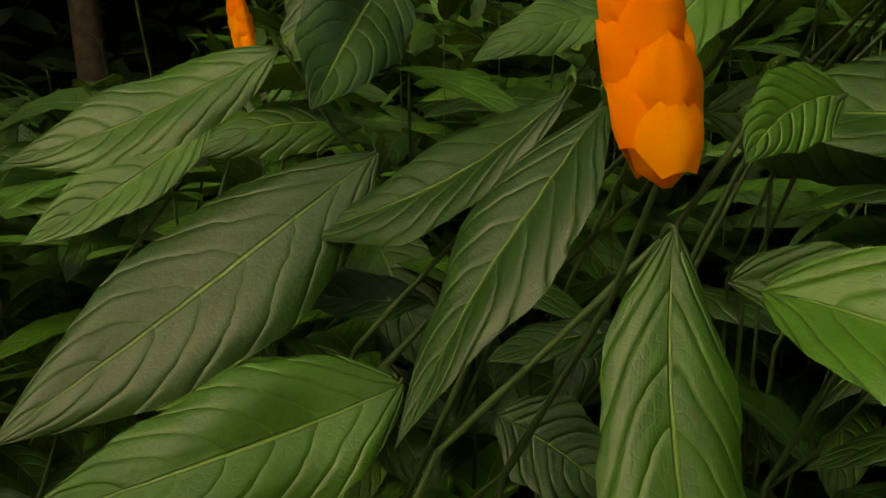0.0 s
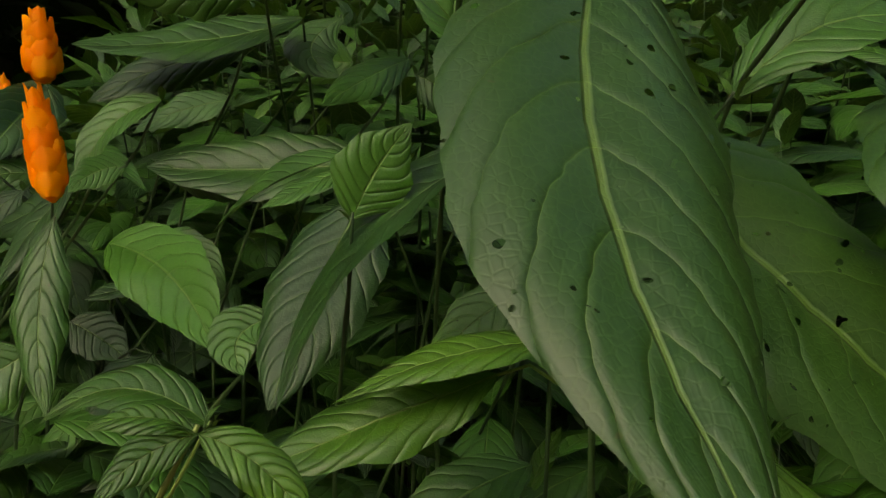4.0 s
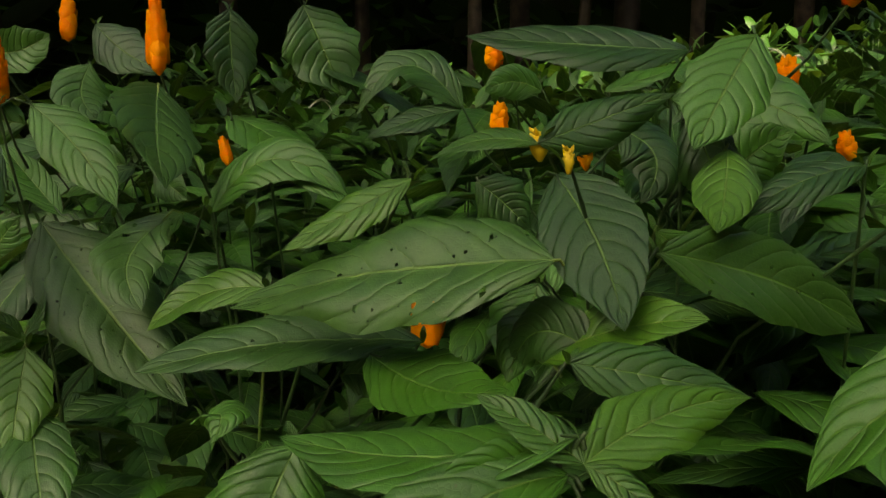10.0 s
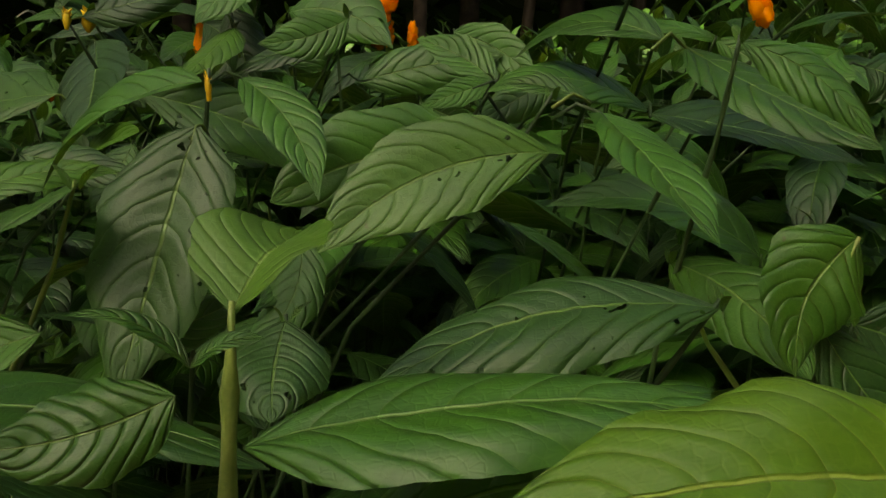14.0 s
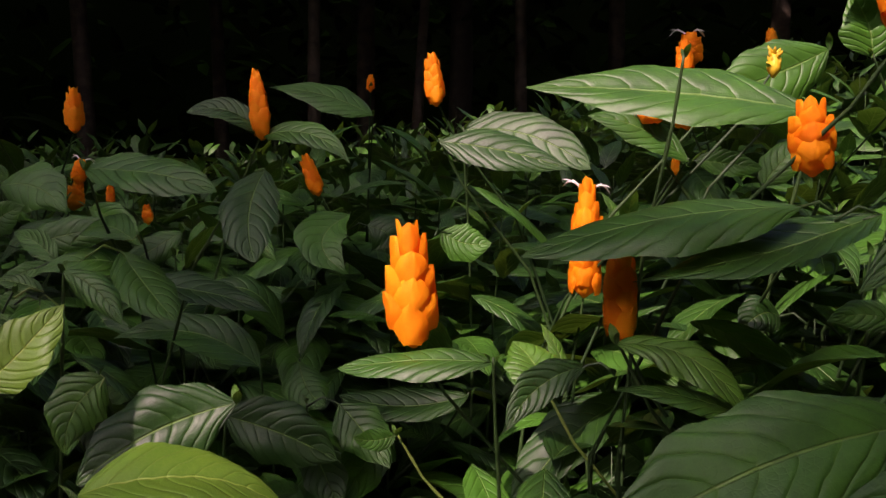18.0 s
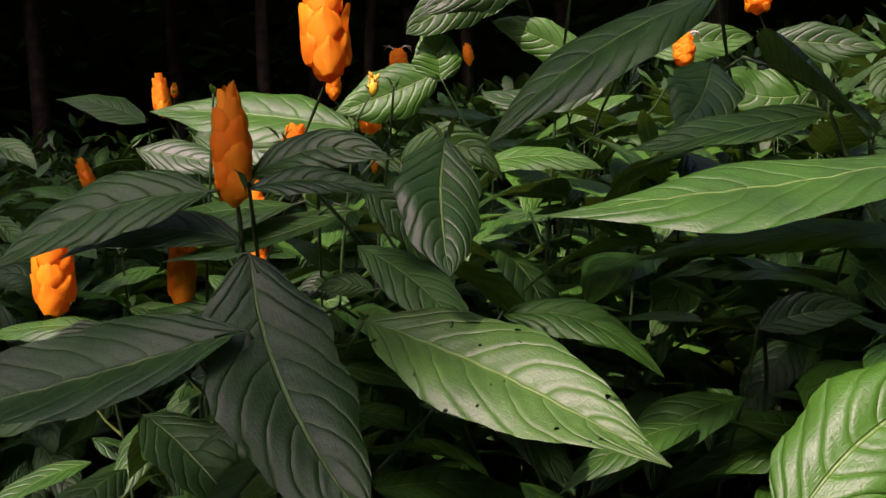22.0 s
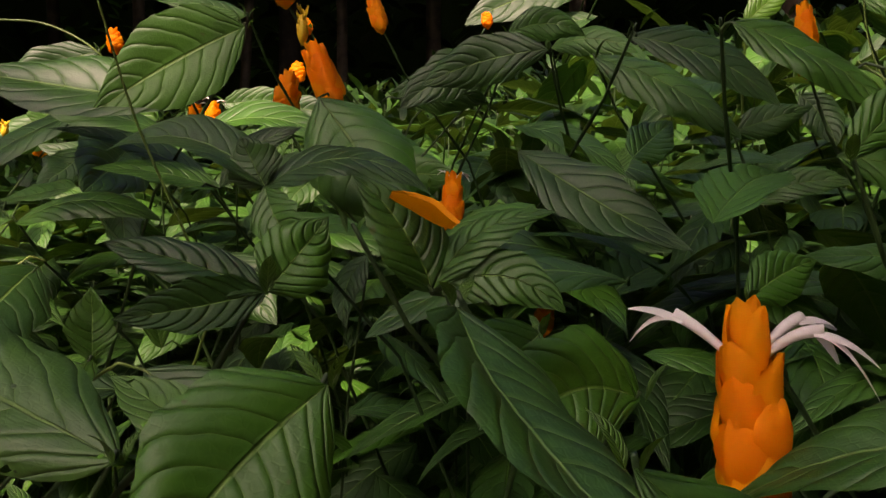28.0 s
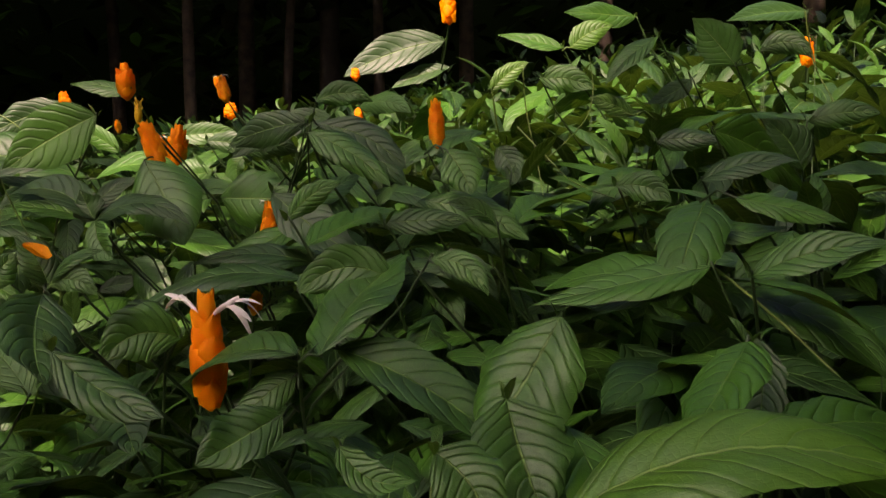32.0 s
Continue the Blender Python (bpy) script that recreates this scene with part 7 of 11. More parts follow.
lower(s, 1.9719, -1.7012, 1.2396, 221, (0, 1, 2, 3))
s = shrub(1.218, -0.773)
branch(s, 1.2334, -0.7881, 1.1016, -0.15, 0.05)
leaf(s, (1.2334, -0.7881, 1.0986), (1.1472, -0.8053, 1.0573), 0.0500, -66.1, 0.0017, 0.0070)
lower(s, 1.2334, -0.7881, 1.0986, 173, (0, 1))
branch(s, 1.1753, -0.8945, 1.0769, 0, 0.1, young=True)
leaf(s, (1.1733, -0.8940, 1.0803), (1.2701, -0.8728, 1.0622), 0.0580, 15.0000, 0.0140, 0.0000, "seedling", rows=52, cols=9)
lower(s, 1.1753, -0.8945, 1.0739, 245, ())
s = shrub(1.469, -0.836)
branch(s, 1.4399, -0.8617, 1.1466, 0.15, 0.05)
leaf(s, (1.4399, -0.8617, 1.1436), (1.5017, -0.8927, 1.1097), 0.0298, 28.5, 0.0089, -0.0075, "young", rows=52, cols=9)
leaf(s, (1.425, -0.8566, 1.1307), (1.3792, -0.8692, 1.0995), 0.0218, -52.1, 0.0026, 0.0064, stalk=(1.4399, -0.8617, 1.1267), rows=52, cols=9)
lower(s, 1.4399, -0.8617, 1.1307, 175, (0,))
branch(s, 1.5064, -0.8834, 1.1088, 0.06, 0.1, young=True)
leaf(s, (1.5064, -0.8834, 1.1058), (1.432, -0.8736, 1.1213), 0.0286, -16.7, 0.0046, 0.0016, "young", rows=52, cols=9)
lower(s, 1.5064, -0.8834, 1.1058, 176, ())
s = shrub(1.777, -0.693)
branch(s, 1.7739, -0.6935, 1.4267, 0.12, 0.16)
leaf(s, (1.7739, -0.6935, 1.4237), (1.661, -0.7002, 1.3735), 0.0492, -85.6, -0.0005, 0.0078, rows=20, cols=4)
lower(s, 1.7739, -0.6935, 1.4237, 195, (0, 1, 2))
s = shrub(2.325, -1.842)
branch(s, 2.3301, -1.8708, 1.2427, 0, 0.1)
leaf(s, (2.3301, -1.8708, 1.2397), (2.283, -1.8884, 1.1726), 0.0603, -27.9, -0.0009, -0.0012, rows=52, cols=9)
lower(s, 2.3301, -1.8708, 1.2397, 208, (0,))
branch(s, 2.4503, -1.7971, 1.2597, 0.15, 0.05)
leaf(s, (2.4503, -1.7971, 1.2567), (2.337, -1.7758, 1.2303), 0.0437, -21.5, 0.0004, 0.0002)
lower(s, 2.4503, -1.7971, 1.2567, 209, (0,))
branch(s, 2.2920, -1.9067, 1.2084, 0, 0.1)
leaf(s, (2.292, -1.9067, 1.2054), (2.3045, -1.9443, 1.1542), 0.0522, 19.3, -0.0003, 0.0018, rows=52, cols=9)
lower(s, 2.2920, -1.9067, 1.2054, 210, ())
branch(s, 2.2495, -1.9577, 1.1995, 0, 0.1, young=True)
leaf(s, (2.2495, -1.9577, 1.1965), (2.2721, -1.9842, 1.1657), 0.0333, 36.1, 0.0013, -0.0041, "young", rows=52, cols=9)
lower(s, 2.2495, -1.9577, 1.1965, 211, ())
branch(s, 2.4103, -1.9263, 1.2380, -0.02, 0.05)
leaf(s, (2.4103, -1.9263, 1.235), (2.3486, -2.0008, 1.2148), 0.0366, 8.9, -0.0006, -0.0005, rows=52, cols=9)
lower(s, 2.4103, -1.9263, 1.2350, 213, (1,))
branch(s, 2.4298, -1.8983, 1.2330, 0.12, 0.16)
leaf(s, (2.4298, -1.8983, 1.23), (2.4164, -1.9217, 1.1797), 0.0259, 10.0, -0.0022, -0.0037, rows=52, cols=9)
lower(s, 2.4298, -1.8983, 1.2300, 214, (0,))
branch(s, 2.4469, -1.8574, 1.2608, 0.12, 0.16)
leaf(s, (2.4469, -1.8574, 1.2578), (2.5084, -1.8942, 1.28), 0.0280, 42.5, 0.0037, -0.0033)
lower(s, 2.4469, -1.8574, 1.2578, 238, (1,))
branch(s, 2.2095, -1.8340, 1.1632, 0.12, 0.16)
leaf(s, (2.2095, -1.834, 1.1602), (2.2524, -1.8614, 1.1479), 0.0208, 44.9, -0.0052, 0.0086)
lower(s, 2.2095, -1.8340, 1.1602, 243, ())
s = shrub(2.266, -1.975, "young shrub with bright green pointed leaves")
branch(s, 2.2947, -2.0059, 1.1862, 0, 0.1, young=True)
leaf(s, (2.2947, -2.0059, 1.1832), (2.4288, -2.0327, 1.2024), 0.0530, 18.5, 0.0174, -0.0076, "young", rows=52, cols=9)
lower(s, 2.2947, -2.0059, 1.1832, 212, ())
s = shrub(2.499, -1.703)
branch(s, 2.4911, -1.7055, 1.3508, 0.15, 0.05)
leaf(s, (2.4911, -1.7055, 1.3478), (2.602, -1.6521, 1.2952), 0.0499, 71.0, 0.0047, -0.0072)
lower(s, 2.4911, -1.7055, 1.3478, 225, ())
branch(s, 2.4236, -1.6872, 1.3089, 0.15, 0.05)
leaf(s, (2.4236, -1.6872, 1.3059), (2.4582, -1.7134, 1.2939), 0.0245, 72.9, 0.0005, -0.0061)
lower(s, 2.4236, -1.6872, 1.3059, 236, (1,))
branch(s, 2.4704, -1.7338, 1.3139, 0.15, 0.05)
leaf(s, (2.4704, -1.7338, 1.3109), (2.5318, -1.7612, 1.325), 0.0258, 40.7, 0.0042, -0.0038)
leaf(s, (2.4849, -1.7572, 1.2996), (2.5503, -1.7881, 1.2834), 0.0274, 35.7, 0.0007, -0.0007, stalk=(2.4704, -1.7338, 1.2956))
leaf(s, (2.446, -1.7327, 1.2867), (2.5235, -1.7644, 1.2801), 0.0316, 33.0, -0.0058, 0.0048, stalk=(2.4704, -1.7338, 1.2827))
lower(s, 2.4704, -1.7338, 1.2867, 237, ())
branch(s, 2.5867, -1.6680, 1.3217, 0.12, 0.16)
leaf(s, (2.5867, -1.668, 1.3187), (2.5555, -1.6597, 1.3596), 0.0353, -91.1, -0.0009, 0.0051)
lower(s, 2.5867, -1.6680, 1.3187, 242, ())
s = shrub(2.409, -1.313)
branch(s, 2.4016, -1.3365, 1.3452, 0.15, 0.05)
leaf(s, (2.4016, -1.3365, 1.3422), (2.4185, -1.3636, 1.3007), 0.0332, 52.5, -0.0004, -0.0049)
lower(s, 2.4016, -1.3365, 1.3422, 229, ())
branch(s, 2.4520, -1.3350, 1.4242, 0.15, 0.05)
leaf(s, (2.452, -1.335, 1.4212), (2.5109, -1.3649, 1.4065), 0.0340, 81.8, -0.0000, -0.0063, rows=20, cols=4)
lower(s, 2.4520, -1.3350, 1.4212, 250, (1,))
branch(s, 2.4164, -1.2291, 1.4198, 0.06, 0.1, young=True)
leaf(s, (2.4164, -1.2291, 1.4168), (2.4631, -1.232, 1.4526), 0.0262, 78.2, 0.0003, -0.0039, "young", rows=20, cols=4)
lower(s, 2.4164, -1.2291, 1.4168, 257, ())
s = shrub(2.344, -1.660)
branch(s, 2.3336, -1.6776, 1.2788, 0.06, 0.1)
leaf(s, (2.3336, -1.6776, 1.2758), (2.2954, -1.6707, 1.293), 0.0161, -67.0, 0.0014, 0.0046)
lower(s, 2.3336, -1.6776, 1.2758, 235, (0, 2))
s = shrub(2.539, -1.468)
branch(s, 2.5265, -1.5049, 1.3486, 0.15, 0.05)
leaf(s, (2.5265, -1.5049, 1.3456), (2.5886, -1.5338, 1.345), 0.0255, 66.3, 0.0009, -0.0026, rows=20, cols=4)
lower(s, 2.5265, -1.5049, 1.3456, 241, ())
branch(s, 2.6517, -1.4124, 1.4348, 0.15, 0.05)
leaf(s, (2.6517, -1.4124, 1.4318), (2.6063, -1.4011, 1.483), 0.0477, -92.0, -0.0005, 0.0026, rows=20, cols=4)
lower(s, 2.6517, -1.4124, 1.4318, 247, ())
branch(s, 2.5692, -1.3979, 1.4656, 0.15, 0.05)
leaf(s, (2.5692, -1.3979, 1.4626), (2.5048, -1.4146, 1.4082), 0.0320, -27.1, 0.0035, 0.0036, rows=20, cols=4)
leaf(s, (2.5404, -1.4024, 1.3761), (2.4915, -1.3938, 1.3946), 0.0229, -85.4, -0.0001, 0.0040, "young", stalk=(2.5692, -1.3979, 1.3721), rows=20, cols=4)
lower(s, 2.5692, -1.3979, 1.3761, 249, ())
branch(s, 2.6260, -1.3592, 1.4243, 0.15, 0.05)
leaf(s, (2.626, -1.3592, 1.4213), (2.5639, -1.3738, 1.3906), 0.0264, -51.8, -0.0015, -0.0036, rows=20, cols=4)
lower(s, 2.6260, -1.3592, 1.4213, 251, ())
branch(s, 2.6473, -1.5707, 1.3654, -0.02, 0.05)
leaf(s, (2.6473, -1.5707, 1.3624), (2.7019, -1.5979, 1.3691), 0.0264, 81.1, 0.0004, -0.0041, rows=20, cols=4)
lower(s, 2.6473, -1.5707, 1.3624, 256, ())
s = shrub(2.624, -1.095)
branch(s, 2.6531, -1.0982, 1.5385, 0.15, 0.05)
leaf(s, (2.6531, -1.0982, 1.5355), (2.5366, -1.133, 1.5332), 0.0450, -59.1, 0.0003, 0.0006, rows=20, cols=4)
lower(s, 2.6531, -1.0982, 1.5355, 246, ())
branch(s, 2.5336, -1.1373, 1.4870, 0.15, 0.05)
leaf(s, (2.5336, -1.1373, 1.484), (2.4446, -1.1232, 1.5019), 0.0340, -45.3, 0.0010, 0.0012, rows=20, cols=4)
leaf(s, (2.5453, -1.139, 1.484), (2.6039, -1.144, 1.5152), 0.0376, 80.4, 0.0004, -0.0062, "young", stalk=(2.5336, -1.1373, 1.48), rows=20, cols=4)
lower(s, 2.5336, -1.1373, 1.4840, 253, ())
s = shrub(2.716, -1.319)
branch(s, 2.7054, -1.3670, 1.4568, 0.15, 0.05)
leaf(s, (2.7054, -1.367, 1.4538), (2.7548, -1.3953, 1.4417), 0.0291, 85.8, -0.0013, -0.0150, rows=20, cols=4)
leaf(s, (2.6858, -1.3659, 1.4376), (2.6366, -1.359, 1.4375), 0.0190, -74.2, 0.0012, 0.0064, stalk=(2.7054, -1.367, 1.4336), rows=20, cols=4)
lower(s, 2.7054, -1.3670, 1.4376, 252, ())

# ---- single shoots between them ----
shoot(0.896, 0.714, 1.165, 2, 5.26, ())
shoot(0.594, 0.950, 1.080, 5, 0.39, ())
shoot(0.713, 0.698, 1.132, 1, 2.99, ())
shoot(0.377, 1.053, 1.079, 4, 1.00, ())
shoot(0.374, 0.823, 1.192, 2, 1.98, ())
shoot(1.027, 0.508, 1.176, 9, 5.61, ())
shoot(0.254, 0.959, 1.131, 7, 0.53, ())
shoot(0.178, 1.093, 0.917, 7, 2.84, ())
shoot(0.654, 0.506, 1.175, 5, 4.38, ())
shoot(1.569, -0.065, 1.263, 5, 1.44, ())
shoot(1.364, 0.168, 1.263, 3, 5.32, ())
shoot(0.854, 0.500, 1.211, 3, 0.76, ())
shoot(1.809, -0.223, 1.214, 9, 5.89, ())
shoot(1.126, 0.338, 1.160, 5, 0.08, ())
shoot(0.388, 0.616, 1.153, 4, 4.99, ())
shoot(1.410, -0.008, 1.247, 5, 5.51, ())
shoot(0.212, 0.735, 1.081, 8, 0.86, ())
shoot(1.963, -0.307, 1.301, 5, 0.64, ())
shoot(0.743, 0.356, 1.186, 2, 5.05, ())
shoot(1.626, -0.269, 1.233, 1, 2.28, ())
shoot(0.012, 1.086, 0.912, 7, 0.61, ())
shoot(1.945, -0.498, 1.270, 6, 5.45, ())
shoot(0.934, 0.279, 1.229, 6, 4.77, ())
shoot(0.105, 0.843, 1.100, 9, 1.72, ())
shoot(1.790, -0.459, 1.251, 2, 0.75, ())
shoot(2.151, -0.600, 1.359, 2, 3.55, ())
shoot(0.394, 0.466, 1.127, 9, 0.16, ())
shoot(1.426, -0.174, 1.227, 4, 3.22, ())
shoot(1.055, 0.154, 1.207, 8, 4.15, ())
shoot(1.964, -0.667, 1.312, 3, 2.77, ())
shoot(-0.137, 1.140, 0.926, 4, 4.60, ())
shoot(1.214, -0.057, 1.286, 4, 3.45, (0, 1))
shoot(1.480, -0.327, 1.204, 8, 2.45, ())
shoot(2.332, -0.690, 1.368, 1, 2.71, ())
shoot(1.855, -0.826, 1.270, 6, 2.91, ())
shoot(1.725, -0.597, 1.219, 3, 2.41, (0,))
shoot(2.517, -0.895, 1.367, 5, 1.99, ())
shoot(1.569, -0.490, 1.216, 6, 3.47, ())
shoot(1.266, -0.266, 1.271, 3, 1.49, (1,))
shoot(-0.081, 0.907, 1.033, 1, 2.99, ())
shoot(0.729, 0.120, 1.172, 7, 2.54, ())
shoot(2.215, -0.852, 1.324, 2, 1.99, ())
shoot(1.023, 0.003, 1.256, 9, 3.11, (0, 1))
shoot(2.543, -1.056, 1.353, 2, 5.97, ())
shoot(0.465, 0.253, 1.109, 6, 0.36, (3, 5, 6))
shoot(2.346, -0.926, 1.333, 3, 1.96, ())
shoot(2.048, -0.794, 1.310, 4, 5.86, (1, 3))
shoot(-0.029, 0.715, 1.150, 5, 3.65, ())
shoot(0.856, 0.017, 1.228, 5, 4.59, (0, 5))
shoot(1.664, -0.742, 1.188, 5, 2.73, (2,))
shoot(-0.220, 0.998, 0.978, 2, 6.02, ())
shoot(0.233, 0.480, 0.950, 5, 5.53, (0, 3))
shoot(2.138, -0.987, 1.289, 7, 5.63, ())
shoot(2.417, -1.208, 1.333, 9, 0.68, ())
shoot(0.960, -0.188, 1.225, 7, 1.89, (0, 1))
shoot(1.950, -0.978, 1.265, 2, 1.76, (0, 1, 2, 7))
shoot(2.676, -1.152, 1.409, 4, 5.25, ())
shoot(2.255, -1.285, 1.274, 5, 1.26, ())
shoot(1.346, -0.471, 1.161, 1, 2.03, (0, 1, 4, 5))
shoot(2.134, -1.149, 1.266, 9, 0.15, (0, 1, 2))
shoot(0.310, 0.224, 0.917, 4, 3.51, (0, 1))
shoot(2.584, -1.347, 1.360, 4, 4.72, ())
shoot(1.940, -1.139, 1.075, 5, 4.95, (0,))
shoot(1.124, -0.375, 1.166, 8, 2.12, (0, 2, 4, 7))
shoot(1.475, -0.662, 1.093, 9, 3.11, (0, 3))
shoot(-0.237, 0.690, 1.154, 6, 4.48, (0, 1, 2, 3))
shoot(-0.319, 0.829, 1.109, 4, 3.63, (0, 1, 3))
shoot(2.391, -1.464, 1.316, 3, 2.74, (0, 2, 7))
shoot(0.020, 0.465, 0.935, 3, 1.42, (1, 3))
shoot(-0.454, 1.011, 1.077, 9, 2.80, (0, 1))


# ---- the rest of the bed ----


made_kinds = {}


def stand(k, x, y, z, yaw, size):
    """A shrub of the bed of the k-th kind with its top node at z."""
    if k not in made_kinds:
        ob = shrub(0, 0)
        branch(ob, 0, 0, 1.2)
        for i, (b, t, w, roll, arch) in enumerate(variant(k)):
            leaf(ob, (b[0], b[1], b[2] + 1.2), (t[0], t[1], t[2] + 1.2), w, roll, arch, 0.0, "young" if i < 2 else "leaf", rows=18, cols=4)
        made_kinds[k] = ob
    ob = copy_thing(made_kinds[k], pose(x, y, 0, 0, 0, math.degrees(yaw)))
    for o in ob.children:
        if o.name.startswith("stem"):
            o.scale = (1, 1, z / 1.2)
        else:
            o.location = (0, 0, z - 1.2)


for item in [(1, 2.18, -1.86, 1.07, 4.7, 1.08), (2, 0.06, 0.22, 0.82, 1.9, 1.07), (9, 0.89, -0.72, 0.87, 2.0, 1.13), (5, 0.57, -0.34, 0.79, 4.6, 0.87), (4, 2.25, -1.96, 1.14, 2.1, 0.87), (1, 1.31, -0.96, 1.03, 5.1, 0.93), (8, 1.19, -0.87, 0.95, 3.9, 1.09), (2, 0.49, -0.26, 0.83, 4.3, 1.10), (3, 1.89, -1.59, 1.03, 0.9, 0.98), (3, 2.09, -1.77, 0.99, 1.0, 1.06), (7, 1.03, -0.75, 0.90, 1.9, 1.16), (8, 0.21, 0.18, 0.84, 4.3, 0.84), (4, 1.89, -1.51, 0.99, 1.9, 1.08), (3, 1.62, -1.19, 0.97, 3.3, 0.89), (6, 1.35, -0.92, 1.00, 4.9, 1.05)]:
    stand(*item)
for item in [(5, -0.05, 0.29, 0.79, 5.3, 0.99), (9, 0.37, -0.01, 0.84, 3.1, 0.86), (9, 1.82, -1.31, 1.01, 0.8, 0.91), (6, -0.17, 0.26, 0.81, 1.4, 0.99), (4, 2.32, -1.90, 1.08, 6.3, 1.07), (0, 0.14, 0.29, 0.79, 0.1, 0.88), (7, 0.89, -0.57, 0.84, 5.5, 0.91), (1, 1.25, -0.78, 0.90, 5.5, 1.20), (8, 0.80, -0.37, 0.79, 5.5, 1.00), (4, 2.05, -1.59, 0.97, 5.2, 1.15), (0, 2.23, -1.74, 1.00, 5.9, 1.09), (6, 1.78, -1.23, 0.97, 4.7, 0.89), (3, 2.42, -2.03, 1.11, 4.0, 0.90), (0, 0.54, -0.15, 0.87, 2.3, 1.00), (3, 0.33, 0.14, 0.82, 0.4, 1.17)]:
    stand(*item)
for item in [(7, 1.49, -0.96, 0.92, 4.0, 0.82), (4, 0.89, -0.48, 0.78, 5.1, 1.15), (5, 0.16, 0.32, 0.79, 5.9, 1.14), (5, 1.39, -0.85, 0.93, 5.8, 0.92), (9, 1.18, -0.70, 0.92, 5.8, 1.00), (8, 2.28, -1.75, 1.02, 4.5, 0.85), (0, 2.37, -1.89, 1.09, 2.0, 0.84), (6, 1.90, -1.31, 0.96, 4.4, 1.01), (5, 1.56, -1.04, 0.97, 3.8, 1.16), (6, -0.15, 0.34, 0.85, 4.0, 1.08), (5, 0.98, -0.59, 0.86, 5.4, 0.84), (5, 1.61, -1.06, 0.98, 0.5, 0.98), (8, 0.65, -0.19, 0.89, 2.5, 1.04), (5, 0.52, -0.08, 0.86, 2.2, 1.19), (9, 2.02, -1.48, 0.98, 4.3, 1.18)]:
    stand(*item)
for item in [(8, 2.13, -1.57, 0.99, 3.5, 0.98), (7, 1.74, -1.11, 0.98, 1.8, 0.85), (7, 1.50, -0.88, 0.97, 2.5, 0.88), (9, 0.29, 0.31, 0.76, 2.0, 0.97), (9, 1.85, -1.18, 0.98, 3.5, 1.11), (4, -0.28, 0.33, 0.97, 3.0, 0.90), (1, 0.38, 0.23, 0.83, 3.2, 0.90), (0, 0.95, -0.39, 0.82, 4.1, 1.04), (1, 1.26, -0.64, 0.91, 1.0, 0.84), (2, 0.74, -0.18, 0.88, 4.9, 0.98), (2, 2.03, -1.34, 0.95, 3.0, 1.12), (3, -0.00, 0.47, 0.72, 2.2, 1.02), (2, 1.60, -0.92, 0.97, 5.8, 0.97), (1, 0.60, -0.04, 0.84, 1.4, 0.82), (3, 2.19, -1.53, 0.99, 2.3, 1.06)]:
    stand(*item)
for item in [(9, 2.31, -1.63, 0.98, 6.0, 0.95), (2, 1.09, -0.51, 0.84, 5.3, 0.94), (8, -0.22, 0.44, 0.78, 4.5, 0.92), (6, 0.56, 0.05, 0.80, 2.7, 0.88), (4, 0.91, -0.26, 0.84, 3.4, 0.95), (5, 2.56, -1.98, 1.21, 5.6, 1.10), (6, 0.83, -0.18, 0.89, 0.7, 0.93), (0, 0.52, 0.13, 0.83, 3.9, 0.88), (0, 0.10, 0.50, 0.73, 3.3, 0.91), (5, 1.73, -0.99, 0.97, 1.3, 0.81), (7, 1.49, -0.73, 0.98, 4.8, 1.18), (3, 0.52, 0.16, 0.83, 3.2, 0.91), (5, 2.46, -1.71, 1.04, 2.5, 1.06), (5, 1.95, -1.13, 0.96, 6.2, 0.87), (4, 1.30, -0.58, 0.89, 0.3, 0.91)]:
    stand(*item)
for item in [(4, 1.14, -0.48, 0.85, 3.1, 0.96), (9, -0.32, 0.44, 1.01, 2.1, 0.91), (2, 1.44, -0.67, 0.89, 6.2, 1.17), (8, 1.63, -0.84, 0.94, 1.9, 1.16), (4, 0.17, 0.52, 0.73, 3.9, 1.04), (5, 2.45, -1.67, 1.06, 6.1, 1.00), (4, 2.15, -1.36, 0.97, 2.3, 0.94), (0, 2.53, -1.75, 1.06, 1.1, 0.85), (6, 1.02, -0.27, 0.94, 2.1, 1.02), (5, 0.71, -0.01, 0.86, 2.2, 0.99), (2, -0.14, 0.56, 0.74, 0.5, 0.94), (0, -0.38, 0.43, 0.95, 1.5, 1.20), (5, 2.05, -1.17, 0.95, 0.4, 1.18), (2, 0.99, -0.21, 0.97, 4.4, 0.91), (3, 2.33, -1.51, 1.01, 6.2, 1.08)]:
    stand(*item)
for ob in made_kinds.values():
    for o in (*ob.children_recursive, ob):
        bpy.data.objects.remove(o)

# the shrubs farther in, as one mass of leaves and stems
KIND_BLADES = [[blade(b, t, w, roll, arch, 0.0, 8, 2, 50 * k + i) for i, (b, t, w, roll, arch) in enumerate(variant(k))] for k in range(10)]
mass = {"v": [], "f": [], "uv": [], "n": 0}
stalks = []


def strew(k, x, y, z, yaw, size):
    c, s = math.cos(yaw), math.sin(yaw)
    m = np.array(((c, s, 0), (-s, c, 0), (0, 0, 1))) * size
    for v, f, uv in KIND_BLADES[k]:
        pts = np.array(v) @ m + (x, y, z)
        mass["v"].append(pts)
        mass["f"].append(np.array(f) + mass["n"])
        mass["uv"].append(np.array(uv))
        mass["n"] += len(pts)
    stalks.append(tube([(x, y, -0.02), (x + 0.01, y, z * 0.5), (x, y, z)], [0.0012, 0.0008, 0.0006], 5))


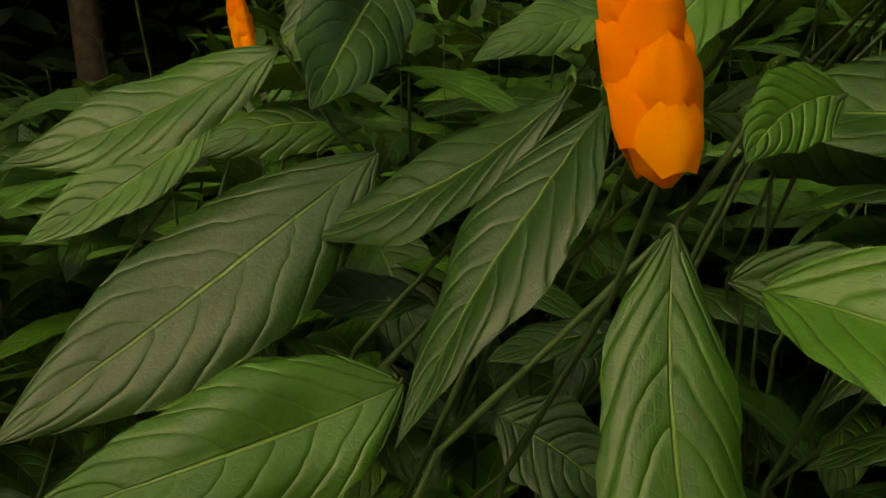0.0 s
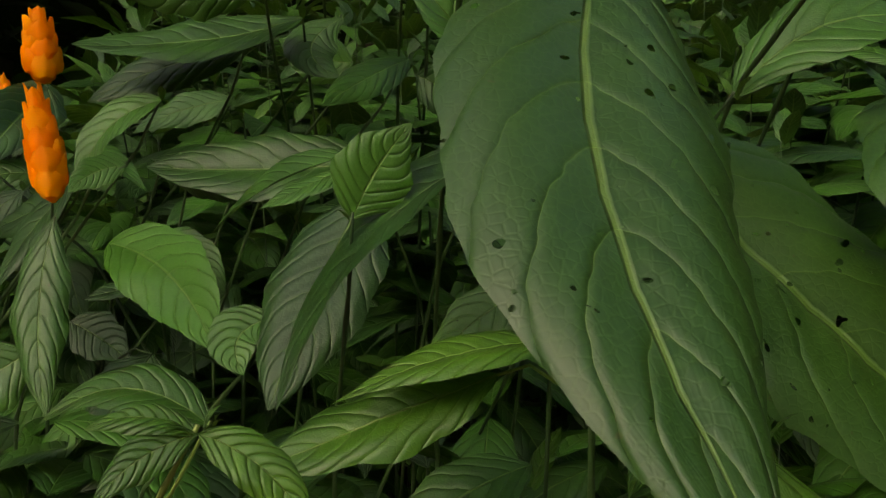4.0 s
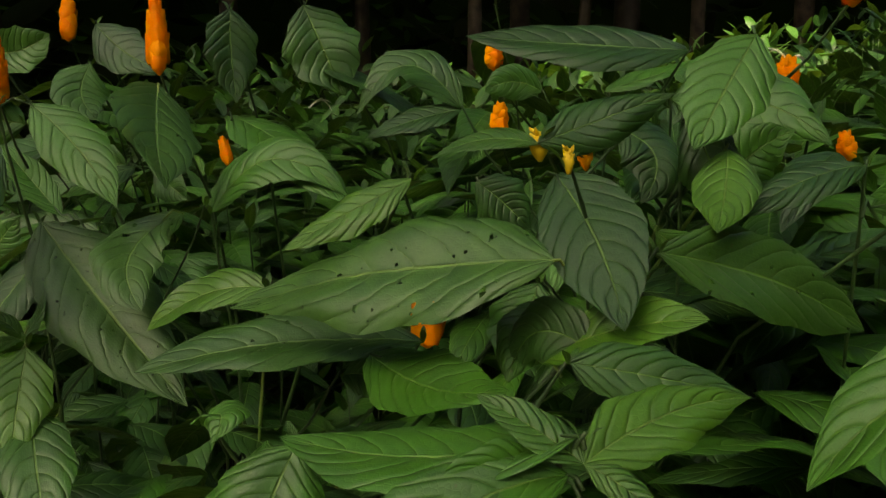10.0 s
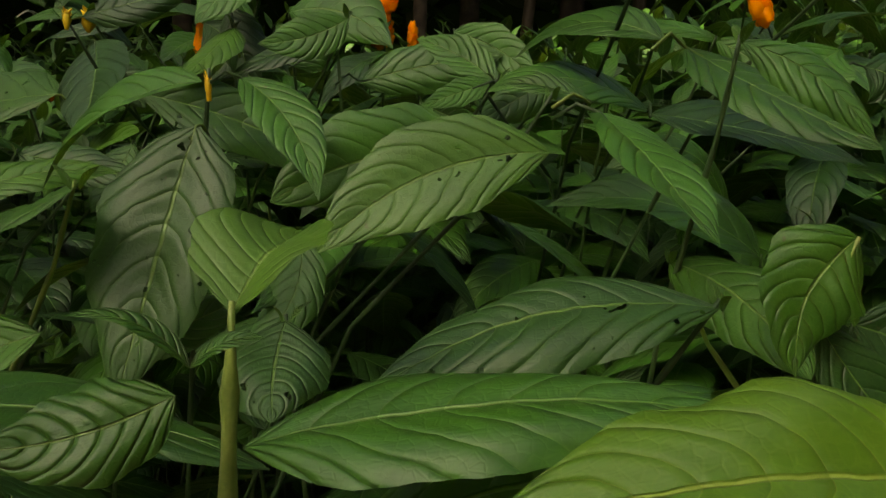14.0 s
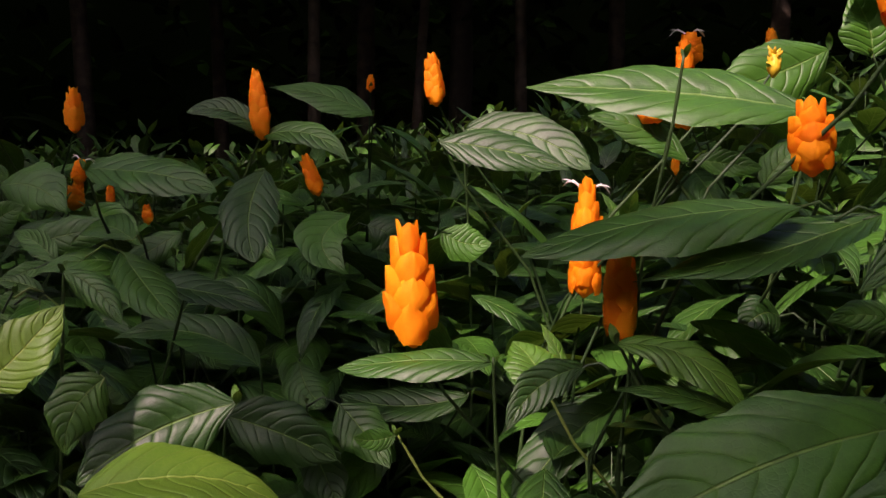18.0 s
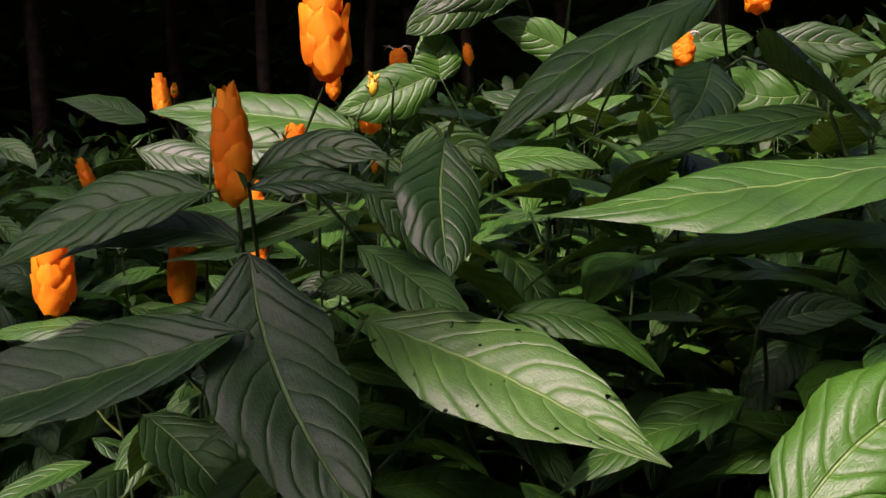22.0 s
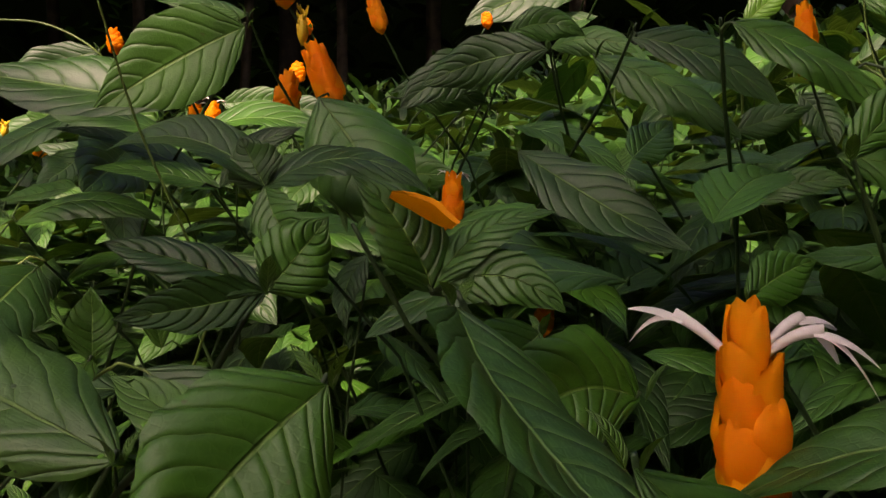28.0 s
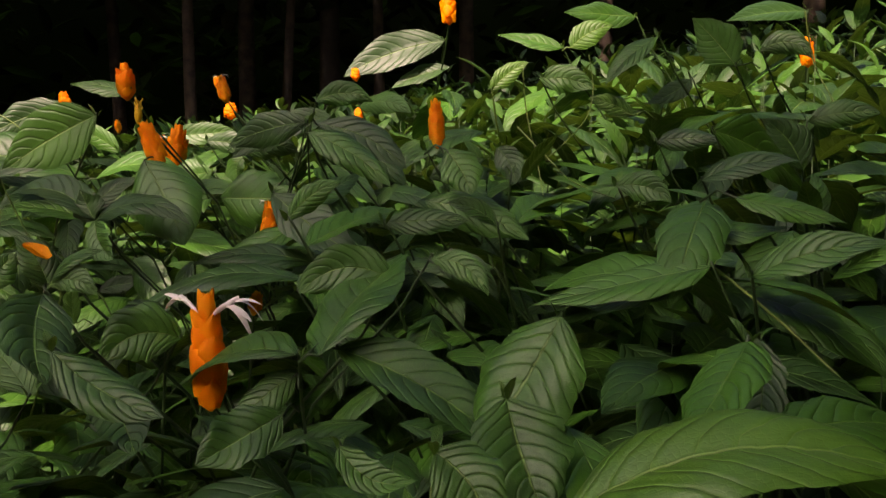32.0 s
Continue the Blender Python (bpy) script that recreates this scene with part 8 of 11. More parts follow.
for item in [(5, 0.41, 0.43, 0.78, 3.9, 0.94), (5, 0.01, 0.59, 0.70, 2.8, 1.15), (8, 1.38, -0.55, 0.86, 1.6, 0.99), (6, 2.61, -1.83, 1.14, 1.8, 1.00), (6, 1.87, -0.96, 0.99, 1.8, 0.91), (6, 1.64, -0.75, 1.01, 0.7, 0.92), (9, 2.15, -1.27, 0.93, 4.8, 0.90), (8, 1.12, -0.36, 0.80, 1.1, 1.19), (8, -0.26, 0.56, 0.76, 0.8, 1.12), (6, 0.59, 0.24, 0.88, 3.1, 0.95), (6, 0.04, 0.62, 0.85, 3.2, 0.94), (6, 1.78, -0.88, 0.95, 5.6, 1.19), (4, 2.25, -1.38, 0.95, 1.6, 1.12), (5, 0.22, 0.60, 0.74, 1.4, 0.85), (5, 1.50, -0.59, 0.87, 2.7, 0.95)]:
    strew(*item)
for item in [(1, 0.68, 0.14, 0.82, 4.8, 1.17), (6, 1.99, -1.01, 0.92, 3.0, 0.96), (0, 0.97, -0.10, 1.07, 1.2, 1.20), (2, 0.53, 0.39, 0.87, 4.3, 1.13), (7, 0.43, 0.51, 0.97, 0.5, 0.91), (0, 2.06, -1.05, 1.06, 6.1, 0.99), (1, 1.39, -0.47, 0.85, 2.3, 0.89), (2, 0.32, 0.59, 0.71, 3.0, 1.04), (0, 1.31, -0.42, 0.81, 0.6, 0.93), (0, 0.93, -0.02, 0.95, 3.5, 0.86), (0, 0.70, 0.20, 0.97, 4.2, 0.83), (0, 2.70, -1.82, 1.32, 6.0, 0.84), (2, 0.62, 0.33, 1.10, 3.5, 0.87), (2, 2.46, -1.47, 0.98, 2.3, 1.07), (8, 2.65, -1.69, 1.17, 2.8, 0.84)]:
    strew(*item)
for item in [(6, 2.13, -1.07, 1.22, 1.0, 0.80), (0, 2.62, -1.64, 1.28, 0.1, 0.97), (7, 1.87, -0.84, 1.02, 1.0, 0.99), (3, -0.00, 0.72, 1.13, 4.9, 0.88), (3, 0.14, 0.71, 1.04, 2.5, 1.20), (4, 2.55, -1.50, 1.22, 6.2, 0.99), (0, -0.15, 0.72, 1.04, 5.0, 0.88), (0, 1.08, -0.08, 1.17, 5.9, 0.85), (3, 0.33, 0.67, 1.11, 6.2, 1.03), (7, 2.28, -1.22, 1.16, 4.3, 1.02), (4, 1.67, -0.58, 1.12, 6.1, 1.05), (5, 2.41, -1.35, 1.06, 4.2, 1.02), (7, 1.56, -0.49, 1.05, 5.6, 1.20), (6, 0.89, 0.10, 0.90, 4.4, 1.16), (1, -0.43, 0.63, 1.05, 5.9, 1.00)]:
    strew(*item)
for item in [(4, 1.16, -0.13, 1.19, 4.3, 1.19), (1, 1.38, -0.34, 1.10, 1.1, 0.95), (6, 1.22, -0.18, 1.14, 4.9, 1.16), (8, 1.03, 0.02, 1.13, 5.7, 1.06), (9, 1.82, -0.69, 1.17, 0.6, 0.82), (3, 0.49, 0.62, 1.18, 3.7, 1.04), (0, 0.25, 0.76, 1.05, 5.5, 0.90), (1, 0.57, 0.57, 1.06, 0.0, 0.90), (6, 1.32, -0.27, 1.10, 1.8, 0.82), (3, -0.04, 0.81, 1.14, 5.9, 0.96), (1, -0.50, 0.65, 1.08, 6.0, 0.99), (0, -0.28, 0.77, 1.03, 1.3, 1.05), (3, -0.16, 0.80, 1.05, 1.4, 1.04), (8, 0.66, 0.48, 1.19, 0.5, 0.97), (3, 2.75, -1.63, 1.35, 1.9, 0.98)]:
    strew(*item)
for item in [(2, 0.69, 0.45, 1.11, 0.4, 1.18), (5, 1.80, -0.62, 1.12, 2.7, 0.84), (2, 2.22, -0.98, 1.24, 5.1, 1.15), (3, 0.78, 0.33, 1.10, 0.6, 1.21), (8, 2.29, -1.06, 1.30, 4.1, 1.08), (4, 2.02, -0.79, 1.32, 6.3, 1.03), (6, 2.52, -1.33, 1.24, 5.0, 1.03), (0, 0.14, 0.84, 1.21, 0.8, 1.09), (4, 1.25, -0.10, 1.19, 0.7, 1.01), (7, 0.17, 0.84, 1.10, 2.4, 0.86), (5, 0.90, 0.21, 1.12, 1.6, 1.07), (8, 0.49, 0.71, 1.09, 0.7, 0.92), (9, 2.15, -0.86, 1.30, 3.6, 1.14), (3, 1.70, -0.45, 1.20, 6.3, 1.11), (6, 2.27, -0.97, 1.31, 5.6, 1.01)]:
    strew(*item)
for item in [(8, 1.87, -0.61, 1.22, 2.7, 0.84), (1, 2.44, -1.21, 1.36, 1.4, 0.90), (3, 1.17, 0.03, 1.24, 2.8, 0.97), (4, 0.88, 0.28, 1.11, 4.7, 1.19), (0, 1.91, -0.64, 1.15, 5.8, 0.97), (8, -0.45, 0.77, 1.07, 4.8, 1.10), (2, 2.71, -1.44, 1.36, 2.7, 0.86), (1, 2.08, -0.75, 1.33, 1.6, 0.88), (5, -0.43, 0.80, 1.09, 2.3, 1.23), (8, -0.60, 0.69, 1.21, 1.1, 1.15), (5, -0.35, 0.85, 1.03, 4.3, 1.10), (1, 2.42, -1.12, 1.22, 5.5, 1.17), (7, 2.63, -1.33, 1.36, 4.8, 1.00), (3, 1.57, -0.28, 1.11, 0.9, 0.92), (9, 1.43, -0.17, 1.18, 2.5, 1.10)]:
    strew(*item)
for item in [(2, 0.69, 0.65, 1.09, 2.9, 0.95), (0, 2.12, -0.72, 1.28, 2.4, 0.98), (0, -0.04, 0.96, 1.18, 5.2, 1.15), (2, 1.81, -0.42, 1.18, 5.4, 1.17), (3, 1.34, -0.05, 1.20, 3.9, 1.22), (1, 0.37, 0.89, 1.15, 5.8, 1.09), (1, 0.62, 0.74, 1.13, 3.8, 1.03), (6, 0.06, 0.97, 1.18, 3.9, 1.14), (0, 2.41, -1.00, 1.33, 3.7, 1.12), (8, 2.61, -1.23, 1.35, 4.8, 1.20), (6, 1.67, -0.28, 1.13, 2.0, 1.21), (6, 1.05, 0.26, 1.20, 4.4, 0.92), (1, 2.82, -1.44, 1.39, 5.5, 1.02), (6, 0.88, 0.47, 1.24, 1.2, 1.10), (4, 2.03, -0.61, 1.26, 1.9, 0.97)]:
    strew(*item)
for item in [(7, 2.66, -1.25, 1.28, 5.3, 0.88), (3, 2.29, -0.80, 1.30, 0.8, 1.12), (6, 0.84, 0.54, 1.22, 2.8, 1.09), (8, -0.53, 0.85, 1.08, 3.3, 0.90), (0, 1.57, -0.18, 1.14, 0.4, 0.95), (9, 2.54, -1.12, 1.30, 2.3, 1.28), (0, -0.16, 1.01, 1.05, 0.2, 1.25), (7, 1.14, 0.24, 1.26, 4.2, 1.22), (4, -0.32, 0.98, 0.98, 2.5, 1.30), (0, 1.88, -0.40, 1.18, 1.2, 0.91), (4, 1.65, -0.21, 1.26, 2.2, 1.05), (0, 0.73, 0.73, 1.25, 1.0, 1.16), (6, 1.72, -0.26, 1.22, 2.6, 1.30), (8, -0.72, 0.74, 1.13, 4.7, 1.10), (6, 2.81, -1.34, 1.28, 2.8, 1.06)]:
    strew(*item)
for item in [(7, 1.31, 0.11, 1.25, 2.7, 0.98), (9, 0.99, 0.42, 1.15, 5.9, 0.93), (2, 0.53, 0.91, 1.11, 1.3, 0.93), (4, 0.19, 1.04, 1.17, 2.1, 0.94), (7, 1.02, 0.39, 1.24, 2.1, 1.31), (4, 1.51, -0.08, 1.16, 5.7, 1.32), (2, 0.58, 0.89, 1.10, 4.1, 0.90), (5, 0.33, 1.02, 1.15, 1.4, 1.06), (4, 2.38, -0.78, 1.28, 3.4, 1.16), (3, 2.95, -1.46, 1.28, 5.2, 1.26), (0, 0.47, 0.98, 1.24, 2.7, 1.06), (0, 2.01, -0.44, 1.22, 5.2, 0.92), (5, -0.16, 1.08, 1.17, 5.5, 1.06), (5, 1.27, 0.24, 1.23, 1.5, 1.28), (0, 1.87, -0.27, 1.17, 4.1, 1.27)]:
    strew(*item)
for item in [(6, 0.73, 0.84, 1.22, 4.4, 1.12), (2, 1.41, 0.12, 1.28, 2.4, 1.11), (4, 2.32, -0.67, 1.32, 6.2, 1.09), (5, -0.47, 1.03, 0.97, 2.9, 1.34), (8, -0.54, 0.99, 0.97, 5.2, 1.23), (3, 0.59, 0.96, 1.23, 4.5, 1.15), (7, 1.78, -0.19, 1.17, 5.0, 1.10), (9, 0.33, 1.08, 1.20, 1.7, 1.31), (6, 0.89, 0.70, 1.23, 4.5, 1.15), (2, 2.85, -1.24, 1.41, 5.2, 1.31), (5, 2.16, -0.52, 1.29, 6.1, 1.02), (8, 1.18, 0.35, 1.23, 3.1, 1.19), (2, 2.56, -0.92, 1.31, 3.1, 1.01), (1, -0.68, 0.92, 1.11, 1.4, 1.08), (0, 2.28, -0.58, 1.37, 5.8, 1.35)]:
    strew(*item)
for item in [(0, 0.00, 1.16, 1.14, 4.9, 1.25), (2, 0.26, 1.14, 1.26, 4.6, 1.23), (8, 2.99, -1.36, 1.33, 4.8, 1.22), (8, 1.01, 0.60, 1.24, 2.3, 1.16), (3, 1.22, 0.37, 1.27, 3.1, 1.03), (1, 0.04, 1.17, 1.14, 3.7, 1.03), (0, 1.93, -0.24, 1.20, 0.8, 1.13), (8, 1.11, 0.46, 1.24, 3.0, 1.03), (8, 1.55, 0.03, 1.31, 2.2, 1.02), (4, 2.57, -0.85, 1.40, 0.1, 1.28), (2, 2.41, -0.66, 1.27, 3.7, 1.01), (9, -0.25, 1.17, 1.10, 2.8, 1.06), (8, 2.90, -1.20, 1.33, 4.7, 1.02), (9, 2.74, -1.05, 1.45, 1.7, 1.38), (6, 1.65, 0.00, 1.27, 0.4, 1.16)]:
    strew(*item)
for item in [(8, 1.38, 0.29, 1.26, 0.9, 1.28), (0, 1.42, 0.26, 1.23, 0.3, 1.31), (3, 0.49, 1.12, 1.28, 0.8, 1.28), (1, 2.21, -0.45, 1.29, 1.7, 1.17), (1, 1.78, -0.06, 1.31, 4.6, 0.98), (9, 1.60, 0.06, 1.18, 3.1, 0.96), (1, 0.79, 0.94, 1.27, 0.4, 1.19), (5, -0.42, 1.16, 0.98, 3.9, 1.30), (2, 2.67, -0.92, 1.34, 4.0, 1.17), (4, 2.07, -0.30, 1.18, 3.9, 1.08), (8, 1.10, 0.58, 1.28, 5.4, 1.29), (2, 3.04, -1.31, 1.39, 3.1, 1.33), (0, -0.68, 1.03, 1.18, 3.5, 1.22), (5, 1.00, 0.73, 1.13, 3.0, 1.39), (5, 2.00, -0.22, 1.27, 3.0, 1.00)]:
    strew(*item)
for item in [(9, 0.27, 1.21, 1.28, 1.6, 1.03), (3, 2.84, -1.07, 1.32, 4.6, 1.15), (2, 0.89, 0.89, 1.21, 5.9, 1.34), (0, -0.79, 0.98, 1.17, 5.6, 1.05), (8, -0.12, 1.26, 1.26, 1.3, 1.22), (3, 2.59, -0.74, 1.38, 5.9, 1.11), (5, 1.55, 0.20, 1.30, 4.2, 1.22), (7, 0.14, 1.27, 1.26, 4.7, 1.18), (0, -0.03, 1.28, 1.24, 2.5, 1.40), (8, 2.17, -0.32, 1.23, 3.7, 1.12), (9, 1.91, -0.07, 1.26, 0.6, 1.08), (7, -0.57, 1.17, 0.97, 3.7, 1.05), (8, 1.29, 0.48, 1.27, 2.3, 1.16), (8, -0.72, 1.09, 1.17, 4.0, 1.35), (1, -0.51, 1.20, 0.95, 4.9, 0.98)]:
    strew(*item)
for item in [(3, 2.48, -0.56, 1.42, 2.8, 1.28), (3, 2.97, -1.11, 1.33, 3.6, 1.07), (1, 2.34, -0.44, 1.28, 1.7, 1.37), (5, -0.47, 1.22, 0.96, 1.5, 1.20), (2, 2.70, -0.81, 1.34, 0.2, 1.02), (1, -0.31, 1.28, 1.00, 0.4, 1.26), (7, 0.61, 1.17, 1.26, 2.3, 1.41), (2, 3.02, -1.15, 1.48, 4.6, 1.39), (0, 2.14, -0.23, 1.31, 3.3, 1.28), (2, 1.64, 0.16, 1.29, 0.7, 1.06), (7, 1.73, 0.11, 1.30, 2.3, 1.35), (4, 1.51, 0.34, 1.26, 1.5, 1.44), (8, 1.16, 0.69, 1.32, 1.2, 1.20), (2, 0.59, 1.21, 1.17, 5.4, 1.13), (1, 1.03, 0.87, 1.27, 2.0, 1.34)]:
    strew(*item)
for item in [(4, 0.17, 1.34, 1.23, 0.3, 1.32), (8, 0.34, 1.31, 1.28, 1.9, 1.43), (6, 3.09, -1.18, 1.35, 1.4, 1.39), (6, 2.70, -0.75, 1.30, 1.1, 1.37), (3, -0.81, 1.09, 1.27, 3.1, 1.43), (3, 2.86, -0.94, 1.39, 1.8, 1.29), (4, 0.90, 1.02, 1.25, 2.4, 1.46), (4, 2.25, -0.30, 1.31, 6.1, 1.11), (6, 0.30, 1.33, 1.17, 4.0, 1.42), (2, -0.16, 1.36, 1.18, 2.0, 1.16), (9, 0.01, 1.37, 1.18, 0.9, 1.25), (1, 0.53, 1.26, 1.28, 2.4, 1.26), (0, 1.43, 0.45, 1.34, 4.1, 1.04), (3, 1.90, 0.04, 1.20, 0.5, 1.00), (5, 0.78, 1.15, 1.30, 3.4, 1.15)]:
    strew(*item)
for item in [(4, -0.33, 1.35, 1.04, 5.4, 1.10), (0, 0.07, 1.39, 1.30, 4.4, 1.40), (9, 2.58, -0.54, 1.42, 4.2, 1.32), (4, -0.64, 1.25, 0.97, 2.0, 1.22), (2, 1.13, 0.87, 1.25, 1.7, 1.11), (3, 1.32, 0.60, 1.25, 0.7, 1.30), (0, 2.94, -0.93, 1.46, 2.0, 1.49), (3, 2.48, -0.41, 1.41, 2.9, 1.15), (3, 2.41, -0.35, 1.44, 4.1, 1.38), (3, 2.56, -0.48, 1.31, 3.6, 1.02), (4, 0.85, 1.15, 1.31, 0.3, 1.01), (0, 1.78, 0.19, 1.22, 0.0, 1.32), (9, 0.79, 1.20, 1.25, 0.4, 1.28), (0, 2.66, -0.56, 1.45, 2.1, 1.32), (3, 2.08, -0.02, 1.25, 3.4, 1.10)]:
    strew(*item)
for item in [(3, 1.04, 1.01, 1.18, 3.8, 1.35), (2, 1.23, 0.76, 1.29, 1.5, 1.38), (8, -0.95, 1.10, 1.20, 5.9, 1.05), (6, 0.52, 1.36, 1.31, 3.9, 1.08), (0, 0.21, 1.45, 1.18, 6.1, 1.45), (2, 0.84, 1.22, 1.26, 1.9, 1.09), (4, 1.56, 0.48, 1.34, 4.2, 1.46), (2, -0.23, 1.46, 1.18, 4.0, 1.02), (6, 2.87, -0.78, 1.44, 0.7, 1.46), (6, 2.25, -0.13, 1.26, 6.2, 1.07), (6, 0.96, 1.13, 1.26, 4.4, 1.14), (0, 1.42, 0.62, 1.37, 4.5, 1.07), (6, 3.04, -0.92, 1.51, 5.2, 1.42), (4, 0.14, 1.49, 1.22, 0.6, 1.12), (3, 2.13, 0.01, 1.24, 0.7, 1.24)]:
    strew(*item)
for item in [(6, 1.13, 0.98, 1.25, 4.9, 1.51), (4, -0.44, 1.43, 1.02, 3.8, 1.17), (5, 2.98, -0.86, 1.49, 5.3, 1.16), (4, -0.84, 1.24, 1.32, 2.4, 1.24), (2, 3.22, -1.11, 1.40, 0.9, 1.42), (2, 1.71, 0.37, 1.34, 0.5, 1.29), (2, 2.39, -0.22, 1.44, 0.9, 1.43), (7, -0.09, 1.52, 1.33, 4.7, 1.26), (2, 1.39, 0.68, 1.30, 2.3, 1.29), (7, 1.26, 0.87, 1.19, 1.5, 1.47), (7, 1.75, 0.35, 1.33, 1.4, 1.30), (0, 2.29, -0.09, 1.30, 3.1, 1.31), (9, 0.71, 1.36, 1.32, 2.1, 1.26), (3, 2.69, -0.45, 1.41, 3.6, 1.49), (8, -0.91, 1.23, 1.32, 0.5, 1.49)]:
    strew(*item)
for item in [(2, 2.86, -0.65, 1.46, 5.2, 1.50), (7, -0.58, 1.42, 0.98, 2.8, 1.50), (5, 1.89, 0.25, 1.22, 5.5, 1.09), (3, -0.44, 1.49, 0.97, 0.8, 1.09), (5, -0.66, 1.40, 0.93, 3.4, 1.23), (1, 1.98, 0.20, 1.24, 5.1, 1.13), (2, 0.60, 1.44, 1.35, 3.6, 1.53), (4, 2.08, 0.12, 1.31, 0.0, 1.35), (3, -0.36, 1.52, 1.08, 1.4, 1.50), (1, 2.53, -0.27, 1.36, 0.2, 1.07), (6, 1.11, 1.10, 1.29, 5.1, 1.42), (7, -0.77, 1.36, 1.04, 6.1, 1.23), (9, 0.46, 1.50, 1.21, 1.2, 1.10), (5, 1.24, 0.97, 1.21, 4.9, 1.23), (0, 2.12, 0.12, 1.31, 5.9, 1.12)]:
    strew(*item)
for item in [(4, 1.34, 0.84, 1.30, 5.2, 1.20), (4, 1.63, 0.56, 1.34, 2.5, 1.50), (1, 1.69, 0.50, 1.37, 2.1, 1.57), (6, 1.52, 0.66, 1.34, 2.3, 1.08), (8, 3.06, -0.81, 1.46, 3.7, 1.45), (1, 0.95, 1.28, 1.21, 4.7, 1.42), (1, 0.37, 1.55, 1.30, 4.9, 1.54), (3, 1.75, 0.46, 1.42, 0.1, 1.13), (0, 2.86, -0.52, 1.34, 1.1, 1.57), (2, 0.13, 1.62, 1.22, 0.8, 1.33), (8, 3.21, -0.91, 1.47, 0.6, 1.35), (1, 2.97, -0.65, 1.48, 5.9, 1.34), (2, 1.23, 1.06, 1.29, 1.5, 1.53), (3, -0.23, 1.62, 1.29, 3.9, 1.27), (5, 2.13, 0.19, 1.41, 5.5, 1.22)]:
    strew(*item)
for item in [(7, -0.41, 1.59, 1.02, 6.0, 1.53), (9, 1.72, 0.55, 1.39, 1.0, 1.21), (0, 2.74, -0.35, 1.46, 4.4, 1.09), (6, 2.89, -0.52, 1.42, 1.2, 1.50), (3, -0.61, 1.53, 0.95, 5.2, 1.55), (5, 0.40, 1.60, 1.32, 3.7, 1.55), (9, 1.55, 0.72, 1.38, 4.0, 1.27), (2, 2.31, 0.06, 1.31, 6.0, 1.12), (4, 0.65, 1.52, 1.24, 2.6, 1.34), (1, 3.32, -0.99, 1.42, 2.5, 1.58), (6, -0.06, 1.65, 1.31, 2.2, 1.52), (9, 0.24, 1.64, 1.28, 0.3, 1.35), (6, 2.38, -0.00, 1.31, 2.4, 1.27), (0, 2.87, -0.46, 1.38, 4.3, 1.13), (8, -0.33, 1.64, 1.05, 5.2, 1.57)]:
    strew(*item)
for item in [(5, -1.06, 1.29, 1.36, 2.0, 1.41), (8, 0.91, 1.41, 1.25, 3.3, 1.27), (9, -0.90, 1.42, 1.26, 4.3, 1.32), (9, 1.38, 0.97, 1.32, 2.2, 1.22), (8, 3.19, -0.80, 1.43, 2.2, 1.17), (7, 1.00, 1.36, 1.29, 6.2, 1.58), (3, 2.04, 0.33, 1.30, 3.2, 1.40), (0, 2.61, -0.15, 1.40, 0.6, 1.29), (1, 1.96, 0.39, 1.31, 1.5, 1.26), (7, -0.68, 1.57, 0.94, 3.3, 1.11), (5, 1.17, 1.25, 1.31, 1.1, 1.14), (4, 0.89, 1.46, 1.33, 6.2, 1.53), (8, -0.61, 1.60, 0.98, 0.9, 1.63), (0, -0.83, 1.51, 1.04, 1.4, 1.26), (3, 0.45, 1.66, 1.26, 1.4, 1.23)]:
    strew(*item)
for item in [(4, 0.76, 1.54, 1.31, 1.8, 1.26), (9, 2.57, -0.09, 1.44, 6.3, 1.23), (2, -1.07, 1.35, 1.28, 5.1, 1.18), (5, 2.86, -0.35, 1.51, 4.1, 1.32), (3, 1.62, 0.76, 1.35, 5.8, 1.43), (6, 1.90, 0.49, 1.45, 4.0, 1.21), (7, -0.25, 1.71, 1.33, 0.4, 1.39), (5, 3.13, -0.67, 1.43, 5.1, 1.40), (8, 0.66, 1.62, 1.35, 0.4, 1.12), (1, 2.99, -0.47, 1.43, 5.6, 1.47), (2, 2.14, 0.32, 1.41, 5.0, 1.14), (7, -0.09, 1.76, 1.29, 4.2, 1.49), (8, 1.29, 1.19, 1.25, 4.5, 1.62), (7, 1.89, 0.55, 1.34, 0.3, 1.27), (9, 3.21, -0.72, 1.57, 0.2, 1.17)]:
    strew(*item)
for item in [(6, 2.47, 0.06, 1.33, 3.1, 1.49), (9, -0.70, 1.63, 0.99, 1.7, 1.57), (4, 0.70, 1.64, 1.33, 4.8, 1.29), (6, -1.15, 1.36, 1.33, 0.4, 1.54), (0, -0.91, 1.54, 1.14, 5.0, 1.36), (0, 0.05, 1.79, 1.27, 4.2, 1.34), (0, 3.08, -0.53, 1.43, 2.8, 1.39), (5, 0.32, 1.76, 1.31, 4.6, 1.29), (1, 2.68, -0.09, 1.45, 4.6, 1.44), (3, 2.72, -0.12, 1.42, 0.0, 1.41), (8, 0.22, 1.78, 1.25, 3.2, 1.54), (4, 1.55, 0.92, 1.29, 3.6, 1.61), (9, 2.30, 0.26, 1.45, 0.9, 1.38), (8, 0.46, 1.74, 1.34, 4.6, 1.36), (0, 1.17, 1.38, 1.27, 1.9, 1.15)]:
    strew(*item)
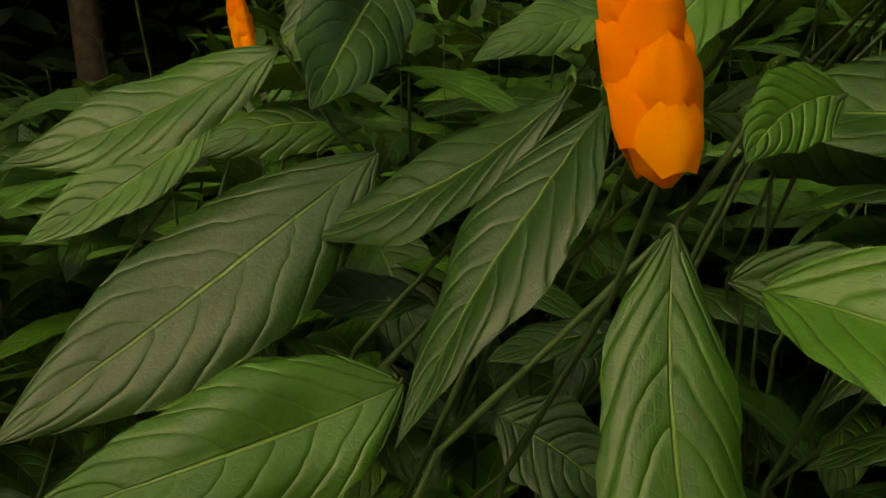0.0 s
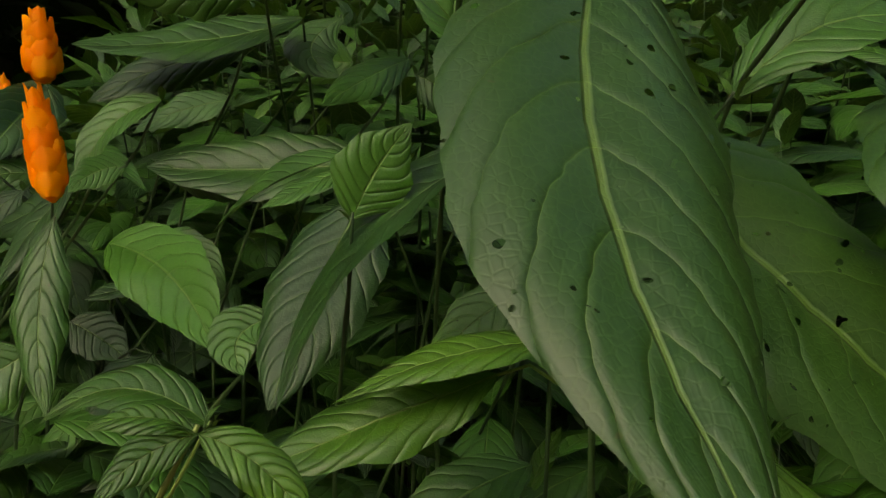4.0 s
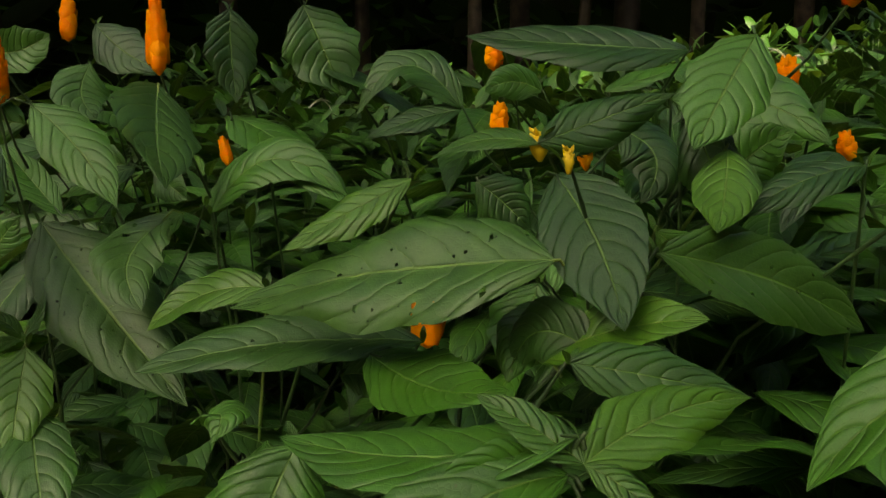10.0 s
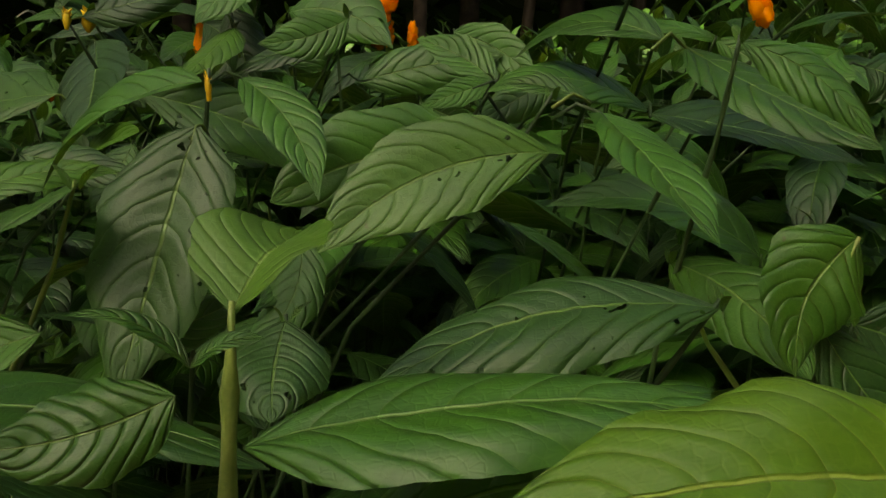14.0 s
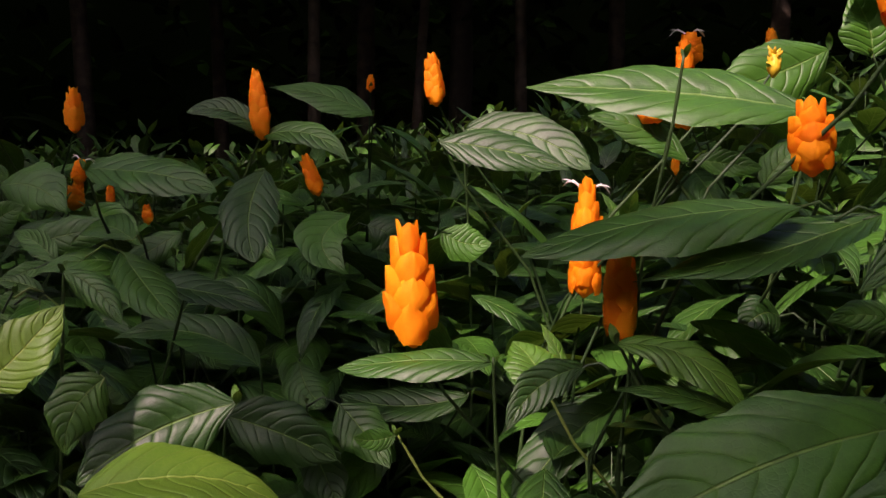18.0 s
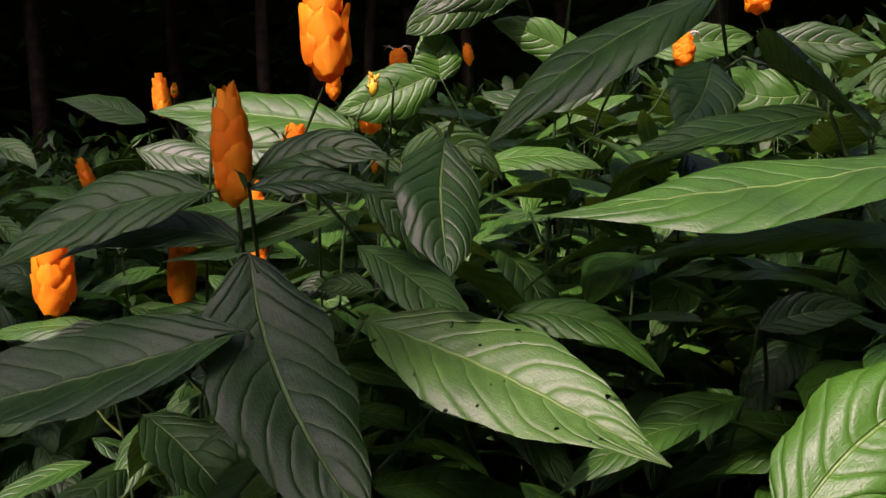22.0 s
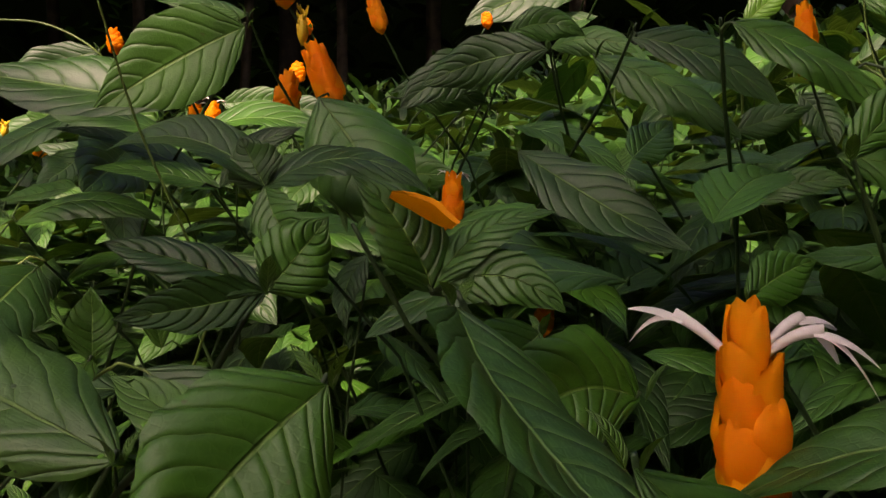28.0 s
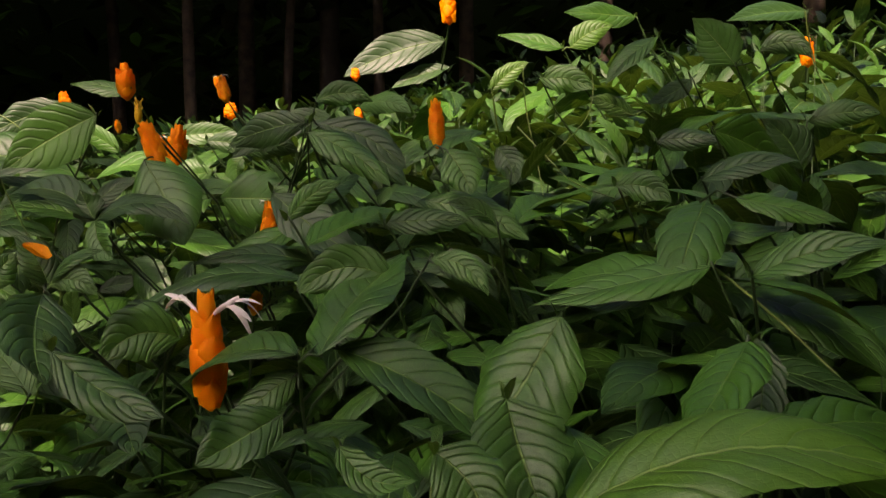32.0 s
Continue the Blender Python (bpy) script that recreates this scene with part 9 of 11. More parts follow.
for item in [(7, 0.86, 1.59, 1.31, 4.5, 1.39), (6, -0.38, 1.77, 1.08, 3.9, 1.61), (6, 1.38, 1.18, 1.27, 0.9, 1.47), (7, 2.42, 0.18, 1.39, 5.1, 1.32), (3, 2.02, 0.50, 1.36, 6.0, 1.17), (9, 3.37, -0.78, 1.44, 0.8, 1.43), (3, 1.21, 1.36, 1.36, 4.7, 1.40), (0, 1.63, 0.88, 1.35, 5.2, 1.62), (8, 0.63, 1.72, 1.41, 4.4, 1.64), (5, 1.08, 1.48, 1.34, 4.9, 1.60), (4, 2.87, -0.21, 1.49, 2.5, 1.40), (0, -0.18, 1.83, 1.39, 3.6, 1.27), (6, 3.09, -0.46, 1.50, 1.4, 1.25), (0, 0.99, 1.55, 1.34, 5.4, 1.12), (2, 1.82, 0.73, 1.36, 4.9, 1.40)]:
    strew(*item)
for item in [(5, 1.41, 1.19, 1.29, 2.5, 1.41), (6, -0.52, 1.77, 1.00, 3.9, 1.50), (3, -0.82, 1.66, 0.95, 4.1, 1.37), (3, 2.30, 0.33, 1.32, 1.4, 1.35), (4, -0.70, 1.72, 0.99, 2.7, 1.42), (1, 2.97, -0.28, 1.39, 2.8, 1.44), (2, 1.89, 0.70, 1.42, 5.3, 1.28), (8, 1.99, 0.59, 1.39, 3.7, 1.34), (7, 1.55, 1.03, 1.38, 0.5, 1.29), (5, 0.69, 1.74, 1.31, 4.9, 1.59), (3, -0.22, 1.86, 1.30, 2.8, 1.28), (7, 2.56, 0.12, 1.39, 4.9, 1.64), (7, 3.33, -0.67, 1.46, 0.8, 1.42), (2, -1.10, 1.53, 1.37, 6.1, 1.51), (8, -0.33, 1.86, 1.20, 5.9, 1.44)]:
    strew(*item)
for item in [(2, 3.25, -0.57, 1.60, 1.3, 1.42), (8, 0.01, 1.90, 1.27, 2.2, 1.17), (9, 3.02, -0.27, 1.46, 3.9, 1.48), (3, 1.55, 1.12, 1.27, 0.8, 1.44), (4, 2.14, 0.53, 1.34, 5.0, 1.57), (6, -0.79, 1.74, 1.00, 0.2, 1.37), (5, 0.27, 1.90, 1.37, 3.4, 1.48), (9, -1.20, 1.50, 1.39, 5.2, 1.47), (5, 0.07, 1.91, 1.38, 3.5, 1.66), (9, 2.97, -0.19, 1.42, 0.1, 1.48), (9, 1.68, 0.95, 1.44, 1.2, 1.55), (3, -0.93, 1.68, 1.26, 2.4, 1.36), (1, 2.81, -0.02, 1.55, 0.7, 1.17), (0, 1.05, 1.62, 1.35, 6.1, 1.56), (1, 0.43, 1.88, 1.38, 5.7, 1.53)]:
    strew(*item)
for item in [(5, 2.53, 0.23, 1.38, 2.0, 1.57), (8, 3.46, -0.71, 1.45, 1.0, 1.65), (2, 3.23, -0.48, 1.42, 4.7, 1.21), (2, -0.59, 1.85, 1.02, 4.1, 1.55), (4, 0.32, 1.92, 1.34, 2.0, 1.46), (9, 1.21, 1.54, 1.33, 2.2, 1.22), (1, 2.91, -0.07, 1.50, 4.9, 1.30), (5, 1.34, 1.43, 1.35, 2.1, 1.59), (1, 1.80, 0.91, 1.39, 0.8, 1.23), (0, 0.82, 1.79, 1.33, 4.9, 1.56), (7, -0.42, 1.92, 1.09, 0.2, 1.65), (4, 1.66, 1.06, 1.37, 2.5, 1.56), (2, 0.73, 1.85, 1.29, 0.6, 1.49), (8, 2.32, 0.48, 1.38, 3.8, 1.35), (0, 3.43, -0.62, 1.54, 4.8, 1.21)]:
    strew(*item)
for item in [(5, 2.73, 0.11, 1.54, 2.3, 1.52), (8, 3.10, -0.22, 1.42, 1.0, 1.45), (0, 2.00, 0.76, 1.45, 2.1, 1.47), (3, 2.24, 0.55, 1.47, 4.5, 1.55), (0, 3.34, -0.52, 1.58, 1.0, 1.63), (2, 1.12, 1.66, 1.29, 4.1, 1.63), (3, 2.46, 0.39, 1.43, 3.2, 1.30), (7, 1.36, 1.47, 1.34, 4.8, 1.39), (2, 1.92, 0.87, 1.46, 4.6, 1.20), (2, -1.00, 1.74, 1.02, 1.2, 1.21), (1, 1.57, 1.26, 1.28, 1.7, 1.44), (7, 1.21, 1.60, 1.37, 6.3, 1.63), (6, -0.09, 2.01, 1.36, 4.0, 1.44), (7, -1.13, 1.67, 1.33, 5.0, 1.41), (7, 0.08, 2.02, 1.32, 5.9, 1.21)]:
    strew(*item)
for item in [(4, -1.07, 1.72, 1.41, 3.9, 1.52), (2, 1.78, 1.01, 1.43, 6.0, 1.15), (4, 3.25, -0.36, 1.57, 3.3, 1.57), (1, -1.23, 1.61, 1.43, 3.4, 1.60), (6, 2.47, 0.42, 1.45, 5.6, 1.58), (2, 3.37, -0.50, 1.46, 3.4, 1.46), (6, 1.49, 1.38, 1.39, 2.8, 1.30), (2, 2.68, 0.23, 1.39, 3.4, 1.63), (5, 1.01, 1.77, 1.30, 4.8, 1.59), (6, -0.18, 2.03, 1.33, 2.7, 1.17), (2, 0.59, 1.95, 1.30, 0.4, 1.54), (9, 2.59, 0.34, 1.35, 3.7, 1.13), (9, 0.27, 2.03, 1.40, 0.8, 1.51), (3, 0.31, 2.03, 1.42, 1.4, 1.13), (9, 2.21, 0.66, 1.47, 0.2, 1.23)]:
    strew(*item)
for item in [(6, 2.86, 0.10, 1.51, 2.1, 1.36), (4, 1.66, 1.25, 1.34, 4.3, 1.51), (8, 3.16, -0.16, 1.58, 5.1, 1.14), (6, -0.80, 1.92, 0.94, 2.3, 1.21), (8, -0.73, 1.96, 0.97, 2.0, 1.42), (8, 2.01, 0.90, 1.45, 3.8, 1.65), (8, 0.96, 1.86, 1.35, 5.3, 1.15), (9, 1.80, 1.08, 1.42, 5.1, 1.34), (3, 0.82, 1.93, 1.31, 6.0, 1.40), (6, 3.32, -0.33, 1.57, 5.4, 1.56), (3, -0.60, 2.01, 0.99, 2.9, 1.54), (8, 2.67, 0.34, 1.42, 0.8, 1.34), (0, -0.34, 2.08, 1.29, 0.3, 1.28), (7, 2.19, 0.73, 1.50, 5.9, 1.17), (3, 2.55, 0.47, 1.36, 2.7, 1.61)]:
    strew(*item)
for item in [(5, 1.48, 1.52, 1.40, 4.4, 1.66), (2, -0.71, 2.00, 0.97, 3.2, 1.49), (4, 2.44, 0.56, 1.40, 1.5, 1.62), (0, -0.78, 1.97, 0.96, 4.7, 1.14), (6, -1.16, 1.78, 1.44, 2.8, 1.45), (2, 2.26, 0.71, 1.35, 5.5, 1.40), (2, 0.61, 2.04, 1.39, 0.1, 1.65), (7, 2.87, 0.19, 1.44, 6.0, 1.57), (3, 3.12, -0.04, 1.54, 1.9, 1.25), (5, 3.42, -0.41, 1.53, 2.8, 1.35), (8, -0.92, 1.92, 0.94, 6.0, 1.35), (0, 3.63, -0.61, 1.53, 5.9, 1.40), (6, -0.46, 2.09, 1.11, 2.9, 1.31), (9, -1.05, 1.87, 1.20, 1.1, 1.42), (9, 0.49, 2.08, 1.35, 6.1, 1.48)]:
    strew(*item)
for item in [(3, 1.96, 1.03, 1.47, 5.5, 1.48), (8, 2.98, 0.14, 1.53, 4.2, 1.28), (6, 1.18, 1.82, 1.36, 5.7, 1.24), (8, 3.22, -0.09, 1.56, 1.1, 1.58), (1, 1.66, 1.40, 1.35, 3.2, 1.38), (2, -1.38, 1.68, 1.34, 2.9, 1.65), (7, 0.69, 2.06, 1.34, 5.4, 1.18), (8, 2.11, 0.91, 1.51, 4.1, 1.57), (0, 0.30, 2.16, 1.38, 2.6, 1.56), (6, 2.94, 0.19, 1.60, 4.6, 1.56), (4, 1.90, 1.11, 1.46, 5.9, 1.42), (5, 0.58, 2.10, 1.33, 5.1, 1.37), (6, -0.53, 2.12, 1.10, 3.2, 1.50), (6, 3.09, 0.06, 1.61, 2.0, 1.41), (0, 2.08, 0.96, 1.48, 3.1, 1.17)]:
    strew(*item)
for item in [(3, -0.12, 2.19, 1.39, 5.9, 1.12), (1, 1.45, 1.65, 1.42, 1.5, 1.59), (8, -0.05, 2.20, 1.37, 5.9, 1.60), (3, 0.91, 2.00, 1.42, 5.1, 1.18), (6, 1.80, 1.27, 1.43, 4.2, 1.27), (5, 2.85, 0.30, 1.55, 2.8, 1.41), (4, 1.37, 1.74, 1.38, 1.5, 1.24), (2, 0.06, 2.21, 1.40, 4.3, 1.24), (1, -0.45, 2.17, 1.20, 1.4, 1.66), (3, 0.20, 2.21, 1.40, 4.2, 1.57), (5, -0.35, 2.19, 1.26, 0.3, 1.29), (3, -0.96, 2.01, 0.94, 1.6, 1.57), (8, 0.47, 2.19, 1.37, 0.3, 1.33), (8, 1.18, 1.90, 1.41, 3.8, 1.51), (8, 1.29, 1.83, 1.34, 0.7, 1.40)]:
    strew(*item)
for item in [(1, 1.76, 1.38, 1.44, 4.7, 1.42), (7, -1.41, 1.74, 1.36, 1.6, 1.16), (2, 2.28, 0.83, 1.49, 1.0, 1.30), (7, 0.23, 2.23, 1.44, 5.4, 1.46), (3, 3.07, 0.17, 1.59, 5.9, 1.49), (8, 3.18, 0.07, 1.58, 5.9, 1.37), (4, 2.71, 0.50, 1.40, 0.5, 1.18), (3, 3.64, -0.45, 1.52, 3.4, 1.26), (5, 3.36, -0.13, 1.49, 0.4, 1.45), (2, 1.53, 1.67, 1.43, 2.9, 1.41), (2, 3.45, -0.23, 1.63, 0.8, 1.43), (5, 2.60, 0.62, 1.48, 1.3, 1.38), (0, 0.96, 2.06, 1.37, 2.0, 1.67), (7, -1.18, 1.94, 1.36, 1.1, 1.62), (5, 1.93, 1.21, 1.48, 6.1, 1.68)]:
    strew(*item)
for item in [(4, 1.69, 1.53, 1.40, 1.0, 1.27), (4, 0.47, 2.23, 1.46, 2.5, 1.17), (7, 3.52, -0.29, 1.68, 2.7, 1.57), (1, -0.02, 2.29, 1.37, 6.0, 1.36), (0, 2.43, 0.78, 1.45, 0.2, 1.19), (9, 2.03, 1.15, 1.48, 5.0, 1.58), (3, 0.75, 2.17, 1.36, 2.2, 1.45), (0, -0.87, 2.12, 0.92, 0.0, 1.55), (5, -1.40, 1.83, 1.48, 1.4, 1.44), (7, -0.65, 2.21, 1.00, 3.8, 1.29), (9, 0.09, 2.31, 1.39, 1.7, 1.50), (4, -0.49, 2.26, 1.08, 4.9, 1.66), (0, 0.37, 2.28, 1.43, 4.7, 1.45), (9, -0.55, 2.25, 1.09, 1.7, 1.19), (2, -0.26, 2.30, 1.37, 0.6, 1.16)]:
    strew(*item)
for item in [(0, 2.14, 1.10, 1.53, 4.7, 1.15), (7, -1.05, 2.07, 0.92, 5.5, 1.24), (4, 2.96, 0.36, 1.63, 4.0, 1.44), (2, 2.22, 1.03, 1.55, 4.8, 1.63), (7, 2.83, 0.50, 1.46, 2.0, 1.49), (7, -1.19, 2.01, 1.46, 5.5, 1.18), (2, 2.58, 0.72, 1.56, 1.7, 1.55), (5, 1.10, 2.06, 1.44, 6.1, 1.14), (6, 3.38, -0.01, 1.61, 4.3, 1.29), (0, 1.29, 1.96, 1.42, 2.7, 1.59), (6, 1.55, 1.76, 1.49, 1.6, 1.30), (2, -0.14, 2.34, 1.50, 5.6, 1.45), (3, 2.02, 1.23, 1.51, 1.1, 1.43), (7, 3.35, 0.03, 1.51, 5.5, 1.63), (0, 1.83, 1.47, 1.36, 1.6, 1.67)]:
    strew(*item)
for item in [(9, 2.38, 0.91, 1.44, 1.9, 1.62), (2, -1.34, 1.95, 1.40, 3.8, 1.62), (3, 0.60, 2.28, 1.45, 0.7, 1.42), (0, 3.63, -0.29, 1.58, 5.5, 1.12), (1, 2.75, 0.62, 1.52, 6.2, 1.36), (1, 1.68, 1.67, 1.49, 5.5, 1.26), (4, 1.00, 2.15, 1.42, 2.6, 1.57), (0, 1.38, 1.93, 1.37, 3.6, 1.32), (0, 0.77, 2.24, 1.43, 3.2, 1.27), (6, -1.41, 1.91, 1.50, 6.0, 1.20), (1, 3.07, 0.34, 1.61, 4.7, 1.45), (4, -0.03, 2.38, 1.44, 1.3, 1.13), (7, 0.91, 2.20, 1.40, 1.0, 1.33), (1, 3.51, -0.10, 1.64, 5.3, 1.40), (9, 1.13, 2.11, 1.39, 0.8, 1.55)]:
    strew(*item)
for item in [(5, -1.00, 2.17, 0.90, 5.9, 1.48), (2, 2.66, 0.73, 1.52, 2.4, 1.67), (8, -0.32, 2.37, 1.36, 1.1, 1.19), (5, 2.83, 0.59, 1.52, 5.8, 1.29), (0, 1.92, 1.43, 1.44, 3.5, 1.36), (2, 2.54, 0.83, 1.55, 1.6, 1.22), (0, 2.97, 0.45, 1.58, 5.8, 1.29), (0, 1.91, 1.46, 1.40, 1.4, 1.55), (4, -0.12, 2.40, 1.49, 5.2, 1.23), (9, -1.05, 2.17, 0.94, 1.2, 1.54), (0, -0.40, 2.38, 1.37, 2.1, 1.66), (5, -0.73, 2.30, 0.96, 4.1, 1.49), (8, 2.33, 1.04, 1.53, 1.7, 1.50), (5, 1.24, 2.08, 1.37, 4.5, 1.57), (4, 0.53, 2.37, 1.37, 2.9, 1.55)]:
    strew(*item)
for item in [(3, 1.54, 1.87, 1.40, 6.2, 1.28), (9, 1.36, 2.01, 1.46, 4.0, 1.62), (7, 2.12, 1.26, 1.49, 2.1, 1.32), (5, 3.77, -0.32, 1.62, 4.5, 1.25), (3, 3.02, 0.45, 1.55, 3.2, 1.36), (5, 1.83, 1.61, 1.42, 0.1, 1.65), (5, -0.90, 2.27, 0.95, 3.7, 1.48), (4, 3.27, 0.26, 1.61, 4.7, 1.20), (3, 0.18, 2.44, 1.41, 2.8, 1.55), (5, 0.56, 2.38, 1.38, 2.5, 1.31), (1, 1.70, 1.77, 1.42, 5.5, 1.65), (1, 3.64, -0.16, 1.61, 6.1, 1.31), (1, 0.33, 2.43, 1.47, 5.6, 1.33), (6, 3.22, 0.32, 1.62, 4.8, 1.56), (7, 0.06, 2.46, 1.40, 0.9, 1.60)]:
    strew(*item)
for item in [(1, 3.70, -0.22, 1.71, 4.9, 1.35), (0, -0.64, 2.38, 1.04, 3.6, 1.59), (3, -0.55, 2.40, 1.10, 2.3, 1.42), (5, 3.31, 0.25, 1.58, 4.0, 1.62), (1, -1.29, 2.11, 1.48, 0.5, 1.20), (3, 2.42, 1.03, 1.50, 1.3, 1.50), (9, 1.72, 1.78, 1.46, 0.7, 1.64), (1, 1.60, 1.90, 1.39, 2.2, 1.44), (3, -0.83, 2.34, 0.96, 2.4, 1.64), (1, -1.38, 2.07, 1.47, 4.5, 1.17), (2, -1.26, 2.15, 1.42, 2.1, 1.20), (5, 0.90, 2.32, 1.40, 1.6, 1.25), (9, 2.29, 1.19, 1.56, 5.9, 1.17), (8, 2.78, 0.77, 1.56, 4.5, 1.20), (8, 1.47, 2.02, 1.40, 2.7, 1.57)]:
    strew(*item)
for item in [(2, 1.99, 1.51, 1.52, 2.2, 1.66), (1, 3.48, 0.12, 1.62, 5.4, 1.15), (2, 1.87, 1.66, 1.44, 4.5, 1.34), (9, 0.73, 2.40, 1.38, 3.0, 1.61), (8, 3.84, -0.29, 1.57, 3.3, 1.41), (5, 2.58, 0.94, 1.51, 5.3, 1.32), (0, -1.02, 2.29, 0.89, 2.4, 1.46), (2, 3.00, 0.58, 1.44, 2.2, 1.30), (2, 2.34, 1.17, 1.55, 5.0, 1.67), (4, 1.05, 2.29, 1.39, 5.8, 1.34), (0, -1.50, 2.03, 1.45, 2.4, 1.54), (3, 2.67, 0.89, 1.59, 0.0, 1.25), (8, -0.26, 2.51, 1.46, 4.3, 1.32), (2, 2.09, 1.42, 1.51, 4.9, 1.36), (8, 3.58, 0.04, 1.65, 4.5, 1.42)]:
    strew(*item)
for item in [(9, 3.64, -0.03, 1.65, 3.6, 1.66), (9, 2.80, 0.82, 1.53, 0.8, 1.21), (1, 2.19, 1.35, 1.53, 2.8, 1.58), (6, 0.05, 2.55, 1.44, 0.5, 1.39), (1, 3.19, 0.47, 1.66, 0.4, 1.35), (2, -1.59, 2.00, 1.50, 0.6, 1.67), (5, -0.02, 2.55, 1.49, 4.8, 1.34), (0, 3.44, 0.24, 1.63, 5.5, 1.47), (3, -0.52, 2.50, 1.19, 3.8, 1.65), (0, 1.28, 2.22, 1.39, 4.2, 1.58), (8, -1.25, 2.23, 1.10, 3.1, 1.67), (5, 3.08, 0.57, 1.65, 0.4, 1.33), (3, -0.14, 2.56, 1.48, 2.0, 1.63), (5, 2.49, 1.09, 1.52, 0.6, 1.33), (8, 3.31, 0.39, 1.57, 0.7, 1.53)]:
    strew(*item)
for item in [(4, 1.38, 2.17, 1.44, 1.2, 1.14), (9, 3.70, -0.05, 1.62, 5.5, 1.39), (0, 1.48, 2.10, 1.47, 5.3, 1.25), (8, 0.86, 2.43, 1.40, 3.0, 1.31), (3, 0.23, 2.57, 1.46, 6.2, 1.16), (4, 0.97, 2.39, 1.45, 2.7, 1.67), (7, 2.95, 0.74, 1.53, 5.6, 1.27), (4, 0.48, 2.55, 1.55, 5.8, 1.59), (3, -0.88, 2.44, 0.90, 2.9, 1.56), (0, 1.74, 1.93, 1.51, 2.5, 1.30), (2, 0.66, 2.52, 1.46, 4.9, 1.12), (8, 1.14, 2.34, 1.43, 1.4, 1.14), (0, -0.98, 2.41, 0.91, 3.4, 1.36), (5, 3.04, 0.68, 1.51, 4.9, 1.39), (4, 2.06, 1.61, 1.53, 4.4, 1.42)]:
    strew(*item)
for item in [(9, 1.92, 1.78, 1.50, 5.6, 1.17), (8, -1.08, 2.39, 0.95, 3.6, 1.20), (5, 0.30, 2.61, 1.44, 1.6, 1.29), (0, 0.70, 2.53, 1.45, 3.3, 1.47), (5, 1.63, 2.06, 1.43, 3.2, 1.53), (5, 1.27, 2.31, 1.49, 2.5, 1.18), (1, -0.43, 2.60, 1.34, 2.3, 1.44), (9, 2.70, 1.01, 1.57, 5.8, 1.14), (7, 2.26, 1.41, 1.56, 6.0, 1.58), (5, 3.60, 0.20, 1.55, 2.5, 1.49), (7, 3.45, 0.36, 1.70, 0.8, 1.54), (2, 3.89, -0.13, 1.59, 4.4, 1.29), (0, 3.81, -0.06, 1.69, 4.8, 1.49), (7, -1.50, 2.19, 1.46, 2.2, 1.24), (4, 2.76, 0.99, 1.51, 4.6, 1.19)]:
    strew(*item)
for item in [(3, 3.20, 0.60, 1.63, 5.1, 1.55), (5, 2.17, 1.54, 1.55, 2.4, 1.17), (5, 2.44, 1.28, 1.54, 4.8, 1.62), (4, 3.39, 0.45, 1.57, 1.4, 1.59), (7, 1.36, 2.30, 1.42, 5.7, 1.38), (6, -1.32, 2.32, 1.54, 0.2, 1.32), (4, 2.00, 1.77, 1.48, 2.1, 1.40), (3, -1.18, 2.41, 0.93, 1.5, 1.28), (1, 2.61, 1.13, 1.44, 3.0, 1.30), (6, -0.69, 2.59, 1.11, 2.6, 1.57), (5, 1.63, 2.13, 1.48, 2.7, 1.21), (6, 3.29, 0.56, 1.64, 2.2, 1.27), (0, 2.40, 1.36, 1.59, 2.4, 1.68), (7, 2.68, 1.10, 1.58, 3.2, 1.53), (1, 2.12, 1.68, 1.50, 2.5, 1.48)]:
    strew(*item)
for item in [(7, 2.97, 0.89, 1.55, 3.6, 1.64), (7, 3.78, 0.09, 1.64, 1.7, 1.22), (0, 1.15, 2.46, 1.44, 0.5, 1.51), (1, 1.91, 1.94, 1.54, 4.3, 1.28), (7, -0.83, 2.59, 0.99, 3.5, 1.21), (9, -0.92, 2.56, 0.97, 5.0, 1.19), (0, -1.65, 2.17, 1.51, 5.4, 1.36), (7, 1.82, 2.03, 1.47, 2.1, 1.63), (4, 3.52, 0.41, 1.71, 5.9, 1.17), (8, 3.80, 0.09, 1.70, 2.9, 1.23), (3, 1.26, 2.44, 1.47, 4.7, 1.22), (4, 3.76, 0.16, 1.61, 0.2, 1.35), (5, -1.52, 2.29, 1.43, 0.4, 1.42), (2, 0.91, 2.60, 1.44, 1.8, 1.68), (6, 2.54, 1.31, 1.60, 1.1, 1.68)]:
    strew(*item)
for item in [(1, 3.61, 0.36, 1.69, 0.9, 1.59), (9, 1.02, 2.57, 1.50, 1.7, 1.25), (0, 2.83, 1.08, 1.52, 1.1, 1.26), (4, 2.30, 1.55, 1.55, 0.8, 1.16), (5, 4.00, -0.07, 1.77, 1.2, 1.40), (6, 3.26, 0.71, 1.57, 3.5, 1.26), (4, 2.97, 0.98, 1.55, 3.4, 1.33), (7, -1.60, 2.28, 1.56, 4.0, 1.22), (3, 1.54, 2.32, 1.53, 2.0, 1.27), (2, 1.87, 2.06, 1.53, 0.6, 1.66), (6, -1.32, 2.47, 1.12, 2.7, 1.37), (8, -1.08, 2.58, 0.91, 4.3, 1.39), (9, 3.10, 0.90, 1.63, 3.6, 1.56), (0, 3.59, 0.44, 1.63, 0.7, 1.33), (1, 3.70, 0.35, 1.70, 3.4, 1.67)]:
    strew(*item)
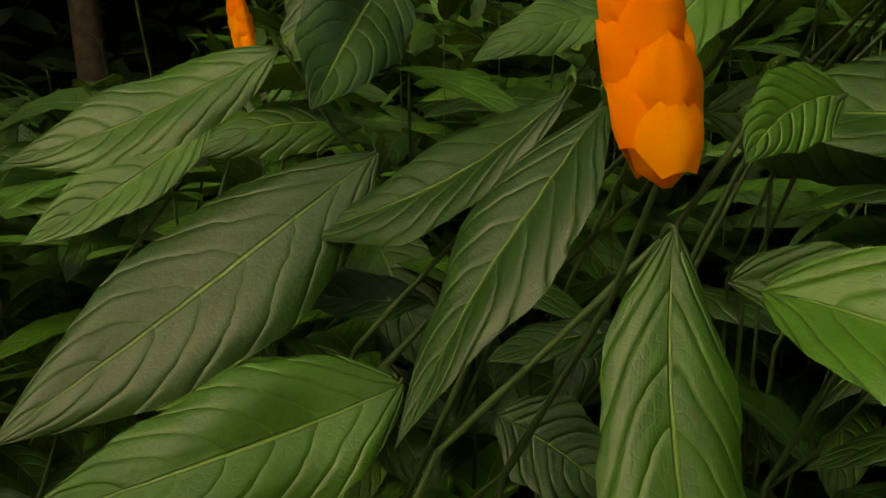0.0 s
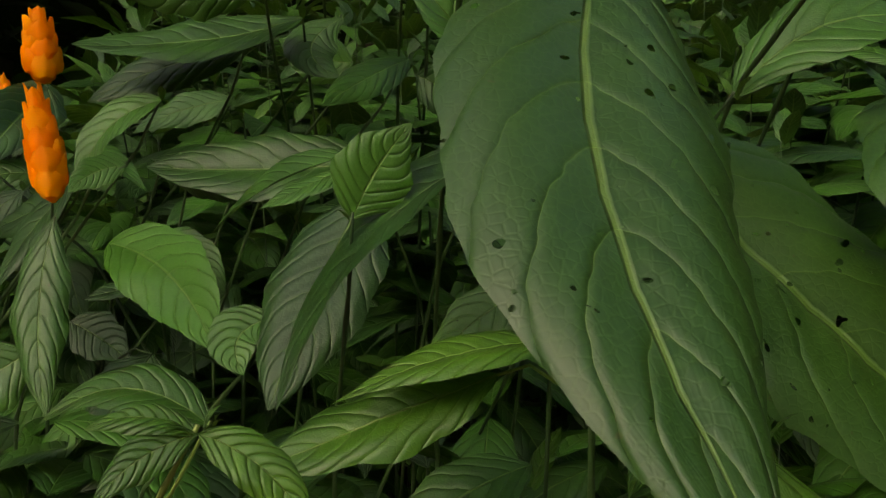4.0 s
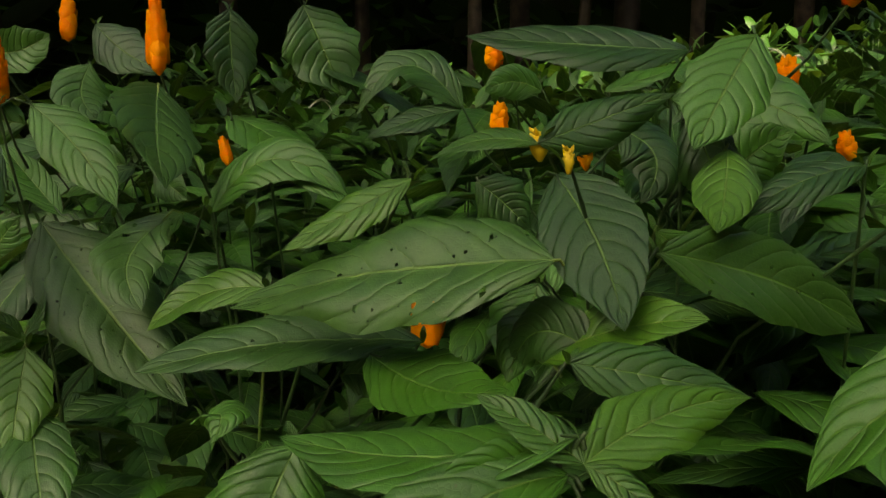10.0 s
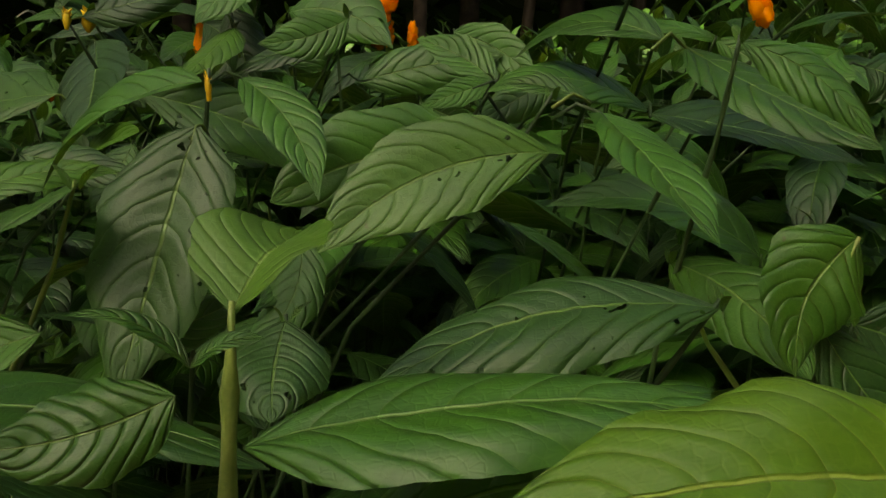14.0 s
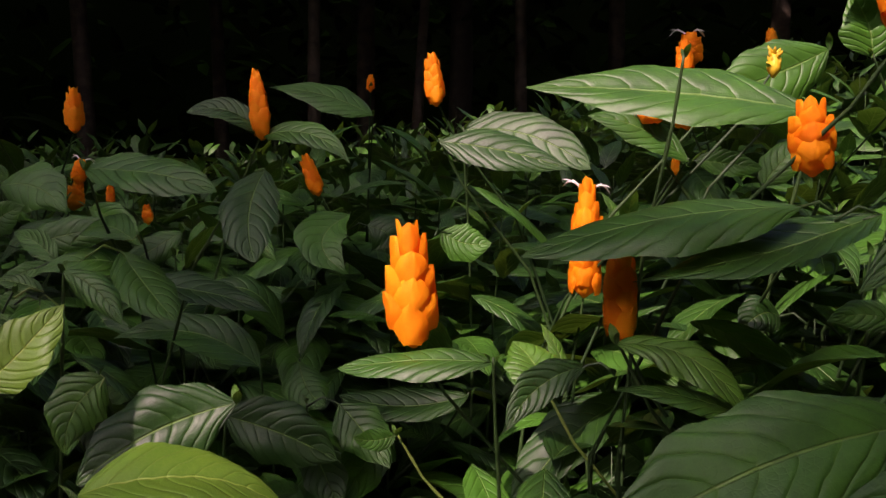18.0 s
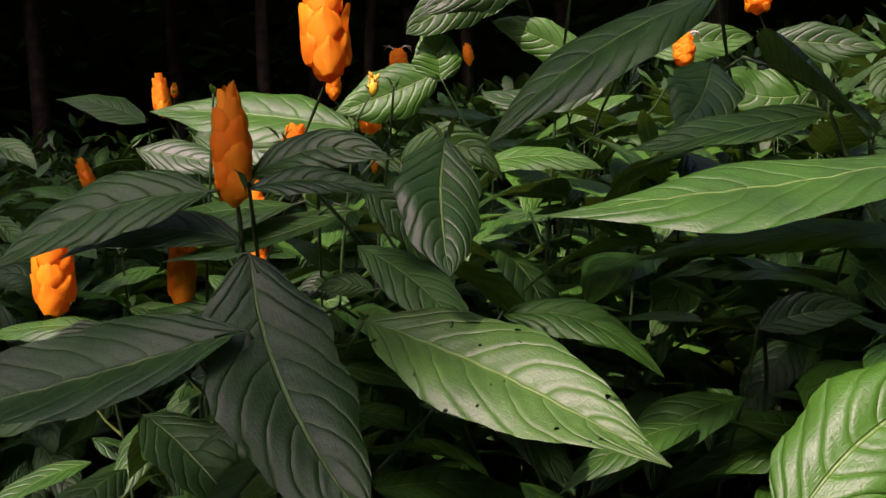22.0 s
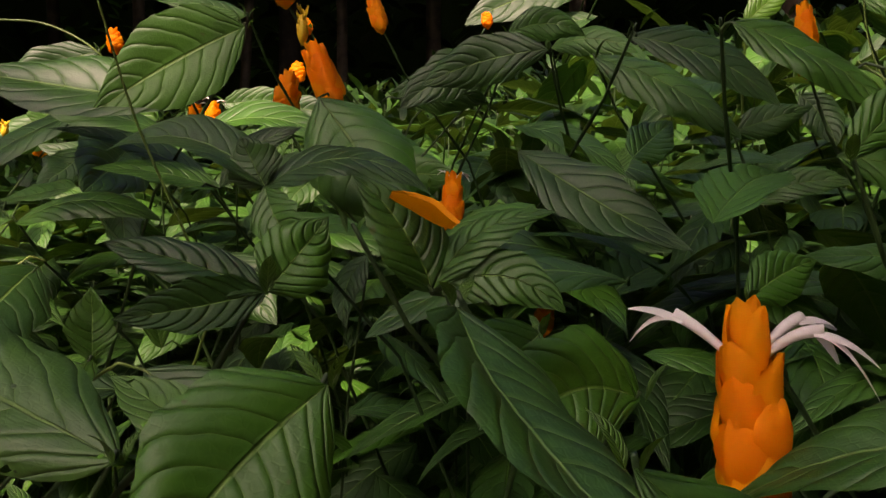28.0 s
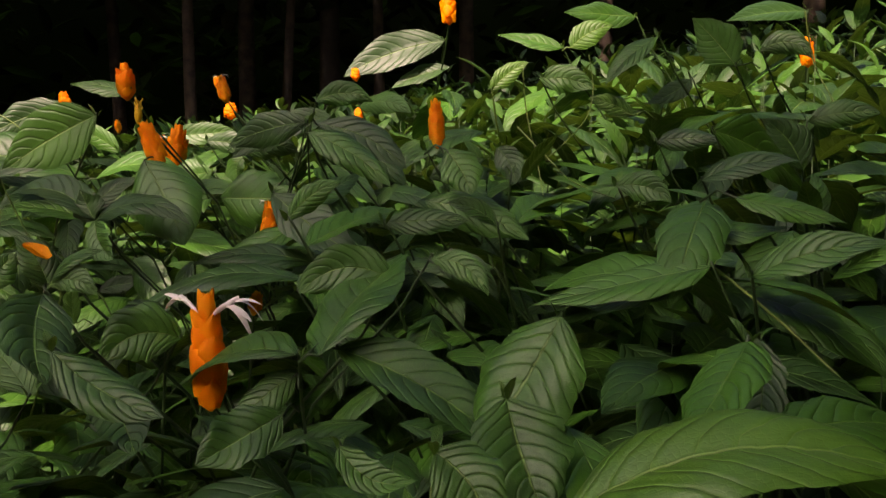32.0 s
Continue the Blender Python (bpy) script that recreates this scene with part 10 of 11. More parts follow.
for item in [(5, 1.29, 2.51, 1.52, 2.7, 1.67), (5, 2.54, 1.41, 1.61, 0.0, 1.19), (4, 2.00, 2.00, 1.47, 4.2, 1.36), (6, 2.31, 1.63, 1.60, 3.5, 1.32), (3, 2.18, 1.80, 1.51, 3.8, 1.32), (4, 1.16, 2.58, 1.50, 0.4, 1.63), (9, 1.77, 2.21, 1.49, 5.2, 1.17), (0, 3.81, 0.23, 1.58, 2.0, 1.20), (6, 1.65, 2.31, 1.45, 1.5, 1.48), (5, 2.06, 1.96, 1.46, 5.0, 1.41), (8, 1.41, 2.47, 1.54, 3.3, 1.65), (1, 2.72, 1.26, 1.54, 1.9, 1.28), (6, -1.25, 2.57, 0.95, 4.4, 1.14), (6, 3.55, 0.56, 1.62, 3.3, 1.45), (0, 3.15, 0.92, 1.57, 4.1, 1.51)]:
    strew(*item)
for item in [(6, 2.54, 1.46, 1.58, 5.7, 1.48), (2, 3.96, 0.10, 1.78, 2.8, 1.40), (2, -1.42, 2.50, 1.50, 4.9, 1.47), (0, -1.45, 2.48, 1.21, 1.3, 1.48), (4, 2.94, 1.12, 1.66, 1.2, 1.28), (4, 3.31, 0.78, 1.59, 4.9, 1.21), (2, 1.52, 2.44, 1.53, 2.3, 1.42), (1, -1.36, 2.54, 1.02, 4.0, 1.54), (7, 3.49, 0.65, 1.66, 2.0, 1.60), (6, 2.48, 1.55, 1.63, 0.7, 1.14), (2, 2.65, 1.39, 1.60, 3.9, 1.62), (8, 3.95, 0.16, 1.60, 1.3, 1.33), (2, 1.44, 2.53, 1.52, 5.5, 1.67), (8, 1.65, 2.39, 1.55, 3.8, 1.24), (1, 3.12, 1.02, 1.58, 2.5, 1.34)]:
    strew(*item)
for item in [(5, 2.83, 1.26, 1.60, 0.3, 1.19), (3, 2.17, 1.95, 1.62, 3.6, 1.29), (6, 3.49, 0.71, 1.70, 0.2, 1.62), (4, 4.07, 0.07, 1.69, 2.4, 1.67), (3, 2.41, 1.67, 1.59, 2.0, 1.22), (3, 2.32, 1.79, 1.51, 4.7, 1.34), (9, -1.62, 2.45, 1.51, 5.3, 1.61), (1, 1.94, 2.20, 1.56, 3.8, 1.22), (6, 2.17, 1.98, 1.54, 3.6, 1.20), (4, 3.35, 0.84, 1.70, 1.9, 1.58), (7, 3.78, 0.45, 1.63, 0.7, 1.23), (1, 1.86, 2.29, 1.59, 5.4, 1.13), (6, 1.58, 2.49, 1.54, 2.2, 1.42), (1, 1.81, 2.34, 1.49, 1.9, 1.60), (6, 2.54, 1.59, 1.62, 5.8, 1.27)]:
    strew(*item)
for item in [(8, 1.60, 2.49, 1.52, 0.6, 1.35), (3, 3.04, 1.17, 1.55, 0.8, 1.47), (6, 3.55, 0.72, 1.69, 5.0, 1.31), (6, 1.74, 2.42, 1.48, 0.4, 1.43), (6, 2.09, 2.12, 1.53, 5.8, 1.45), (0, 2.33, 1.87, 1.52, 1.1, 1.51), (7, 3.91, 0.36, 1.66, 4.8, 1.30), (5, 2.44, 1.72, 1.50, 5.5, 1.53), (7, 2.97, 1.25, 1.63, 2.9, 1.29), (6, 3.94, 0.35, 1.72, 4.7, 1.67), (5, 2.67, 1.55, 1.60, 0.8, 1.62), (8, 3.33, 0.98, 1.66, 3.7, 1.28), (7, 3.26, 1.04, 1.56, 3.9, 1.56), (4, 3.44, 0.87, 1.77, 4.8, 1.52), (4, 3.72, 0.63, 1.76, 5.8, 1.29)]:
    strew(*item)
for item in [(8, 2.85, 1.40, 1.55, 0.9, 1.48), (3, 2.20, 2.10, 1.58, 4.1, 1.13), (2, 3.24, 1.10, 1.58, 4.7, 1.49), (7, -1.66, 2.56, 1.53, 4.0, 1.22), (7, 2.43, 1.85, 1.62, 1.2, 1.29), (1, 2.80, 1.47, 1.58, 3.8, 1.67), (8, 3.88, 0.51, 1.68, 0.4, 1.18), (2, 1.94, 2.37, 1.49, 4.1, 1.45), (8, 3.05, 1.29, 1.65, 5.5, 1.53), (2, 3.74, 0.67, 1.77, 3.9, 1.21), (7, 3.29, 1.10, 1.60, 3.1, 1.67), (1, 3.62, 0.80, 1.70, 3.9, 1.63), (9, 4.13, 0.23, 1.76, 5.9, 1.57), (7, 3.88, 0.55, 1.65, 4.2, 1.54), (0, 4.20, 0.18, 1.69, 1.9, 1.23)]:
    strew(*item)
for item in [(3, 2.08, 2.30, 1.57, 3.5, 1.44), (2, 2.32, 2.06, 1.60, 3.6, 1.60), (1, 2.58, 1.75, 1.56, 0.7, 1.68), (0, 2.69, 1.66, 1.65, 4.4, 1.25), (2, 2.95, 1.42, 1.59, 5.8, 1.61), (5, 1.76, 2.58, 1.58, 3.9, 1.32), (5, 2.91, 1.47, 1.66, 5.2, 1.66), (9, 4.06, 0.40, 1.67, 3.1, 1.50), (2, 3.44, 1.03, 1.58, 4.1, 1.46), (3, 2.40, 2.03, 1.51, 5.0, 1.29), (1, 2.27, 2.17, 1.60, 0.8, 1.41), (5, 4.00, 0.50, 1.71, 3.7, 1.42), (2, 3.26, 1.23, 1.59, 5.2, 1.34), (5, 2.50, 1.94, 1.55, 2.6, 1.26), (7, 1.98, 2.47, 1.64, 0.1, 1.51)]:
    strew(*item)
for item in [(5, 4.09, 0.44, 1.77, 0.8, 1.21), (8, 1.96, 2.50, 1.60, 1.8, 1.62), (2, 2.71, 1.75, 1.65, 0.6, 1.58), (7, 3.57, 0.99, 1.72, 0.5, 1.62), (0, 3.33, 1.22, 1.73, 0.2, 1.57), (9, 2.38, 2.14, 1.63, 4.0, 1.40), (8, 2.82, 1.66, 1.70, 3.2, 1.20), (7, 3.13, 1.40, 1.66, 4.2, 1.39), (4, 2.21, 2.33, 1.54, 2.6, 1.48), (7, 3.95, 0.65, 1.75, 4.7, 1.65), (3, 3.51, 1.07, 1.75, 6.2, 1.53), (3, 2.78, 1.72, 1.66, 4.8, 1.55), (4, 4.27, 0.29, 1.80, 0.7, 1.25), (8, 2.30, 2.27, 1.55, 0.9, 1.61), (7, 4.08, 0.55, 1.82, 3.3, 1.25)]:
    strew(*item)
for item in [(2, 2.90, 1.64, 1.67, 1.1, 1.30), (0, 3.77, 0.90, 1.67, 5.2, 1.24), (5, 3.91, 0.77, 1.81, 3.3, 1.15), (8, 2.20, 2.42, 1.66, 0.6, 1.39), (1, 2.07, 2.54, 1.57, 3.4, 1.18), (1, 3.43, 1.25, 1.66, 2.2, 1.51), (9, 2.60, 2.00, 1.67, 4.1, 1.28), (3, 3.70, 1.01, 1.81, 2.9, 1.38), (2, 3.29, 1.39, 1.70, 2.7, 1.50), (3, 3.17, 1.49, 1.67, 6.2, 1.24), (1, 3.64, 1.08, 1.73, 5.6, 1.47), (8, 3.25, 1.44, 1.64, 0.6, 1.42), (5, 2.71, 1.91, 1.64, 1.1, 1.38), (9, 2.13, 2.54, 1.62, 1.5, 1.35), (9, 3.12, 1.55, 1.60, 5.7, 1.55)]:
    strew(*item)
for item in [(6, 3.03, 1.62, 1.73, 5.3, 1.57), (7, 3.42, 1.33, 1.62, 1.8, 1.48), (1, 4.01, 0.79, 1.70, 2.4, 1.66), (2, 2.35, 2.38, 1.60, 3.0, 1.31), (0, 3.90, 0.90, 1.71, 5.0, 1.64), (4, 4.20, 0.58, 1.84, 5.5, 1.22), (2, 2.67, 2.02, 1.71, 1.5, 1.47), (9, 2.60, 2.12, 1.64, 5.8, 1.31), (1, 2.46, 2.28, 1.60, 5.3, 1.56), (7, 4.02, 0.81, 1.71, 3.3, 1.63), (2, 2.80, 1.92, 1.79, 2.9, 1.49), (1, 3.68, 1.13, 1.76, 0.4, 1.52), (4, 4.31, 0.48, 1.74, 4.0, 1.65), (6, 2.97, 1.77, 1.68, 4.5, 1.41), (9, 3.91, 0.95, 1.83, 2.4, 1.34)]:
    strew(*item)
for item in [(4, 4.39, 0.43, 1.88, 0.2, 1.17), (0, 4.16, 0.72, 1.71, 2.0, 1.52), (3, 3.58, 1.29, 1.76, 3.5, 1.67), (3, 3.30, 1.55, 1.67, 0.3, 1.23), (5, 4.08, 0.85, 1.78, 0.7, 1.29), (4, 2.95, 1.87, 1.68, 5.2, 1.29), (0, 3.58, 1.34, 1.69, 5.0, 1.29), (3, 4.33, 0.58, 1.77, 0.9, 1.31), (4, 2.64, 2.24, 1.61, 3.4, 1.45), (9, 2.57, 2.32, 1.58, 5.2, 1.42), (6, 2.82, 2.01, 1.76, 0.4, 1.39), (9, 2.47, 2.43, 1.62, 0.9, 1.25), (2, 3.98, 0.99, 1.83, 2.4, 1.68), (0, 2.38, 2.52, 1.69, 5.3, 1.24), (2, 4.27, 0.69, 1.84, 0.3, 1.40)]:
    strew(*item)
for item in [(2, 2.34, 2.58, 1.70, 1.0, 1.57), (1, 2.71, 2.20, 1.67, 3.7, 1.63), (1, 3.07, 1.82, 1.77, 3.8, 1.14), (7, 3.24, 1.69, 1.71, 2.9, 1.30), (4, 3.85, 1.16, 1.74, 4.0, 1.43), (4, 3.78, 1.23, 1.86, 5.3, 1.68), (7, 3.51, 1.49, 1.66, 5.4, 1.21), (2, 4.46, 0.52, 1.89, 2.1, 1.18), (5, 3.98, 1.07, 1.85, 4.3, 1.53), (8, 2.94, 2.01, 1.70, 4.1, 1.52), (0, 4.09, 0.99, 1.86, 1.2, 1.16), (3, 4.37, 0.68, 1.77, 3.5, 1.66), (8, 2.79, 2.20, 1.63, 2.0, 1.47), (0, 3.23, 1.76, 1.64, 4.9, 1.19), (5, 3.40, 1.64, 1.72, 0.7, 1.61)]:
    strew(*item)
for item in [(6, 2.61, 2.45, 1.63, 0.6, 1.55), (4, 3.42, 1.67, 1.67, 5.2, 1.63), (2, 2.57, 2.52, 1.69, 5.6, 1.38), (4, 4.51, 0.59, 1.83, 2.8, 1.41), (2, 2.70, 2.38, 1.70, 3.3, 1.13), (2, 3.78, 1.35, 1.68, 6.1, 1.40), (2, 3.93, 1.22, 1.81, 4.5, 1.31), (2, 4.10, 1.07, 1.85, 2.7, 1.13), (7, 3.13, 1.93, 1.80, 1.0, 1.42), (8, 3.85, 1.31, 1.85, 1.4, 1.57), (1, 4.31, 0.86, 1.78, 2.3, 1.31), (6, 3.37, 1.74, 1.76, 6.1, 1.12), (5, 3.64, 1.52, 1.79, 2.9, 1.48), (8, 3.05, 2.04, 1.72, 2.4, 1.35), (5, 2.81, 2.31, 1.65, 6.0, 1.35)]:
    strew(*item)
for item in [(8, 3.58, 1.61, 1.73, 1.0, 1.38), (1, 3.20, 1.92, 1.75, 0.8, 1.51), (8, 3.45, 1.72, 1.74, 1.1, 1.42), (1, 3.69, 1.54, 1.84, 2.0, 1.60), (8, 3.28, 1.87, 1.70, 4.4, 1.32), (6, 3.86, 1.38, 1.90, 1.3, 1.55), (2, 2.81, 2.38, 1.70, 5.1, 1.67), (4, 4.36, 0.92, 1.75, 2.8, 1.39), (6, 3.18, 1.99, 1.88, 2.2, 1.59), (2, 2.74, 2.49, 1.62, 4.4, 1.25), (4, 2.91, 2.31, 1.64, 4.0, 1.44), (3, 4.52, 0.77, 1.88, 1.3, 1.31), (3, 3.05, 2.16, 1.75, 5.9, 1.20), (8, 2.99, 2.21, 1.66, 3.6, 1.45), (3, 4.31, 1.02, 1.91, 1.0, 1.15)]:
    strew(*item)
for item in [(5, 4.13, 1.21, 1.79, 1.3, 1.27), (0, 3.96, 1.38, 1.85, 0.7, 1.25), (2, 3.61, 1.73, 1.82, 2.1, 1.47), (1, 4.41, 0.99, 1.81, 1.7, 1.32), (6, 4.30, 1.11, 1.78, 3.1, 1.31), (9, 2.78, 2.58, 1.67, 3.4, 1.52), (2, 3.72, 1.68, 1.70, 0.0, 1.60), (3, 2.90, 2.45, 1.67, 1.0, 1.39), (2, 3.48, 1.89, 1.78, 1.0, 1.34), (6, 3.68, 1.74, 1.77, 2.3, 1.39), (5, 3.97, 1.47, 1.86, 4.5, 1.16), (5, 4.57, 0.87, 1.91, 0.8, 1.47), (1, 3.17, 2.19, 1.91, 3.1, 1.49), (7, 4.33, 1.15, 1.94, 0.1, 1.48), (1, 3.92, 1.55, 1.76, 4.7, 1.68)]:
    strew(*item)
for item in [(1, 4.54, 0.94, 1.94, 2.4, 1.26), (8, 3.88, 1.59, 1.76, 1.1, 1.39), (2, 3.57, 1.87, 1.88, 4.1, 1.57), (9, 3.08, 2.32, 1.70, 1.2, 1.26), (1, 4.23, 1.29, 1.81, 0.5, 1.35), (1, 3.39, 2.04, 1.72, 5.8, 1.21), (0, 2.91, 2.57, 1.69, 1.6, 1.16), (1, 4.13, 1.42, 1.85, 1.9, 1.13), (5, 3.24, 2.24, 1.83, 5.4, 1.60), (9, 4.23, 1.37, 1.87, 2.8, 1.67), (8, 3.38, 2.12, 1.81, 6.2, 1.13), (9, 4.53, 1.09, 1.84, 5.1, 1.51), (5, 4.32, 1.30, 1.95, 3.3, 1.23), (1, 4.13, 1.49, 1.87, 3.0, 1.44), (9, 3.15, 2.37, 1.79, 1.7, 1.26)]:
    strew(*item)
for item in [(6, 3.13, 2.40, 1.77, 6.3, 1.52), (3, 3.02, 2.56, 1.70, 5.2, 1.37), (5, 3.87, 1.77, 1.75, 1.5, 1.23), (8, 3.53, 2.07, 1.88, 4.9, 1.27), (3, 4.24, 1.46, 1.87, 1.3, 1.26), (8, 3.41, 2.17, 1.80, 4.8, 1.38), (4, 3.72, 1.92, 1.83, 5.6, 1.19), (7, 4.04, 1.65, 1.82, 6.2, 1.30), (8, 3.38, 2.24, 1.80, 2.2, 1.18), (3, 3.64, 2.02, 1.84, 0.2, 1.54), (9, 4.43, 1.35, 1.97, 6.0, 1.65), (4, 3.59, 2.10, 1.84, 4.7, 1.53), (0, 3.82, 1.93, 1.78, 3.1, 1.28), (8, 4.05, 1.74, 1.87, 2.2, 1.56), (1, 4.55, 1.29, 1.92, 2.8, 1.55)]:
    strew(*item)
for item in [(4, 3.49, 2.24, 1.79, 0.8, 1.40), (0, 3.34, 2.39, 1.86, 4.6, 1.38), (0, 4.18, 1.66, 1.89, 5.6, 1.59), (5, 3.19, 2.59, 1.79, 3.2, 1.31), (8, 4.47, 1.42, 1.89, 0.4, 1.12), (8, 3.76, 2.07, 1.79, 2.0, 1.26), (0, 4.25, 1.64, 1.85, 6.3, 1.39), (4, 3.80, 2.05, 1.89, 0.1, 1.38), (9, 4.39, 1.53, 1.87, 1.4, 1.18), (2, 4.16, 1.74, 1.91, 0.6, 1.13), (7, 4.00, 1.90, 1.87, 0.1, 1.13), (8, 3.33, 2.52, 1.88, 0.1, 1.67), (7, 3.70, 2.18, 1.82, 4.0, 1.44), (9, 4.47, 1.52, 2.00, 3.5, 1.26), (0, 4.20, 1.76, 1.91, 1.0, 1.45)]:
    strew(*item)
for item in [(8, 3.68, 2.25, 1.93, 0.3, 1.50), (7, 3.55, 2.37, 1.80, 2.5, 1.29), (2, 3.51, 2.41, 1.80, 0.5, 1.44), (8, 4.14, 1.88, 1.80, 6.1, 1.15), (2, 3.95, 2.07, 1.88, 2.7, 1.13), (3, 3.92, 2.11, 1.86, 2.3, 1.66), (4, 3.65, 2.32, 1.92, 5.9, 1.19), (4, 4.40, 1.69, 1.90, 2.5, 1.26), (9, 4.21, 1.87, 1.94, 1.9, 1.25), (3, 3.47, 2.53, 1.81, 5.8, 1.37), (6, 4.36, 1.75, 1.89, 2.5, 1.37), (0, 3.86, 2.24, 1.94, 4.6, 1.42), (7, 4.03, 2.10, 1.92, 4.9, 1.67), (6, 4.07, 2.07, 1.83, 3.8, 1.64), (6, 4.57, 1.63, 2.04, 4.0, 1.26)]:
    strew(*item)
for item in [(2, 3.71, 2.39, 1.85, 2.5, 1.29), (5, 3.62, 2.52, 1.80, 5.6, 1.39), (4, 3.94, 2.28, 1.99, 3.9, 1.30), (4, 4.09, 2.16, 1.88, 2.0, 1.66), (4, 4.55, 1.75, 2.06, 0.9, 1.14), (8, 3.82, 2.40, 1.96, 3.9, 1.32), (1, 4.31, 2.00, 1.84, 0.6, 1.37), (7, 4.38, 1.95, 2.05, 3.3, 1.62), (4, 3.71, 2.55, 1.95, 4.8, 1.30), (6, 4.07, 2.30, 1.89, 2.7, 1.55), (8, 4.42, 2.01, 2.03, 0.4, 1.41), (3, 4.48, 1.98, 2.06, 2.3, 1.40), (2, 4.01, 2.40, 1.89, 2.5, 1.13), (7, 4.55, 1.93, 2.08, 0.1, 1.48), (4, 4.27, 2.20, 1.87, 4.4, 1.53)]:
    strew(*item)
for item in [(9, 4.22, 2.25, 1.98, 5.8, 1.50), (5, 4.38, 2.14, 1.98, 3.4, 1.34), (3, 3.89, 2.55, 1.93, 1.7, 1.45), (2, 4.13, 2.42, 2.00, 5.2, 1.46), (8, 4.09, 2.52, 1.95, 0.0, 1.31), (5, 4.19, 2.44, 1.96, 4.6, 1.39), (0, 4.00, 2.61, 1.90, 3.9, 1.23), (6, 4.54, 2.13, 2.12, 1.0, 1.16), (2, 4.46, 2.28, 1.91, 3.1, 1.64), (4, 4.43, 2.32, 1.99, 5.1, 1.68), (3, 4.34, 2.44, 1.94, 2.0, 1.27), (7, 4.27, 2.59, 1.96, 0.1, 1.27), (8, 4.39, 2.52, 1.92, 3.0, 1.47), (9, 4.51, 2.42, 1.94, 5.6, 1.25), (8, 4.57, 2.53, 2.09, 4.7, 1.47)]:
    strew(*item)
me = mesh_of("bed_foliage", np.concatenate(mass["v"]).tolist(), np.concatenate(mass["f"]).tolist(), LEAF, np.concatenate(mass["uv"]))
tagged(new("bed_foliage", me), "dense green leaves of the shrubs farther into the bed", "foliage", kind="stuff")
v, f = join(stalks)
tagged(new("bed_stems", mesh_of("bed_stems", v, f, STEM)), "thin green stems of the shrubs farther into the bed", "stems", kind="stuff")

# ---- dry leaves on the soil ----
rnd = random.Random(11)
chunks = [clump(rnd, (rnd.uniform(-1, 4), rnd.uniform(-2, 1.2), 0.03), (0.25, 0.25, 0.008), 14, 0.05) for _ in range(120)]
v, f = join(chunks)
tagged(new("leaf_litter", mesh_of("leaf_litter", v, f, LITTER)), "brown dry leaves lying on the soil", "leaf litter", kind="stuff")


def fallen(name, at, yaw, size, mat_mesh, label):
    """A shed piece of a flower spike lying on a leaf."""
    ob = tagged(new(name, mat_mesh), label, "petal")
    ob.matrix_world = Matrix.Translation(at) @ Matrix.Rotation(yaw, 4, "Z") @ Matrix.Rotation(radians(-62), 4, "X") @ Matrix.Diagonal((size, size, size, 1)) @ Matrix.Translation((0, -0.42, -0.5))


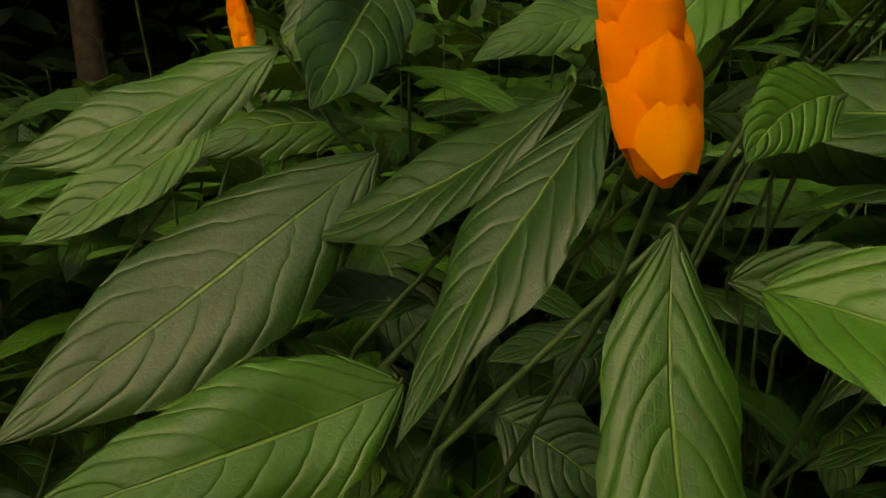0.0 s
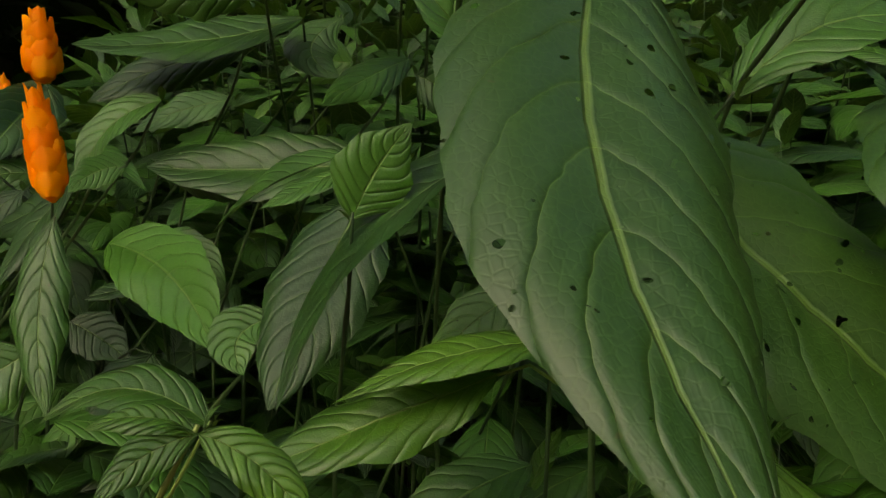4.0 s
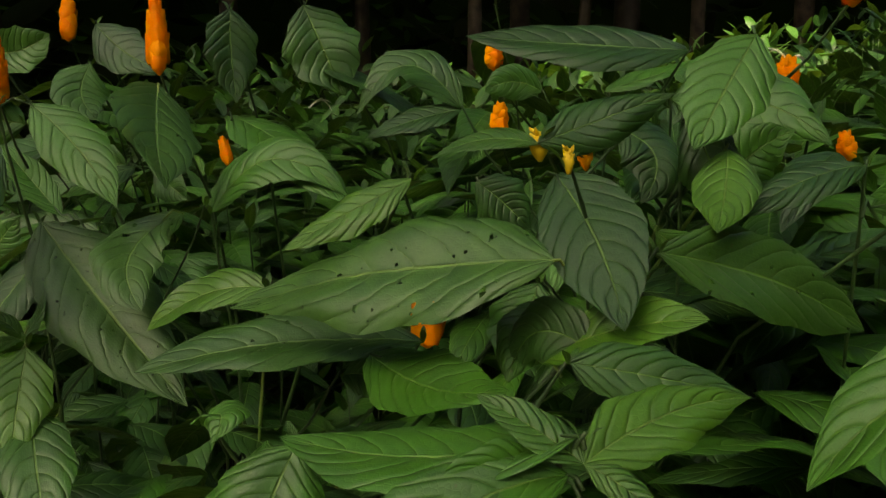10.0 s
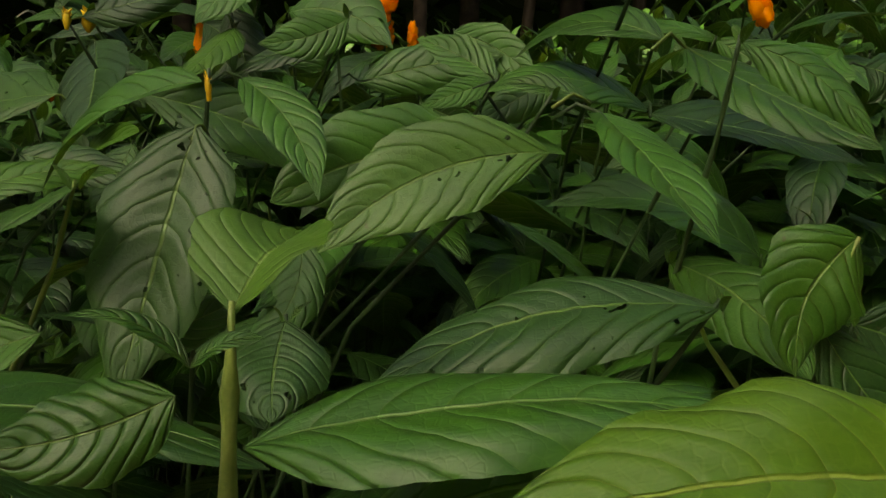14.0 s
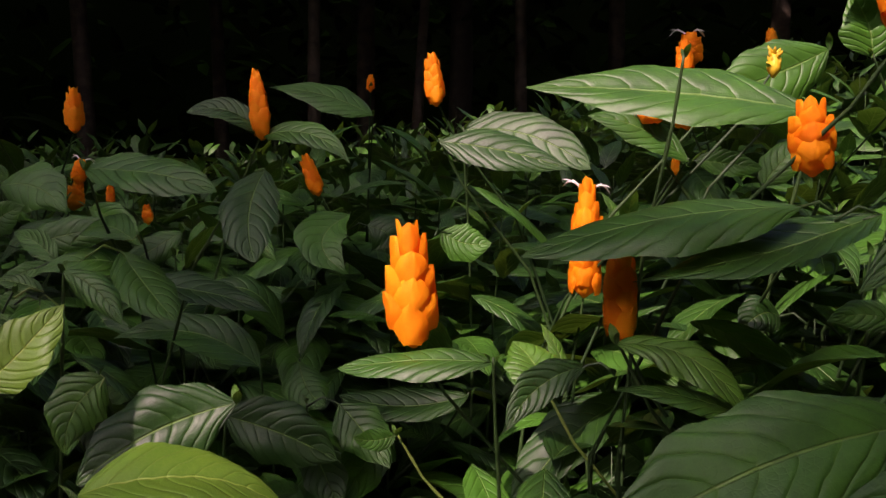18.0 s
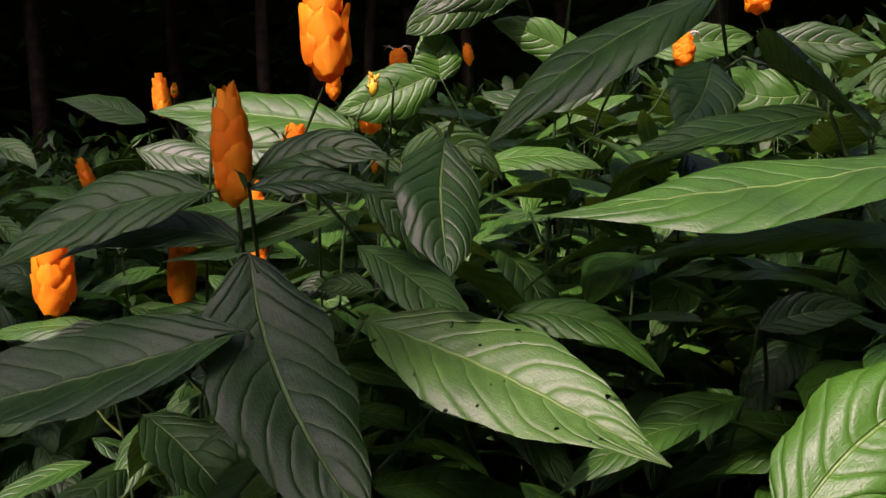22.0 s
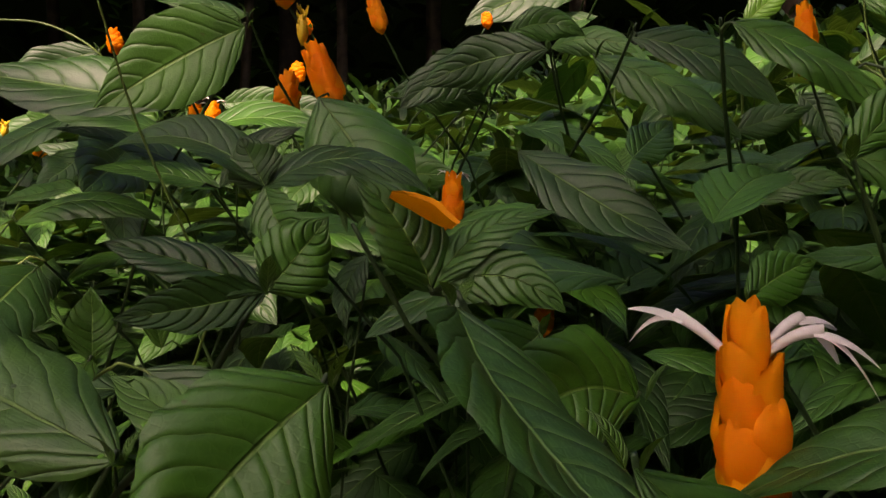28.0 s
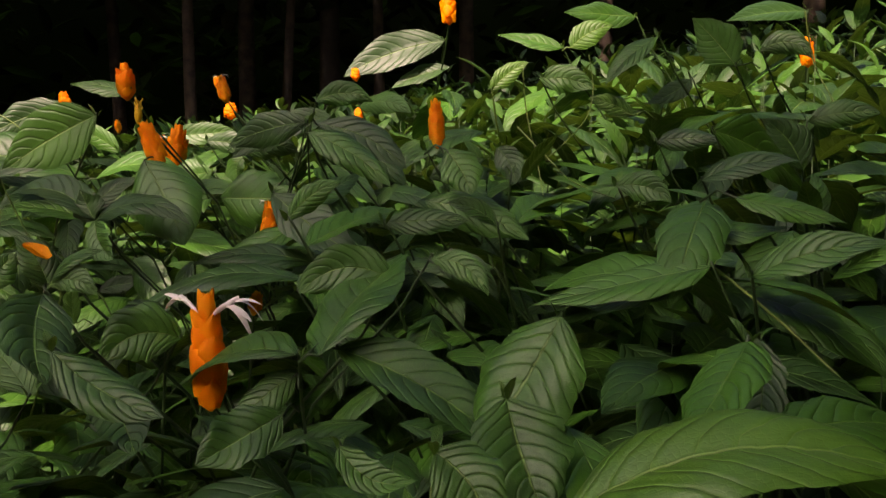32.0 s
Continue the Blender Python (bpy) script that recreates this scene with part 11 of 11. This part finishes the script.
def vine(points, r, label):
    """A thin climbing stem that hangs through the points, with curls of its own."""
    pts = [Vector(p) for p in points]
    fine = []
    for i in range(len(pts) - 1):
        p0, p1, p2, p3 = pts[max(i - 1, 0)], pts[i], pts[i + 1], pts[min(i + 2, len(pts) - 1)]
        for k in range(8):
            q = k / 8
            fine.append(0.5 * (2 * p1 + (p2 - p0) * q + (2 * p0 - 5 * p1 + 4 * p2 - p3) * q * q + (3 * p1 - p0 - 3 * p2 + p3) * q ** 3))
    fine.append(pts[-1])
    v, f = tube(fine, [r * (1.1 - 0.5 * i / len(fine)) for i in range(len(fine))], 6)
    tagged(new("vine", mesh_of("vine", v, f, BRIGHT_STEM)), label, "vine", "vines over the bed")


vine([(1.8801, -1.3633, 1.0276), (1.9432, -1.4306, 1.1931), (1.9308, -1.4546, 1.2378), (1.9055, -1.4638, 1.3036), (1.8885, -1.4748, 1.3676)], 0.0011, "thin green vine stem climbing across the shrubs")
vine([(1.7609, -1.235, 1.3891), (1.8125, -1.2429, 1.3873), (1.8539, -1.2515, 1.3646), (1.8645, -1.2358, 1.3348)], 0.0009, "thin pale tendril arching over the shrubs")
vine([(2.7016, -1.4652, 1.4816), (2.7096, -1.4714, 1.429), (2.715, -1.4961, 1.3923), (2.7152, -1.519, 1.3655)], 0.0009, "thin pale green tendril hanging above the shrubs")
vine([(2.4212, -1.3807, 1.4286), (2.4249, -1.3861, 1.3792), (2.4304, -1.412, 1.3296), (2.4295, -1.4463, 1.2884)], 0.0008, "thin pale green tendril hanging above the shrubs")
vine([(2.4378, -1.7332, 1.2706), (2.4553, -1.7567, 1.2625), (2.5007, -1.7873, 1.2212), (2.5345, -1.8265, 1.1799), (2.5463, -1.8601, 1.164)], 0.001, "thin green vine runner lying across the leaves")
vine([(2.4146, -1.3871, 1.3637), (2.4333, -1.4233, 1.3355), (2.4593, -1.4507, 1.3052), (2.4965, -1.4784, 1.2878)], 0.0009, "thin yellow-green tendril curling over the leaves")
vine([(2.438, -1.4247, 1.3286), (2.4589, -1.426, 1.3476), (2.4864, -1.4072, 1.3736), (2.4969, -1.3955, 1.404), (2.493, -1.3909, 1.443)], 0.0008, "thin yellow-green tendril curling over the leaves")
fallen("fallen_bract", (2.0147, -1.7287, 1.2656), 1.2, 0.020, BRACT_MESHES[1], "orange bract fallen onto a green leaf")
petal_holder = tagged(new("fallen_flower"), "white flower fallen onto the green leaves", "petal")
petal_holder.location = (0.5806, -0.0499, 1.2297)
petal_part(petal_holder, (-0.008, 0, 0), 0.4, 0.022, 0.3)
